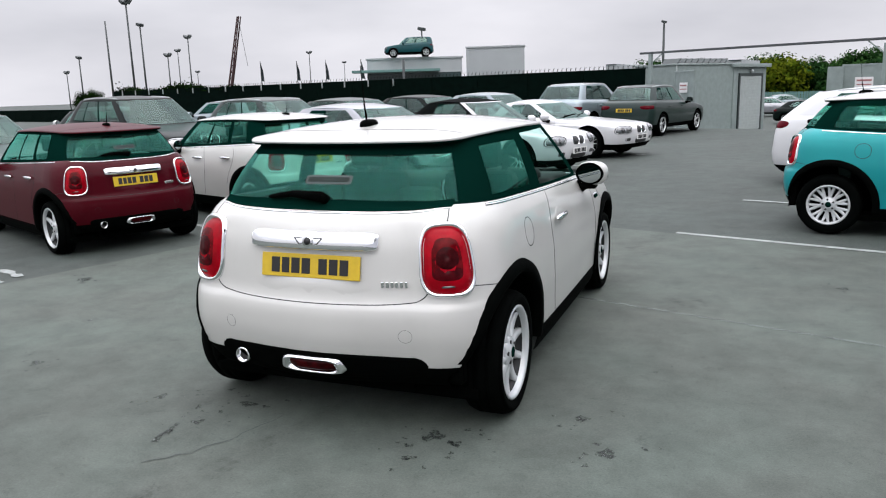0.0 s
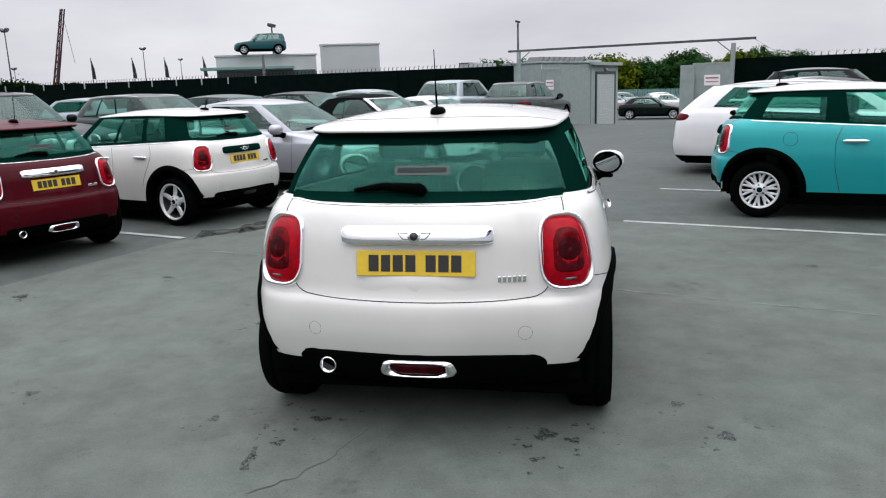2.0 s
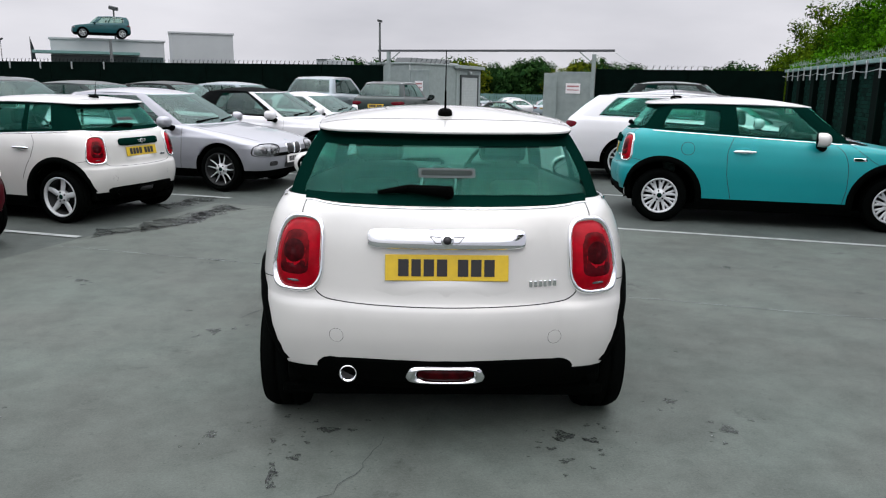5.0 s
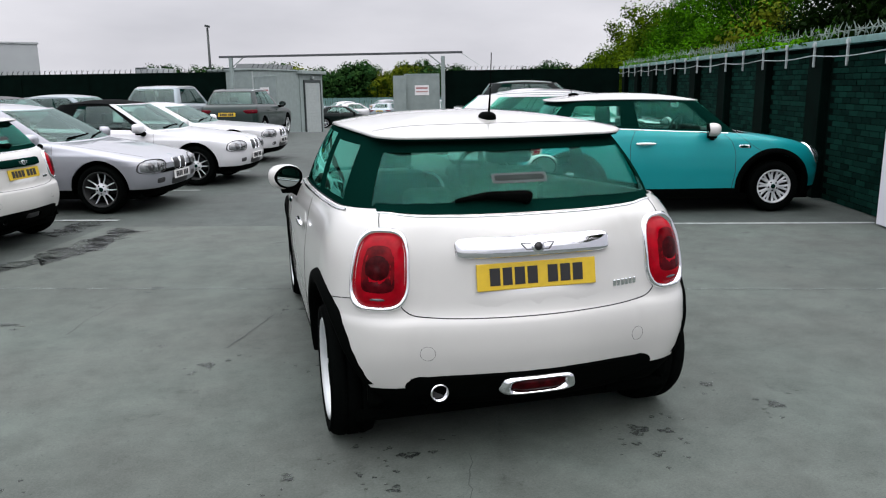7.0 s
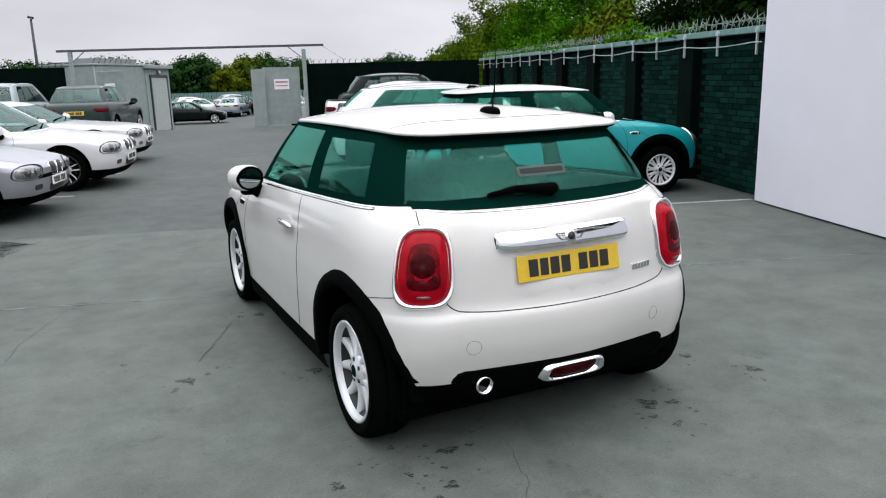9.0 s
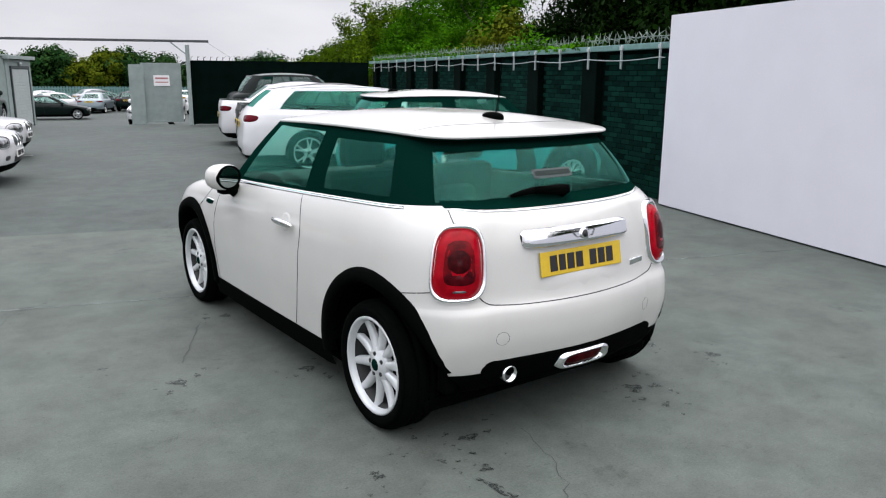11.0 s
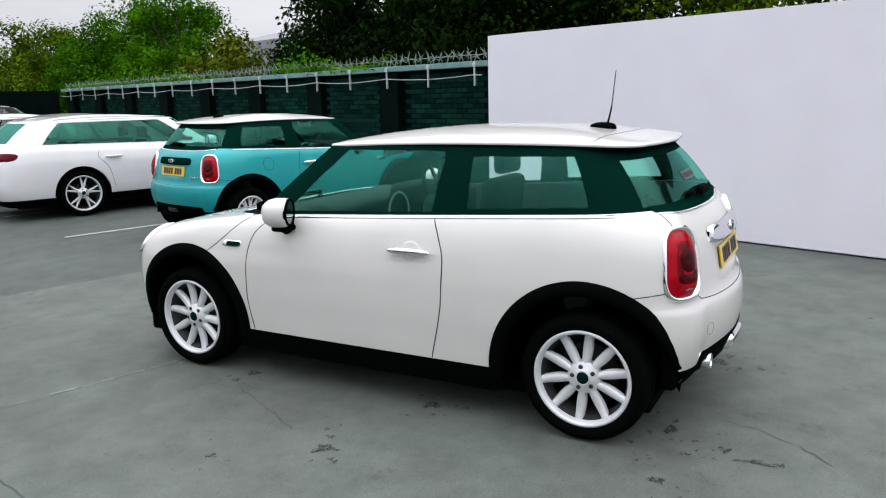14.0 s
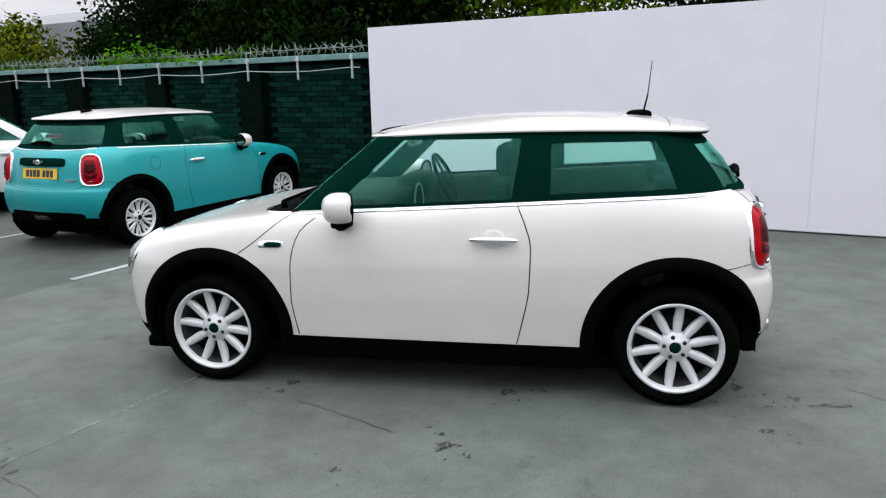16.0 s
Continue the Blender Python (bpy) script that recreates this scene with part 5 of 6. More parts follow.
# second and third rows beyond the near bays
saloon("black_off_roader", stand(-14.0, 6.2, -90), BIG_SUV, BLACK, "black off-roader with roof rails in the second row", rails=True, fine=0.4)
saloon("dark_hatchback", stand(-17.6, 7.4, -90), COMPACT, BLACK, "dark hatchback in the second row", fine=0.35)
saloon("dark_estate", stand(-12.75, 8.9, -90), SUV, GRAPHITE, "dark grey crossover in the second row", rails=True, fine=0.4)
saloon("grey_coupe", stand(-13.0, 11.6, -90), SEDAN, GRAPHITE, "dark grey saloon in the second row", fine=0.35)
saloon("black_coupe", stand(-12.8, 14.4, -90), SEDAN, BLACK, "black saloon in the second row", fine=0.35)
saloon("grey_saloon", stand(-12.6, 17.4, -90), SEDAN, STEEL, "blue-grey saloon in the second row", fine=0.35)
saloon("white_hatch_far", stand(-19.0, 9.0, 90), COMPACT, WHITE_COLD, "white hatchback in the third row", fine=0.3)
saloon("grey_estate_far", stand(-19.5, 14.0, 90), ESTATE, STEEL, "grey estate car in the third row", fine=0.3)
saloon("dark_saloon_near", stand(-12.8, 2.2, -90), SEDAN, GRAPHITE, "dark grey saloon in the second row", fine=0.3)
saloon("black_hatch_far", stand(-10.6, 47.6, -84, -1.1), COMPACT, BLACK, "black hatchback standing alone beyond the gateway", fine=0.35)
for k, (a, b, hd, mat, what) in enumerate(((-11.0, 55.5, -60, WHITE_COLD, "white"), (-7.8, 55, -8, STEEL, "blue-grey"), (-5.6, 58, -8, BLACK, "black"), (-3.6, 61, -8, SILVER, "silver"), (-1.8, 64, -8, WHITE_COLD, "white"), (0.2, 67, -8, STEEL, "blue-grey"),
                                           (-3.4, 50, -30, WHITE_COLD, "white"), (3.0, 52, -10, GRAPHITE, "dark grey"), (-15.5, 57, -60, SILVER, "silver"), (-19, 54, -60, BLACK, "black"), (-8.6, 61, -60, GRAPHITE, "dark grey"), (-12.6, 62, -60, WHITE_COLD, "white"), (-5.9, 64, -60, BLACK, "black"), (-16.8, 66, -60, STEEL, "blue-grey"), (-9.8, 68, -60, SILVER, "silver"))):
    saloon("far_hatchback", stand(a, b, hd, -1.1), COMPACT, mat, what + " hatchback in the lower car park", fine=0.28, nose_plate=False, group="cars in the lower car park")
saloon("white_gate_car", stand(-2.6, 34.6, 172, -0.55), SEDAN, WHITE_COLD, "white saloon half hidden behind the gate leaf", fine=0.3, nose_plate=False)


# ---- ground ----
def ground_material(name, base, light, patch):
    m = bpy.data.materials.new(name)
    m.use_nodes = True
    nt = m.node_tree
    b = nt.nodes["Principled BSDF"]
    co = nt.nodes.new("ShaderNodeTexCoord")

    def noise_of(scale, detail, rough=0.6):
        n = nt.nodes.new("ShaderNodeTexNoise")
        n.inputs["Scale"].default_value, n.inputs["Detail"].default_value, n.inputs["Roughness"].default_value = scale, detail, rough
        nt.links.new(co.outputs["Object"], n.inputs["Vector"])
        return n.outputs["Fac"]

    def ramp(fac, p0, c0, p1, c1):
        r = nt.nodes.new("ShaderNodeValToRGB")
        r.color_ramp.elements[0].position, r.color_ramp.elements[0].color = p0, (*c0, 1)
        r.color_ramp.elements[1].position, r.color_ramp.elements[1].color = p1, (*c1, 1)
        nt.links.new(fac, r.inputs["Fac"])
        return r.outputs["Color"]

    def times(a, c):
        x = nt.nodes.new("ShaderNodeMixRGB")
        x.blend_type, x.inputs["Fac"].default_value = "MULTIPLY", 1.0
        nt.links.new(a, x.inputs["Color1"])
        nt.links.new(c, x.inputs["Color2"])
        return x.outputs["Color"]

    col = ramp(noise_of(0.45, 6), 0.32, base, 0.68, light)
    col = times(col, ramp(noise_of(3.0, 8, 0.7), 0.32, (0.70, 0.71, 0.70), 0.62, (1.10, 1.10, 1.10)))
    col = times(col, ramp(noise_of(90, 3), 0.25, (0.80, 0.80, 0.80), 0.75, (1.15, 1.15, 1.15)))
    col = times(col, ramp(noise_of(26, 5, 0.8), 0.31, (0.55, 0.57, 0.56), 0.40, (1, 1, 1)))
    col = times(col, ramp(noise_of(9, 8, 0.8), 0.30, (0.66, 0.68, 0.67), 0.42, (1, 1, 1)))
    col = times(col, ramp(noise_of(0.9, 4, 0.6), 0.35, (1.03, 0.99, 0.97), 0.65, (0.96, 1.0, 0.97)))
    col = times(col, ramp(noise_of(1.6, 9, 0.75), 0.33, (patch, patch, patch), 0.40, (1, 1, 1)))
    nt.links.new(col, b.inputs["Base Color"])
    b.inputs["Roughness"].default_value = 0.78
    b.inputs["Specular IOR Level"].default_value = 0.35
    bp = nt.nodes.new("ShaderNodeBump")
    bp.inputs["Strength"].default_value, bp.inputs["Distance"].default_value = 0.35, 0.004
    nt.links.new(noise_of(140, 4), bp.inputs["Height"])
    nt.links.new(bp.outputs["Normal"], b.inputs["Normal"])
    return m


CONCRETE = ground_material("worn_concrete", (0.058, 0.070, 0.062), (0.084, 0.098, 0.088), 0.55)
ASPHALT = ground_material("worn_asphalt", (0.037, 0.047, 0.043), (0.055, 0.066, 0.061), 0.6)
LINE = material("worn_white_line", (0.24, 0.26, 0.25), rough=0.8, vary=0.3, scale=9)
gm = bmesh.new()
gb = [[gm.verts.new(at(a, b, z)) for a in (-700, -40, 0, 40, 700)] for b, z in ((-600, -0.004), (0, -0.004), (22.8, -0.004), (24.5, -0.06), (30, -0.48), (40, -1.0), (46, -1.1), (800, -1.1))]
for r0, r1 in zip(gb, gb[1:]):
    for k in range(4):
        gm.faces.new((r0[k], r0[k + 1], r1[k + 1], r1[k]))
tagged(part("ground", gm, ASPHALT, None), "worn grey asphalt of a car park", "ground", kind="structure")
pad = bmesh.new()
pts = [at(-4.5, -40), at(4.6, -40), at(4.6, 5.05), at(-4.5, 5.05)]
lo = [pad.verts.new(p + Vector((0, 0, -0.1))) for p in pts]
hi = [pad.verts.new(p) for p in pts]
pad.faces.new(hi)
for k in range(4):
    pad.faces.new((lo[k], lo[(k + 1) % 4], hi[(k + 1) % 4], hi[k]))
tagged(part("concrete_apron", pad, CONCRETE, None), "pale worn concrete apron with stains", "ground", kind="structure")


def line(a0, b0, a1, b1, w=0.085):
    p, q = at(a0, b0, 0.004), at(a1, b1, 0.004)
    n = Vector((0, 0, 1)).cross(q - p).normalized() * w / 2
    bm = bmesh.new()
    k = 10
    vs = [(bm.verts.new(p.lerp(q, i / k) - n), bm.verts.new(p.lerp(q, i / k) + n)) for i in range(k + 1)]
    for i in range(k):
        bm.faces.new((vs[i][0], vs[i + 1][0], vs[i + 1][1], vs[i][1]))
    tagged(part("bay_line", bm, LINE, None), "worn white painted bay line", "line", "bay lines", "structure")


for b in (5.10, 7.74, 10.4, 13.05, 15.7):
    line(-0.35 if b < 6 else -0.5, b, 4.3, b)
for b in (-0.1, 2.68, 5.47, 8.2, 10.9, 13.6):
    line(-9.2, b, -4.55, b)

# ---- walls ----
BOARD = material("white_painted_board", (0.61, 0.61, 0.655), rough=0.55, vary=0.025, scale=2.0, bump=0.03, bump_scale=30)
BRICK = material("dark_painted_brick", (0.0035, 0.021, 0.0155), rough=0.85, spec=0.02, bump=0.35, bump_scale=70)
bn = BRICK.node_tree
b_geo, b_info, b_add, b_fract, b_ramp = (bn.nodes.new("ShaderNode" + k) for k in ("NewGeometry", "ObjectInfo", "Math", "Math", "ValToRGB"))
b_fract.operation = "FRACT"
b_ramp.color_ramp.elements[0].color, b_ramp.color_ramp.elements[1].color = (0.0012, 0.0095, 0.0070, 1), (0.0042, 0.0265, 0.0195, 1)
bn.links.new(b_geo.outputs["Random Per Island"], b_add.inputs[0])
bn.links.new(b_info.outputs["Random"], b_add.inputs[1])
bn.links.new(b_add.outputs[0], b_fract.inputs[0])
bn.links.new(b_fract.outputs[0], b_ramp.inputs["Fac"])
bn.links.new(b_ramp.outputs["Color"], bn.nodes["Principled BSDF"].inputs["Base Color"])
MORTAR = material("dark_mortar", (0.001, 0.004, 0.003), rough=0.9, spec=0.02, vary=0.3, scale=20)
GREEN_METAL = material("green_painted_metal", (0.10, 0.20, 0.185), rough=0.5, vary=0.2, scale=12)
PALE_METAL = material("galvanised_metal", (0.42, 0.46, 0.46), rough=0.45, metal=0.5, vary=0.15, scale=25)
GREY_METAL = material("grey_painted_steel", (0.22, 0.265, 0.255), rough=0.5, vary=0.10, scale=5, bump=0.05)
FENCE = material("black_fence_sheet", (0.0011, 0.0045, 0.0033), rough=0.9, spec=0.02, vary=0.3, scale=3)
w_white = thing("white_panel_wall", stand(4.24, 4.95, 0), "tall smooth white panel wall at the edge of the apron", "wall", kind="structure")
for y0, y1 in ((-5.46, 0.0), (-12.0, -5.4615), (-22.0, -12.0015)):
    part("panel", box(bmesh.new(), (0.0, y0, 0.02), (0.06, y1, 2.385), 0.0006), BOARD, w_white)
part("backing", boxes(((0.062, -22.0, 0.0), (0.16, -0.02, 2.33))), BOARD, w_white)

WALL_A, WALL_TOP, B0, B1 = 4.50, 2.02, 5.15, 22.4
wall = thing("brick_wall", stand(WALL_A, 0), "dark painted brick wall with piers, topped by a steel rail", "wall", kind="structure")
part("mortar_core", boxes(((0.012, B0 - 8, 0.0), (0.22, B1, WALL_TOP))), MORTAR, wall)
course, brick_l = 0.075, 0.225
bmesh_brick = bmesh.new()
box(bmesh_brick, (0, 0.005, 0.005), (0.03, brick_l - 0.005, course - 0.005), 0.002)
brick_me = bpy.data.meshes.new("brick")
bmesh_brick.to_mesh(brick_me)
bmesh_brick.free()
brick_me.materials.append(BRICK)
rest_v, rest_f = [], []
piers = [7.25 + 2.06 * k for k in range(8)]
for row in range(int(WALL_TOP / course)):
    off = 0.5 * brick_l * (row % 2)
    for k in range(int((B1 - B0) / brick_l)):
        y = B0 + k * brick_l + off
        if any(abs(y + brick_l / 2 - p) < 0.33 for p in piers) or y + brick_l > B1:
            continue
        dx = random.uniform(-0.003, 0.003)
        if row >= 17 and y < B0 + 8.2:
            link_part("brick", brick_me, wall, "", pose(dx, y, row * course))
        else:
            o = len(rest_v)
            rest_v += [(x + dx, yy, zz) for x in (0.0, 0.03) for yy in (y + 0.005, y + brick_l - 0.005) for zz in (row * course + 0.005, row * course + course - 0.005)]
            rest_f += [tuple(o + i for i in f) for f in ((0, 1, 3, 2), (0, 4, 5, 1), (2, 3, 7, 6), (1, 5, 7, 3), (0, 2, 6, 4))]
tagged(raw("brickwork", rest_v, rest_f, BRICK, wall, "rows of dark bricks", False), kind="stuff")
for p in piers:
    part("pier", box(bmesh.new(), (-0.11, p - 0.225, 0), (0.10, p + 0.225, WALL_TOP - 0.02), 0.01), FENCE, wall, "black painted brick pier")
part("top_rail", boxes(((-0.13, B0 - 1, WALL_TOP - 0.02), (0.10, B1, WALL_TOP + 0.06)), bevel=0.006), GREEN_METAL, wall, "green steel rail along the wall top")
for k in range(18):
    y = 5.31 + 0.955 * k
    br = bmesh.new()
    box(br, (-0.160, y - 0.013, WALL_TOP - 0.28), (-0.132, y + 0.013, WALL_TOP + 0.05), 0.004)
    box(br, (-0.168, y - 0.03, WALL_TOP - 0.02), (-0.13, y + 0.03, WALL_TOP + 0.03), 0.003)
    part("bracket", br, PALE_METAL, wall, "pale steel bracket")
wire = [(-0.18, q, WALL_TOP - 0.13 - 0.035 * abs(math.sin((q - 5.31) * math.pi / 1.91))) for q in np.arange(B0, B1, 0.12)]
part("slack_cable", pipe(wire, 0.007, 5), PALE_METAL, wall, "slack pale cable along the wall")

# ---- end fence, gate, height bar, shed ----
def fence(name, a0, a1, b, h, label):
    f = thing(name, stand(a0, b, 0), label, "fence", kind="structure")
    n = max(1, int((a1 - a0) / 2.4))
    st = (a1 - a0) / n
    for i in range(n):
        part("fence_sheet", box(bmesh.new(), (i * st + 0.01, 0, 0.02), ((i + 1) * st - 0.01, 0.03, h), 0.004), FENCE, f)
        part("fence_post", box(bmesh.new(), (i * st - 0.04, 0.03, 0), (i * st + 0.04, 0.11, h + 0.02), 0.006), FENCE, f)
    sp = bmesh.new()
    box(sp, (0, 0.02, h), (a1 - a0, 0.06, h + 0.03))
    x = 0.0
    while x < a1 - a0:
        rod(sp, (x, 0.04, h + 0.03), (x + random.uniform(-0.03, 0.03), 0.04, h + 0.17), 0.016, 0.003, 4)
        rod(sp, (x, 0.04, h + 0.10), (x + 0.09, 0.02, h + 0.17), 0.01, 0.002, 4)
        x += 0.20
    tagged(part("barbed_strip", sp, FENCE, f, "row of dark anti-climb spikes"), kind="stuff")
    return f


fence("end_fence", -1.35, WALL_A, 23.0, 2.02, "tall black sheet fence with a spiked top beyond the parked row")
fence("long_fence", -47.2, -9.3, 24.0, 2.10, "long tall black sheet fence with a spiked top")
BAR = material("dark_weathered_steel", (0.055, 0.062, 0.066), rough=0.6, vary=0.2, scale=6)
bar = thing("height_bar", stand(-8.98, 23.7, -6.5), "grey steel height bar over the gateway", "gate")
part("upright", box(bmesh.new(), (-0.06, -0.06, -0.1), (0.06, 0.06, 2.60), 0.008), GREY_METAL, bar)
part("upright", box(bmesh.new(), (7.53, -0.06, -0.1), (7.65, 0.06, 2.52), 0.008), GREY_METAL, bar)
part("crossbar", box(bmesh.new(), (-0.42, -0.05, 2.60), (8.25, 0.05, 2.675), 0.008), BAR, bar, "dark weathered crossbar")
part("brace", pipe([(0.0, 0, 2.25), (0.45, 0, 2.59)], 0.02), GREY_METAL, bar)
part("brace", pipe([(7.59, 0, 2.2), (7.1, 0, 2.59)], 0.02), GREY_METAL, bar)
part("stay_wire", pipe([(8.2, 0, 2.62), (8.9, 0.2, 2.15)], 0.008), PALE_METAL, bar)
def ellipsoid_bm(c, r):
    bm = bmesh.new()
    bmesh.ops.create_uvsphere(bm, u_segments=12, v_segments=8, radius=r, matrix=Matrix.Translation(c))
    return bm


SIGN = material("white_sign_board", (0.72, 0.72, 0.72), rough=0.5, vary=0.05)
SIGN_RED = material("red_sign_print", (0.36, 0.15, 0.15), rough=0.5)


def gate_leaf(m, w, label):
    g = thing("steel_gate", m, label, "gate", "gate leaves")
    part("gate_sheet", box(bmesh.new(), (0.04, -0.02, 0.06), (w - 0.04, 0.02, 2.0), 0.006), GREY_METAL, g)
    part("gate_frame", boxes(((0, -0.035, 0.04), (0.06, 0.035, 2.04)), ((w - 0.06, -0.035, 0.04), (w, 0.035, 2.04)), ((0, -0.03, 1.98), (w, 0.03, 2.04)), ((0, -0.03, 0.04), (w, 0.03, 0.10)), bevel=0.005), GREY_METAL, g, "grey steel frame")
    sg = part("sign", box(bmesh.new(), (w / 2 - 0.26, -0.045, 1.27), (w / 2 + 0.26, -0.036, 1.63), 0.003), SIGN, g, "white sign with red print")
    for z0, z1 in ((1.50, 1.555), (1.38, 1.415)):
        part("print_bar", box(bmesh.new(), (w / 2 - 0.21, -0.049, z0), (w / 2 + 0.21, -0.0455, z1), 0.001), SIGN_RED, sg)
    return g


gate_leaf(stand(-2.98, 24.85, 6, -0.06), 1.30, "grey steel gate leaf standing open with a white sign")
gate_leaf(stand(-8.56, 24.93, -37, -0.06), 1.30, "grey steel gate leaf folded back with a white sign")
side_panel = thing("hoarding", stand(-3.35, 24.6, 8, -0.1), "narrow grey steel hoarding beside the gate leaf", "fence")
part("sheet", box(bmesh.new(), (0, -0.03, 0), (0.46, 0.03, 2.02), 0.006), GREY_METAL, side_panel)
MAST_DARK = material("dark_green_grey_panel", (0.02, 0.03, 0.03), rough=0.5)
DOOR = material("ribbed_door_steel", (0.36, 0.40, 0.39), rough=0.45, vary=0.08, scale=6)
shed = thing("steel_shed", stand(-8.9, 25.9, -15, -0.3), "plain grey steel cabin beside the gateway", "shed")
part("wall", box(bmesh.new(), (-2.0, 0, -0.4), (0, 4.0, 2.52), 0.01), GREY_METAL, shed)
part("roof", box(bmesh.new(), (-2.05, -0.05, 2.52), (0.05, 4.05, 2.58), 0.01), GREY_METAL, shed)
part("corner_trim", box(bmesh.new(), (-0.03, -0.012, -0.3), (0.012, 0.03, 2.5), 0.004), DOOR, shed)
for k in range(9):
    slab = box(bmesh.new(), (-0.75, -0.02, 0.0), (0.0, 0.02, 0.30), 0.004)
    part("roof_panel", slab, MAST_DARK, shed, "dark tilted roof panel", m=pose(-0.25, 0.35 + 0.38 * k, 2.57, -48))
kiosk = thing("roller_door_cabin", stand(-7.92, 29.4, -5, -0.5), "grey steel cabin with a ribbed roller door", "shed")
part("wall", box(bmesh.new(), (-2.0, 0, -0.4), (0, 3.3, 2.62), 0.01), GREY_METAL, kiosk)
part("roof", box(bmesh.new(), (-2.05, -0.12, 2.62), (0.18, 3.42, 2.76), 0.01), GREY_METAL, kiosk)
dr = part("roller_door", box(bmesh.new(), (0.0, 0.55, 0.0), (0.03, 2.75, 2.25), 0.004), DOOR, kiosk, "ribbed pale roller door")
for k in range(18):
    part("door_slat", box(bmesh.new(), (0.025, 0.57, 0.03 + k * 0.122), (0.045, 2.73, 0.138 + k * 0.122), 0.006), DOOR, dr)
for lo, hi in (((0.0, 0.43, -0.2), (0.06, 0.55, 2.37)), ((0.0, 2.75, -0.2), (0.06, 2.87, 2.37)), ((0.0, 0.55, 2.25), (0.06, 2.75, 2.37))):
    part("door_frame", box(bmesh.new(), lo, hi, 0.006), MAST_DARK, kiosk, "dark steel door frame")
part("wall_lamp", ellipsoid_bm((0.06, 1.6, 2.45), 0.09), PALE_METAL, kiosk, "round wall lamp", True)


# ---- marks on the ground ----
OIL = material("dark_oil_stain", (0.007, 0.011, 0.010), rough=0.6, vary=0.4, scale=30)


def ragged(m, scale, lo, hi):
    """Lets the ground show through in specks, so that a stain has a broken edge."""
    nt = m.node_tree
    co = nt.nodes.new("ShaderNodeTexCoord")
    n = nt.nodes.new("ShaderNodeTexNoise")
    n.inputs["Scale"].default_value, n.inputs["Detail"].default_value, n.inputs["Roughness"].default_value = scale, 5.0, 0.7
    r = nt.nodes.new("ShaderNodeMapRange")
    r.inputs["From Min"].default_value, r.inputs["From Max"].default_value = lo, hi
    nt.links.new(co.outputs["Object"], n.inputs["Vector"])
    nt.links.new(n.outputs["Fac"], r.inputs["Value"])
    nt.links.new(r.outputs["Result"], nt.nodes["Principled BSDF"].inputs["Alpha"])


ragged(OIL, 38, 0.42, 0.60)
FADED = material("faded_pale_streak", (0.125, 0.145, 0.137), rough=0.85, vary=0.35, scale=6)
ragged(FADED, 7, 0.34, 0.72)
CRACK = material("crack_shadow", (0.035, 0.042, 0.040), rough=0.9)


def blot(x, y, r, squash=1.0, turn=0.0, seed=0):
    rng = random.Random(seed)
    bm = bmesh.new()
    n = 18
    vs = []
    for k in range(n):
        t = k * math.tau / n
        q = r * (0.55 + 0.5 * rng.random()) * (1 + 0.25 * math.sin(3 * t + seed))
        u, v = q * math.cos(t), q * math.sin(t) * squash
        vs.append(bm.verts.new((u * math.cos(turn) - v * math.sin(turn), u * math.sin(turn) + v * math.cos(turn), 0)))
    bm.faces.new(vs)
    tagged(part("oil_spot", bm, OIL, None, m=pose(x, y, 0.0025)), "small dark oil spot on the concrete", "stain", "oil spots", "structure")


def strip(points, w, mat, name, label, seed=0, jitter=0.0, z=0.003):
    rng = random.Random(seed)
    dense = []
    for p, q in zip(points, points[1:]):
        k = max(2, int(math.dist(p, q) / 0.05)) if jitter else 6
        dense += [(p[0] + (q[0] - p[0]) * i / k + rng.uniform(-jitter, jitter), p[1] + (q[1] - p[1]) * i / k + rng.uniform(-jitter, jitter)) for i in range(k)]
    dense.append(points[-1])
    bm = bmesh.new()
    last = None
    for i, (x, y) in enumerate(dense):
        x2, y2 = dense[min(i + 1, len(dense) - 1)]
        x1, y1 = dense[max(i - 1, 0)]
        d = Vector((x2 - x1, y2 - y1, 0)).normalized()
        n = Vector((-d.y, d.x, 0)) * w / 2 * (rng.uniform(0.4, 1.3) if jitter else 1)
        cur = [bm.verts.new(Vector((x, y, z)) - n), bm.verts.new(Vector((x, y, z)) + n)]
        if last:
            bm.faces.new((last[0], last[1], cur[1], cur[0]))
        last = cur
    tagged(part(name, bm, mat, None), label, "mark", name.replace("_", " ") + "s", "structure")


spots = ((-0.53, -0.35, 0.06), (-1.05, -0.41, 0.04), (-0.76, 0.84, 0.05), (-0.74, -0.21, 0.025), (-0.76, -0.46, 0.03), (-0.64, -0.62, 0.035), (0.55, -0.40, 0.06), (0.67, -0.45, 0.05), (-0.72, 0.66, 0.03), (-0.80, 2.05, 0.05), (-0.93, 2.07, 0.03),
         (-1.42, 1.04, 0.07), (-1.72, 1.49, 0.03), (-2.20, -0.21, 0.05), (-3.69, 1.59, 0.09), (0.52, -0.64, 0.04), (1.34, -0.34, 0.06), (1.17, -0.01, 0.04), (1.44, 0.72, 0.02), (-2.80, 2.26, 0.08), (2.6, 2.9, 0.05), (-1.9, 3.0, 0.06), (-2.6, 0.6, 0.03), (1.9, -1.2, 0.03))
for k, (x, y, r) in enumerate(spots):
    blot(x, y, r, 0.6 + 0.4 * math.sin(k * 2.3) ** 2, k * 1.3, k)
    for i in range(7):
        blot(x + 0.11 * math.cos(k * 1.7 + 2.1 * i) * (1 + 0.2 * i), y + 0.13 * math.sin(k * 2.9 + 2.4 * i), r * (0.42 - 0.04 * i), 0.7, k + i, k + 50 * i)
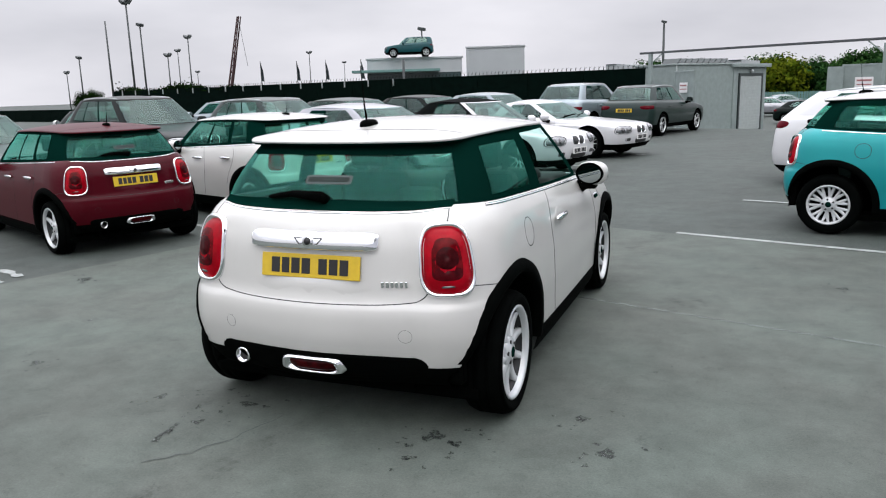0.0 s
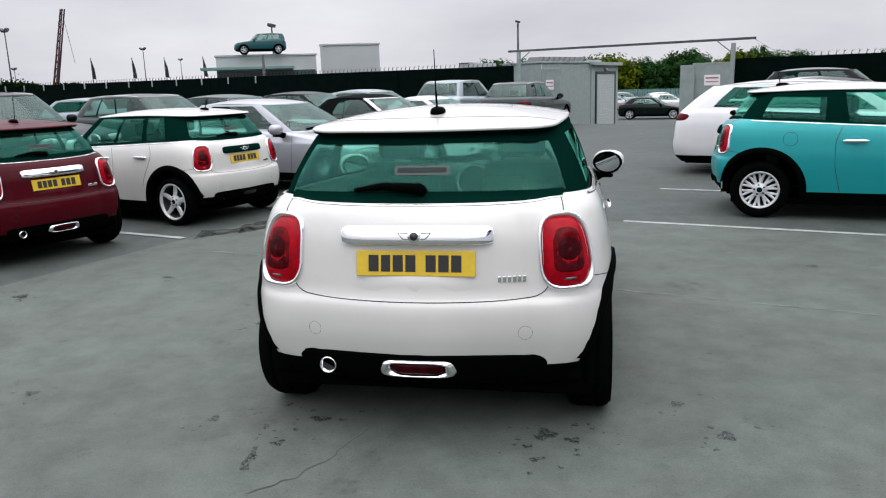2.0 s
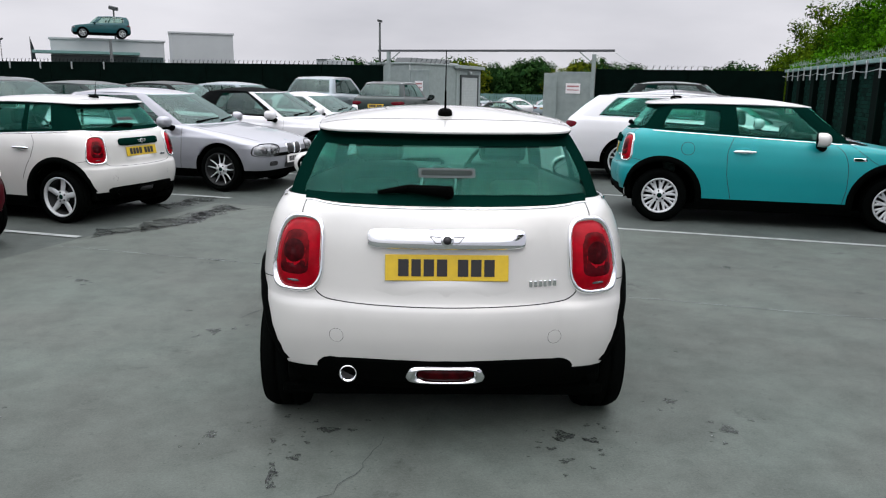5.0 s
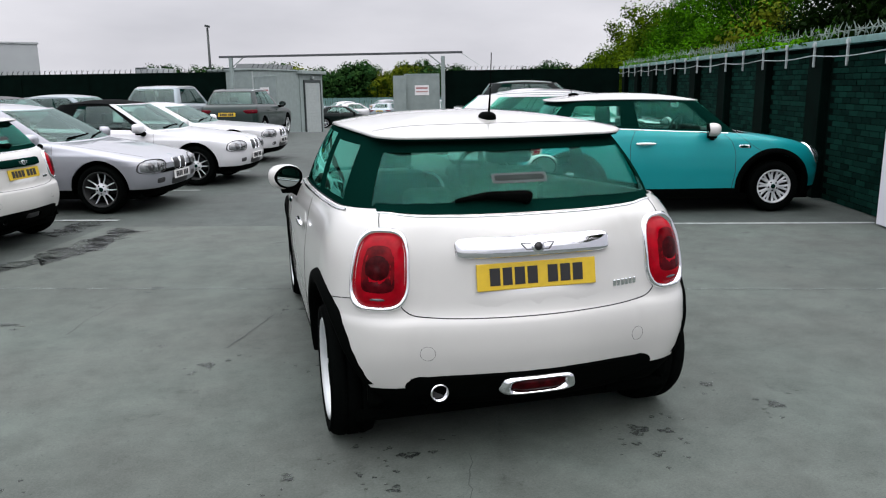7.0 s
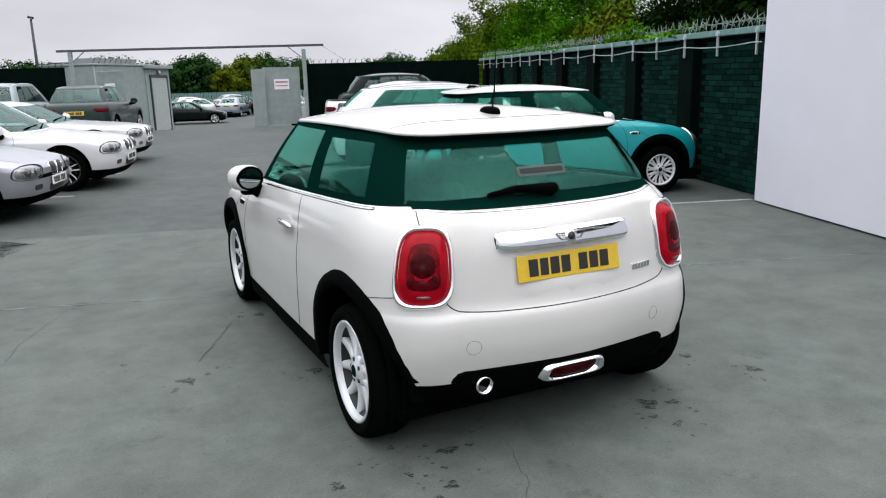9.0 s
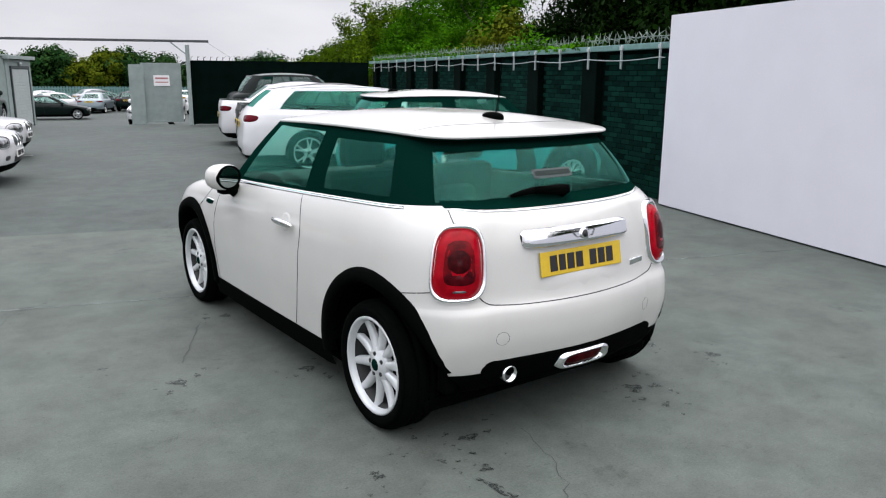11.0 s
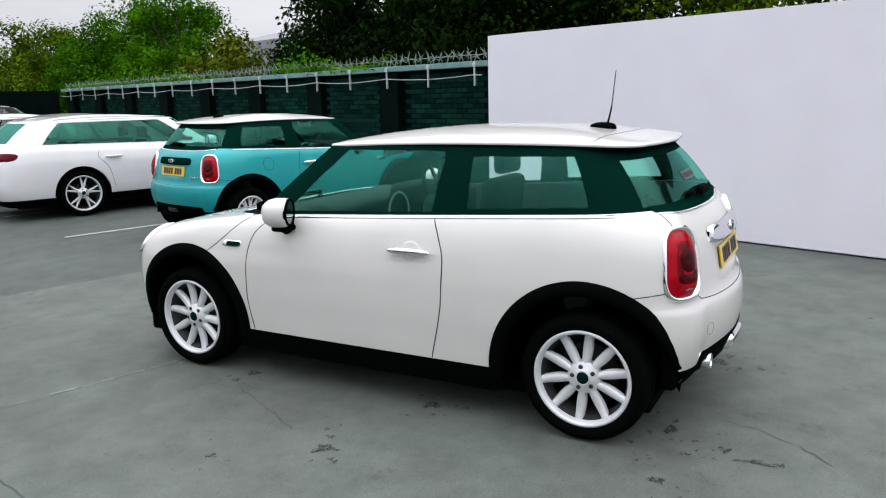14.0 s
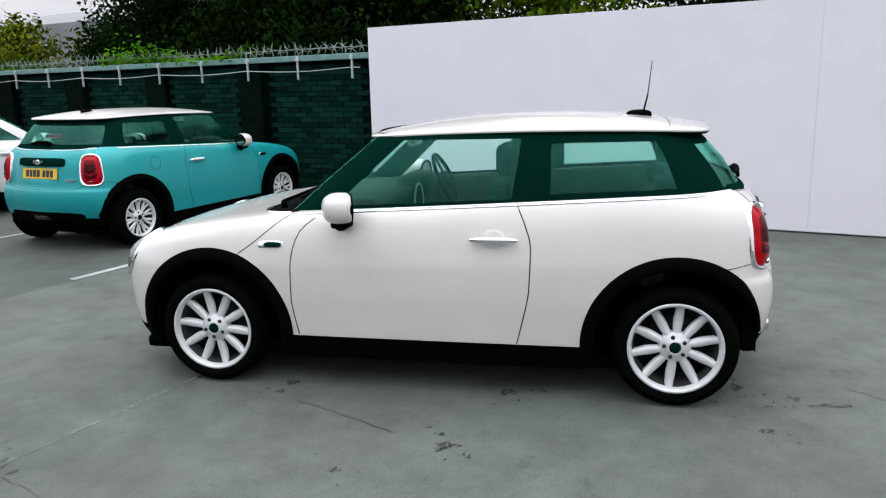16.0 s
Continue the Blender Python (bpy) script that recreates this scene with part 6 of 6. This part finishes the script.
CRACKED = "thin crack in the concrete"
strip([(-0.26, -0.42), (-0.31, -0.55), (-0.35, -0.70), (-0.45, -0.90), (-0.60, -1.05)], 0.006, CRACK, "crack", CRACKED, 1, 0.012)
strip([(-1.02, 1.95), (-1.07, 1.85), (-1.20, 1.58), (-1.32, 1.33)], 0.008, CRACK, "crack", CRACKED, 2, 0.014)
strip([(-0.72, -0.66), (-0.69, -0.87)], 0.035, OIL, "crack", "dark smeared streak on the concrete", 3, 0.015)
strip([(-2.0, 2.9), (-2.3, 2.2), (-2.35, 1.9)], 0.005, CRACK, "crack", CRACKED, 4, 0.012)
for b in (2.27,):
    p, q = at(-4.4, b), at(4.3, b)
    strip([(p.x, p.y), (q.x, q.y)], 0.030, FADED, "slab_joint", "faint pale joint between concrete slabs", 5)
WET = material("damp_dark_patch", (0.018, 0.022, 0.021), rough=0.35, vary=0.3, scale=12)
ragged(WET, 3.2, 0.34, 0.72)
strip([(-3.45, 4.15), (-3.08, 4.39), (-2.88, 4.73), (-2.74, 5.14), (-2.54, 5.62), (-2.45, 5.84)], 0.46, WET, "damp_patch", "dark damp streak on the ground beside the white hatchback", 7, 0.05)
strip([(-3.30, 5.75), (-3.05, 6.27), (-2.95, 6.7)], 0.36, WET, "damp_patch", "dark damp streak on the ground beside the white hatchback", 8, 0.05)
strip([(-4.87, 1.68), (-4.41, 1.52)], 0.09, LINE, "paint_remnant", "worn remnant of white paint", 6, 0.03)


# ---- trees and hedge ----
BARK = material("grey_brown_bark", (0.06, 0.05, 0.04), rough=0.9, vary=0.3, scale=15, bump=0.4, bump_scale=40)


def leaf_material(name, dark, light):
    m = bpy.data.materials.new(name)
    m.use_nodes = True
    nt = m.node_tree
    b = nt.nodes["Principled BSDF"]
    geo = nt.nodes.new("ShaderNodeNewGeometry")
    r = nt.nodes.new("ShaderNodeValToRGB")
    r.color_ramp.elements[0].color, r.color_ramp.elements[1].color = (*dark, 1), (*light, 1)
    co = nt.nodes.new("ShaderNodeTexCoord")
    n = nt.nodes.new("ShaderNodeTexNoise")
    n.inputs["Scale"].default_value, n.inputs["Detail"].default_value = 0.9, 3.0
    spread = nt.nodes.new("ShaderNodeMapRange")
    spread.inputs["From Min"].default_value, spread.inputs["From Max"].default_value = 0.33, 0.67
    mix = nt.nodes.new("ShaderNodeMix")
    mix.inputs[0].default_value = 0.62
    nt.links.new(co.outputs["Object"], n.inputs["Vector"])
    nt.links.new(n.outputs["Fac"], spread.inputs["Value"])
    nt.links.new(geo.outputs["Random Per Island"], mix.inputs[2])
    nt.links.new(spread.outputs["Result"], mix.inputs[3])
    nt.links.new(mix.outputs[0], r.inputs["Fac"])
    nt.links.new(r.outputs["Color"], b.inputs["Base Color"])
    b.inputs["Roughness"].default_value = 0.8
    b.inputs["Specular IOR Level"].default_value = 0.02
    b.inputs["Transmission Weight"].default_value = 0.0
    return m


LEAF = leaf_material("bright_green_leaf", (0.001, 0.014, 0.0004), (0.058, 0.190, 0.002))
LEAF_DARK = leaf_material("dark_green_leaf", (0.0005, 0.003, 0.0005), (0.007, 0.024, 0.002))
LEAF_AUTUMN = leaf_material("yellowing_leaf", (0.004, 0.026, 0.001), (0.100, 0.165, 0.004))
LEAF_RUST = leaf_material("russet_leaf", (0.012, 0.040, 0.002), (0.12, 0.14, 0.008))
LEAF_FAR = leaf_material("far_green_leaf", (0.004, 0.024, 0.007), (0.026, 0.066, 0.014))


def tree_parts(height, spread, leaves, size, mat, seed, low=0.25, clumps=34):
    """Trunk with limbs, and a crown of single leaves gathered in uneven clumps."""
    rng = random.Random(seed)
    tb = bmesh.new()
    bend = Vector((rng.uniform(-0.3, 0.3), rng.uniform(-0.3, 0.3), 0))
    p0, r0 = Vector((0, 0, -0.1)), 0.05 * height ** 0.8
    knots = []
    for k in range(1, 7):
        p1 = Vector((0, 0, height * 0.75 * k / 6)) + bend * k / 6 * 1.5 + Vector((rng.uniform(-0.1, 0.1), rng.uniform(-0.1, 0.1), 0))
        r1 = r0 * 0.80
        rod(tb, p0, p1, r0, r1, 8)
        knots.append((p1, r1))
        p0, r0 = p1, r1
    heads = []
    for c in range(clumps):
        a = rng.uniform(0, math.tau)
        zf = rng.uniform(low, 1.0)
        rad = spread * math.sqrt(max(0.05, 1 - ((zf - 0.45) / 0.62) ** 2)) * rng.uniform(0.35, 1.0)
        h = Vector((math.cos(a) * rad, math.sin(a) * rad, zf * height * rng.uniform(0.9, 1.04)))
        heads.append((h, rng.uniform(0.18, 0.40) * spread))
        if c % 2 == 0:
            kp, kr = knots[min(5, max(0, int(zf * 5)))]
            mid = kp.lerp(h, 0.5) + Vector((0, 0, -0.12 * height * rng.random()))
            rod(tb, kp, mid, kr * 0.5, kr * 0.28, 6)
            rod(tb, mid, h, kr * 0.28, 0.012, 5)
    vs, fs, ns = [], [], []
    for k in range(leaves):
        h, r = heads[rng.randrange(len(heads))]
        d = Vector((rng.gauss(0, 1), rng.gauss(0, 1), rng.gauss(0, 0.75)))
        d = d.normalized() * r * rng.random() ** 0.45
        c = h + d
        n = (d.normalized() + Vector((rng.uniform(-1, 1), rng.uniform(-1, 1), rng.uniform(-0.2, 1.2)))).normalized()
        s1 = n.orthogonal().normalized()
        s1 = (Matrix.Rotation(rng.uniform(0, math.tau), 3, n) @ s1) * size * rng.uniform(0.6, 1.3)
        s2 = n.cross(s1) * 0.55
        o = len(vs)
        vs += [c - s1, c + s2 + n * size * 0.12, c + s1, c - s2 + n * size * 0.12]
        soft = (d.normalized() + n * 0.22 + Vector((0, 0, 0.10))).normalized()
        fs.append((o + 3, o + 2, o + 1, o) if soft.dot(n) > 0 else (o, o + 1, o + 2, o + 3))
        ns += [soft] * 4
    return tb, (vs, fs, ns)


def tree(m, height, spread, leaves, size, mat, seed, label, name="tree", low=0.25, clumps=34, group="trees behind the wall"):
    t = thing(name, m, label, "tree", group)
    tb, (vs, fs, ns) = tree_parts(height, spread, leaves, size, mat, seed, low, clumps)
    part("trunk", tb, BARK, t, "grey-brown trunk and limbs", True)
    raw("crown", vs, fs, mat, t, "", True, ns)
    return t


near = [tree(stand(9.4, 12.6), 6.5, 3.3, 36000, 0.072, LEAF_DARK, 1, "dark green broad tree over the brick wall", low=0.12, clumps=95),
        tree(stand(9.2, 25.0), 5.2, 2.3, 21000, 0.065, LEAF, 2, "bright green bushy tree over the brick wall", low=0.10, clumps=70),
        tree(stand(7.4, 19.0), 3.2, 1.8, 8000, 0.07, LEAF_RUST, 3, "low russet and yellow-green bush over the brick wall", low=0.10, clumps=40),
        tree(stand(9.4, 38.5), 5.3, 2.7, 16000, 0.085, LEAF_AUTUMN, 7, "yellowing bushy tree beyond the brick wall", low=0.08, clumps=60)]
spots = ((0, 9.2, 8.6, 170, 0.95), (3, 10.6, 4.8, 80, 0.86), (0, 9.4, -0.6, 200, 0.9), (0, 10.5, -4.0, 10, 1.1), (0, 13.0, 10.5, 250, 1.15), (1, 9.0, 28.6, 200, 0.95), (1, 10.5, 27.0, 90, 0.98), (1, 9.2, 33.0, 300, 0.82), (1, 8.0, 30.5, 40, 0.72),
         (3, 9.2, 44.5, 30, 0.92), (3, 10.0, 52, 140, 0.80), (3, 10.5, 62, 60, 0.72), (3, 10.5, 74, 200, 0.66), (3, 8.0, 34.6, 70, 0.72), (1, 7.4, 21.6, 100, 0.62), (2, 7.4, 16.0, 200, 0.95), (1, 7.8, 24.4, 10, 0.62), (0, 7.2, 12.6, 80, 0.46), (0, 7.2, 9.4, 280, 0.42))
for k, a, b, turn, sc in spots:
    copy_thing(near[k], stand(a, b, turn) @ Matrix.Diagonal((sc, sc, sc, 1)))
far = [tree(stand(-20, 118), 4.6, 4.0, 9000, 0.22, LEAF_FAR, 5, "distant dark green tree beyond the car park", low=0.0, clumps=70, group="distant trees"),
       tree(stand(-12, 120), 4.2, 3.8, 9000, 0.22, LEAF_RUST, 6, "distant yellowing tree beyond the car park", low=0.0, clumps=70, group="distant trees")]
rng = random.Random(4)
for k in range(34):
    a = -55 + k * 2.9 + rng.uniform(-1, 1)
    sc = rng.uniform(0.75, 1.25)
    copy_thing(far[1 if rng.random() < 0.22 else 0], stand(a, 116 + rng.uniform(-5, 9), rng.uniform(0, 360), -1.1) @ Matrix.Diagonal((sc, sc, sc, 1)))

for k in range(22):
    sc = rng.uniform(0.42, 0.60)
    copy_thing(far[k % 2], stand(-205 + k * 6.6 + rng.uniform(-2, 2), 112 + rng.uniform(-4, 8), rng.uniform(0, 360), -1.1) @ Matrix.Diagonal((sc * 1.6, sc * 1.6, sc, 1)))
copy_thing(near[0], stand(-56.5, 27.0, 30) @ Matrix.Scale(0.36, 4))
copy_thing(near[0], stand(-59.0, 28.0, 130) @ Matrix.Scale(0.32, 4))
low_fence = thing("low_dark_fence", stand(-150, 45, 0, -1.1), "low dark fence at the far side of the lower car park", "fence", kind="structure")
for k in range(22):
    part("fence_sheet", box(bmesh.new(), (k * 2.9, 0, 0), (k * 2.9 + 2.86, 0.05, 1.62), 0.01), FENCE, low_fence)

# ---- spikes and ivy on the wall ----
SPIKE_METAL = material("weathered_zinc", (0.17, 0.215, 0.19), rough=0.6, metal=0.4, vary=0.3, scale=14)
spikes = bmesh.new()
wr = random.Random(21)
rod(spikes, (-0.02, 5.2, WALL_TOP + 0.15), (-0.02, 22.3, WALL_TOP + 0.15), 0.006, n=5)
for k in range(118):
    y = 5.24 + 0.145 * k + wr.uniform(-0.02, 0.02)
    c = Vector((-0.02, y, WALL_TOP + 0.15 + wr.uniform(-0.02, 0.03)))
    a0 = wr.uniform(0, math.tau)
    for q in range(6):
        a = a0 + q * math.tau / 6 + wr.uniform(-0.3, 0.3)
        tip = c + Vector((0.05 * wr.uniform(-1, 1), 0.085 * math.cos(a), 0.100 * math.sin(a))) * wr.uniform(0.75, 1.2)
        rod(spikes, c, tip, 0.010, 0.002, n=4)
for k in range(10):
    rod(spikes, (-0.02, 5.5 + 1.85 * k, WALL_TOP + 0.02), (-0.02, 5.5 + 1.85 * k, WALL_TOP + 0.16), 0.010, n=5)
rw = thing("spiked_wall_topping", stand(WALL_A, 0), "row of pale star-shaped anti-climb spikes along the wall top", "spikes")
tagged(part("barbed_strip", spikes, SPIKE_METAL, rw), kind="stuff")
iv, ivf = [], []
rng = random.Random(8)
for i in range(2400):
    q = rng.random()
    y = 7.4 + (5.5 * q if q < 0.6 else 5.5 + 9 * (q - 0.6) / 0.4)
    hgt = 0.14 + 0.12 * math.sin(y * 1.7) * math.sin(y * 0.6)
    c = Vector((rng.uniform(-0.14, 0.25), y, WALL_TOP + 0.02 + abs(rng.gauss(0, 1)) * max(hgt, 0.03)))
    s1 = Vector((rng.uniform(-1, 1), rng.uniform(-1, 1), rng.uniform(-1, 1))).normalized() * 0.04
    s2 = s1.orthogonal().normalized() * 0.026
    o = len(iv)
    iv += [c - s1, c + s2, c + s1, c - s2]
    ivf.append((o, o + 1, o + 2, o + 3))
ivy = tagged(raw("ivy", iv, ivf, LEAF, None, "", False, m=stand(WALL_A, 0)), "green ivy growing through the spikes on the wall", "ivy", kind="stuff")

# ---- masts, buildings and a crane beyond the fence ----
MAST = material("dark_grey_mast", (0.035, 0.042, 0.042), rough=0.5, metal=0.4)
CLAD = material("pale_grey_cladding", (0.33, 0.355, 0.36), rough=0.6, vary=0.06, scale=0.6)
DARK_BAND = material("dark_glazing_band", (0.03, 0.05, 0.05), rough=0.2)


def mast(a, b, h, heads, label, z=0.0, size=1.0):
    t = thing("lamp_mast", stand(a, b, 0, z), label, "street lamp", "lamp masts")
    bm = bmesh.new()
    rod(bm, (0, 0, 0), (0, 0, h), 0.10, 0.06, 8)
    part("pole", bm, MAST, t, "", True)
    for k in range(heads):
        x = (k - (heads - 1) / 2) * 0.72
        lean = (32 if x < 0 else -32) if heads > 1 else 14
        hd = part("lamp_head", box(bmesh.new(), (-0.29 * size, -0.24 * size, -0.13 * size), (0.29 * size, 0.24 * size, 0.13 * size), 0.05 * size), MAST, t, "dark floodlight head", m=pose(x, 0, h + 0.10, 0, lean, 0))
        part("lamp_glass", box(bmesh.new(), (-0.24 * size, -0.20 * size, -0.150 * size), (0.24 * size, 0.20 * size, -0.132 * size), 0.004), LAMP_CLEAR, hd)
        part("lamp_arm", pipe([(0, 0, h - 0.25), (x * 0.9, 0, h + 0.02)], 0.035), MAST, t)
    return t


for a, b, h, n in ((-55.4, 30.2, 9.0, 2), (-62.6, 35.4, 8.0, 1), (-79.6, 37.9, 6.0, 1), (-120, 55.6, 5.9, 2), (-84.8, 54.7, 9.0, 2), (-86, 52.4, 6.8, 2), (-110.7, 69.6, 9.0, 2), (-140, 92.5, 6.7, 2), (-107.9, 95.2, 9.0, 2), (-140.2, 135.2, 9.0, 2)):
    mast(a, b, h, n, "tall grey twin-headed lamp mast beyond the fence" if n == 2 else "tall grey lamp mast beyond the fence")
mast(-41.2, 49.1, 6.65, 1, "tall lamp mast beside the showroom roof")
mast(-24.0, 27.3, 3.2, 0, "short dark post behind the long fence")
mast(-15.7, 40.5, 4.9, 1, "thin lamp mast behind the gateway", size=0.45)
mast(-60.2, 30.9, 8.0, 0, "plain dark pole beyond the fence")
FLAG = material("dark_flag_cloth", (0.02, 0.03, 0.035), rough=0.9)
for k, (a, b) in enumerate(((-80.0, 62.0), (-77.5, 66.0), (-74.6, 68.5), (-71.5, 72.0))):
    fl = thing("flag_pole", stand(a, b, 0), "pole with a furled dark flag beyond the fence", "flag", "flags")
    fp = bmesh.new()
    rod(fp, (0, 0, 0), (0, 0, 5.9), 0.06, 0.04, 6)
    part("pole", fp, MAST, fl)
    fc = bmesh.new()
    vs = [fc.verts.new(q) for q in ((0.05, 0.02, 5.7), (0.05, 0.02, 3.4), (0.75, -0.1, 3.3), (0.35, 0.12, 4.6))]
    fc.faces.new(vs)
    bmesh.ops.solidify(fc, geom=fc.faces[:], thickness=0.03)
    part("flag", fc, FLAG, fl)
crane = thing("crane", stand(-98.1, 69.3, 0), "raised red lattice crane boom far beyond the fence", "crane")
CRANE = material("dull_red_crane_paint", (0.035, 0.012, 0.012), rough=0.6)
cb = bmesh.new()
for dx, dy in ((-0.35, 0), (0.35, 0), (0, 0.5)):
    rod(cb, (dx, dy, 0.0), (dx * 0.5 + 1.6, dy + 2.1, 13.4), 0.16, 0.10, 5)
for k in range(14):
    q = k / 14
    rod(cb, (-0.35 + 1.6 * q, 2.1 * q, 13.4 * q), (0.35 + 1.6 * (q + 0.06), 2.1 * (q + 0.06), 13.4 * (q + 0.06)), 0.06, n=4)
part("boom", cb, CRANE, crane)
part("hoist_rope", pipe([(1.6, 2.1, 13.3), (2.4, 2.6, 6.0)], 0.035, 4), MAST, crane)

# showroom block with a car on its roof
hall = thing("showroom", stand(-40.2, 41.9, 41), "low pale showroom with a dark window band", "building")
part("wall", box(bmesh.new(), (-0.5, 0, 0), (7.0, 10, 4.10), 0.03), CLAD, hall)
part("roof_edge", box(bmesh.new(), (-0.6, -0.1, 4.02), (7.1, 10.1, 4.16), 0.02), CLAD, hall)
part("canopy", box(bmesh.new(), (-1.6, -1.6, 3.02), (5.2, 0.05, 3.22), 0.02), GREEN_METAL, hall, "green canopy")
part("window_band", box(bmesh.new(), (-0.52, -0.02, 1.2), (6.9, 0.04, 2.95), 0.01), DARK_BAND, hall)
block = thing("pale_block", stand(-34.6, 46.7, 35), "windowless pale grey block with a thin roof edge", "building")
part("wall", box(bmesh.new(), (0, 0, 0), (4.55, 8, 4.72), 0.03), CLAD, block)
part("roof_edge", box(bmesh.new(), (-0.08, -0.08, 4.70), (4.63, 8.1, 4.84), 0.02), CLAD, block)
part("pilaster", box(bmesh.new(), (-0.03, -0.05, 0), (0.16, 0.05, 4.7), 0.01), CLAD, block)
SMALL = saloon_tables(3.9, 2.55, 0.72, 1.79, 1.56, 1.02, 2.05, 1.55, -0.40, -0.56, tyre=0.34, nose=0.82, lift=0.06)
saloon("teal_roof_car", stand(-37.2, 44.8, 131.5, 4.16), SMALL, TEAL, "teal crossover displayed on the showroom roof", fine=0.3, nose_plate=False, group="")
for a, b, w, h in ((-26.5, 54.5, 1.6, 3.1), (-19.3, 53.1, 4.0, 2.95)):
    sh = thing("far_roof", stand(a, b, 0), "pale low building beyond the fence", "building", "far roofs")
    part("wall", box(bmesh.new(), (0, 0, -1.1), (w, 4, h), 0.03), CLAD, sh)
    for k in range(int(w)):
        part("roof_panel", box(bmesh.new(), (k + 0.06, -0.1, h), (k + 0.94, 1.6, h + 0.06), 0.01, pose(0, 0, 0)), DARK_BAND, sh)
SHEET = material("weathered_grey_sheet", (0.17, 0.185, 0.19), rough=0.85, vary=0.12, scale=0.4)
back = thing("warehouse", stand(60, 62, 0), "grey warehouse with a sloping roof behind the trees", "building")
wh = bmesh.new()
prof = [(-14, 0), (-14, 8.6), (0, 11.6), (14, 8.6), (14, 0)]
fr = [wh.verts.new((x, 0, z)) for x, z in prof]
bk = [wh.verts.new((x, 30, z)) for x, z in prof]
wh.faces.new(fr)
wh.faces.new(bk[::-1])
for k in range(4):
    wh.faces.new((fr[k], fr[k + 1], bk[k + 1], bk[k]))
part("shell", wh, SHEET, back, "grey sheet walls and roof")

# pale brackets and a hedge along the long fence
for k in range(16):
    a = -21.7 - 1.62 * k
    fb = thing("fence_bracket", stand(a, 23.96, 0), "short pale bracket at the fence top", "bracket", "fence brackets")
    part("strap", box(bmesh.new(), (-0.020, -0.03, 1.84), (0.015, 0.03, 2.14), 0.006), PALE_METAL, fb)
hv, hf = [], []
rng = random.Random(11)
for i in range(9000):
    a = -rng.uniform(35, 47)
    c = Vector((a, 24.2 + rng.uniform(-0.2, 1.2), 1.95 + abs(rng.gauss(0, 0.13)) * (0.9 + 0.6 * math.sin(a * 0.9))))
    s1 = Vector((rng.uniform(-1, 1), rng.uniform(-1, 1), rng.uniform(-1, 1))).normalized() * 0.07
    s2 = s1.orthogonal().normalized() * 0.05
    o = len(hv)
    hv += [c - s1, c + s2, c + s1, c - s2]
    hf.append((o, o + 1, o + 2, o + 3))
tagged(raw("hedge", hv, hf, LEAF_DARK, None, "", False, m=stand(0, 0)), "dark hedge growing over the long fence", "hedge", kind="stuff")
pal = thing("palisade_fence", stand(-60, 78, 0, -1.1), "grey palisade fence at the far side of the lower car park", "fence", kind="structure")
pb = bmesh.new()
for k in range(420):
    x = k * 0.26
    box(pb, (x, 0, 0), (x + 0.20, 0.03, 1.45))
box(pb, (0, 0.03, 0.4), (110, 0.08, 0.5))
box(pb, (0, 0.03, 1.2), (110, 0.08, 1.3))
tagged(part("pale", pb, GREEN_METAL, pal, "grey steel pales"), kind="stuff")
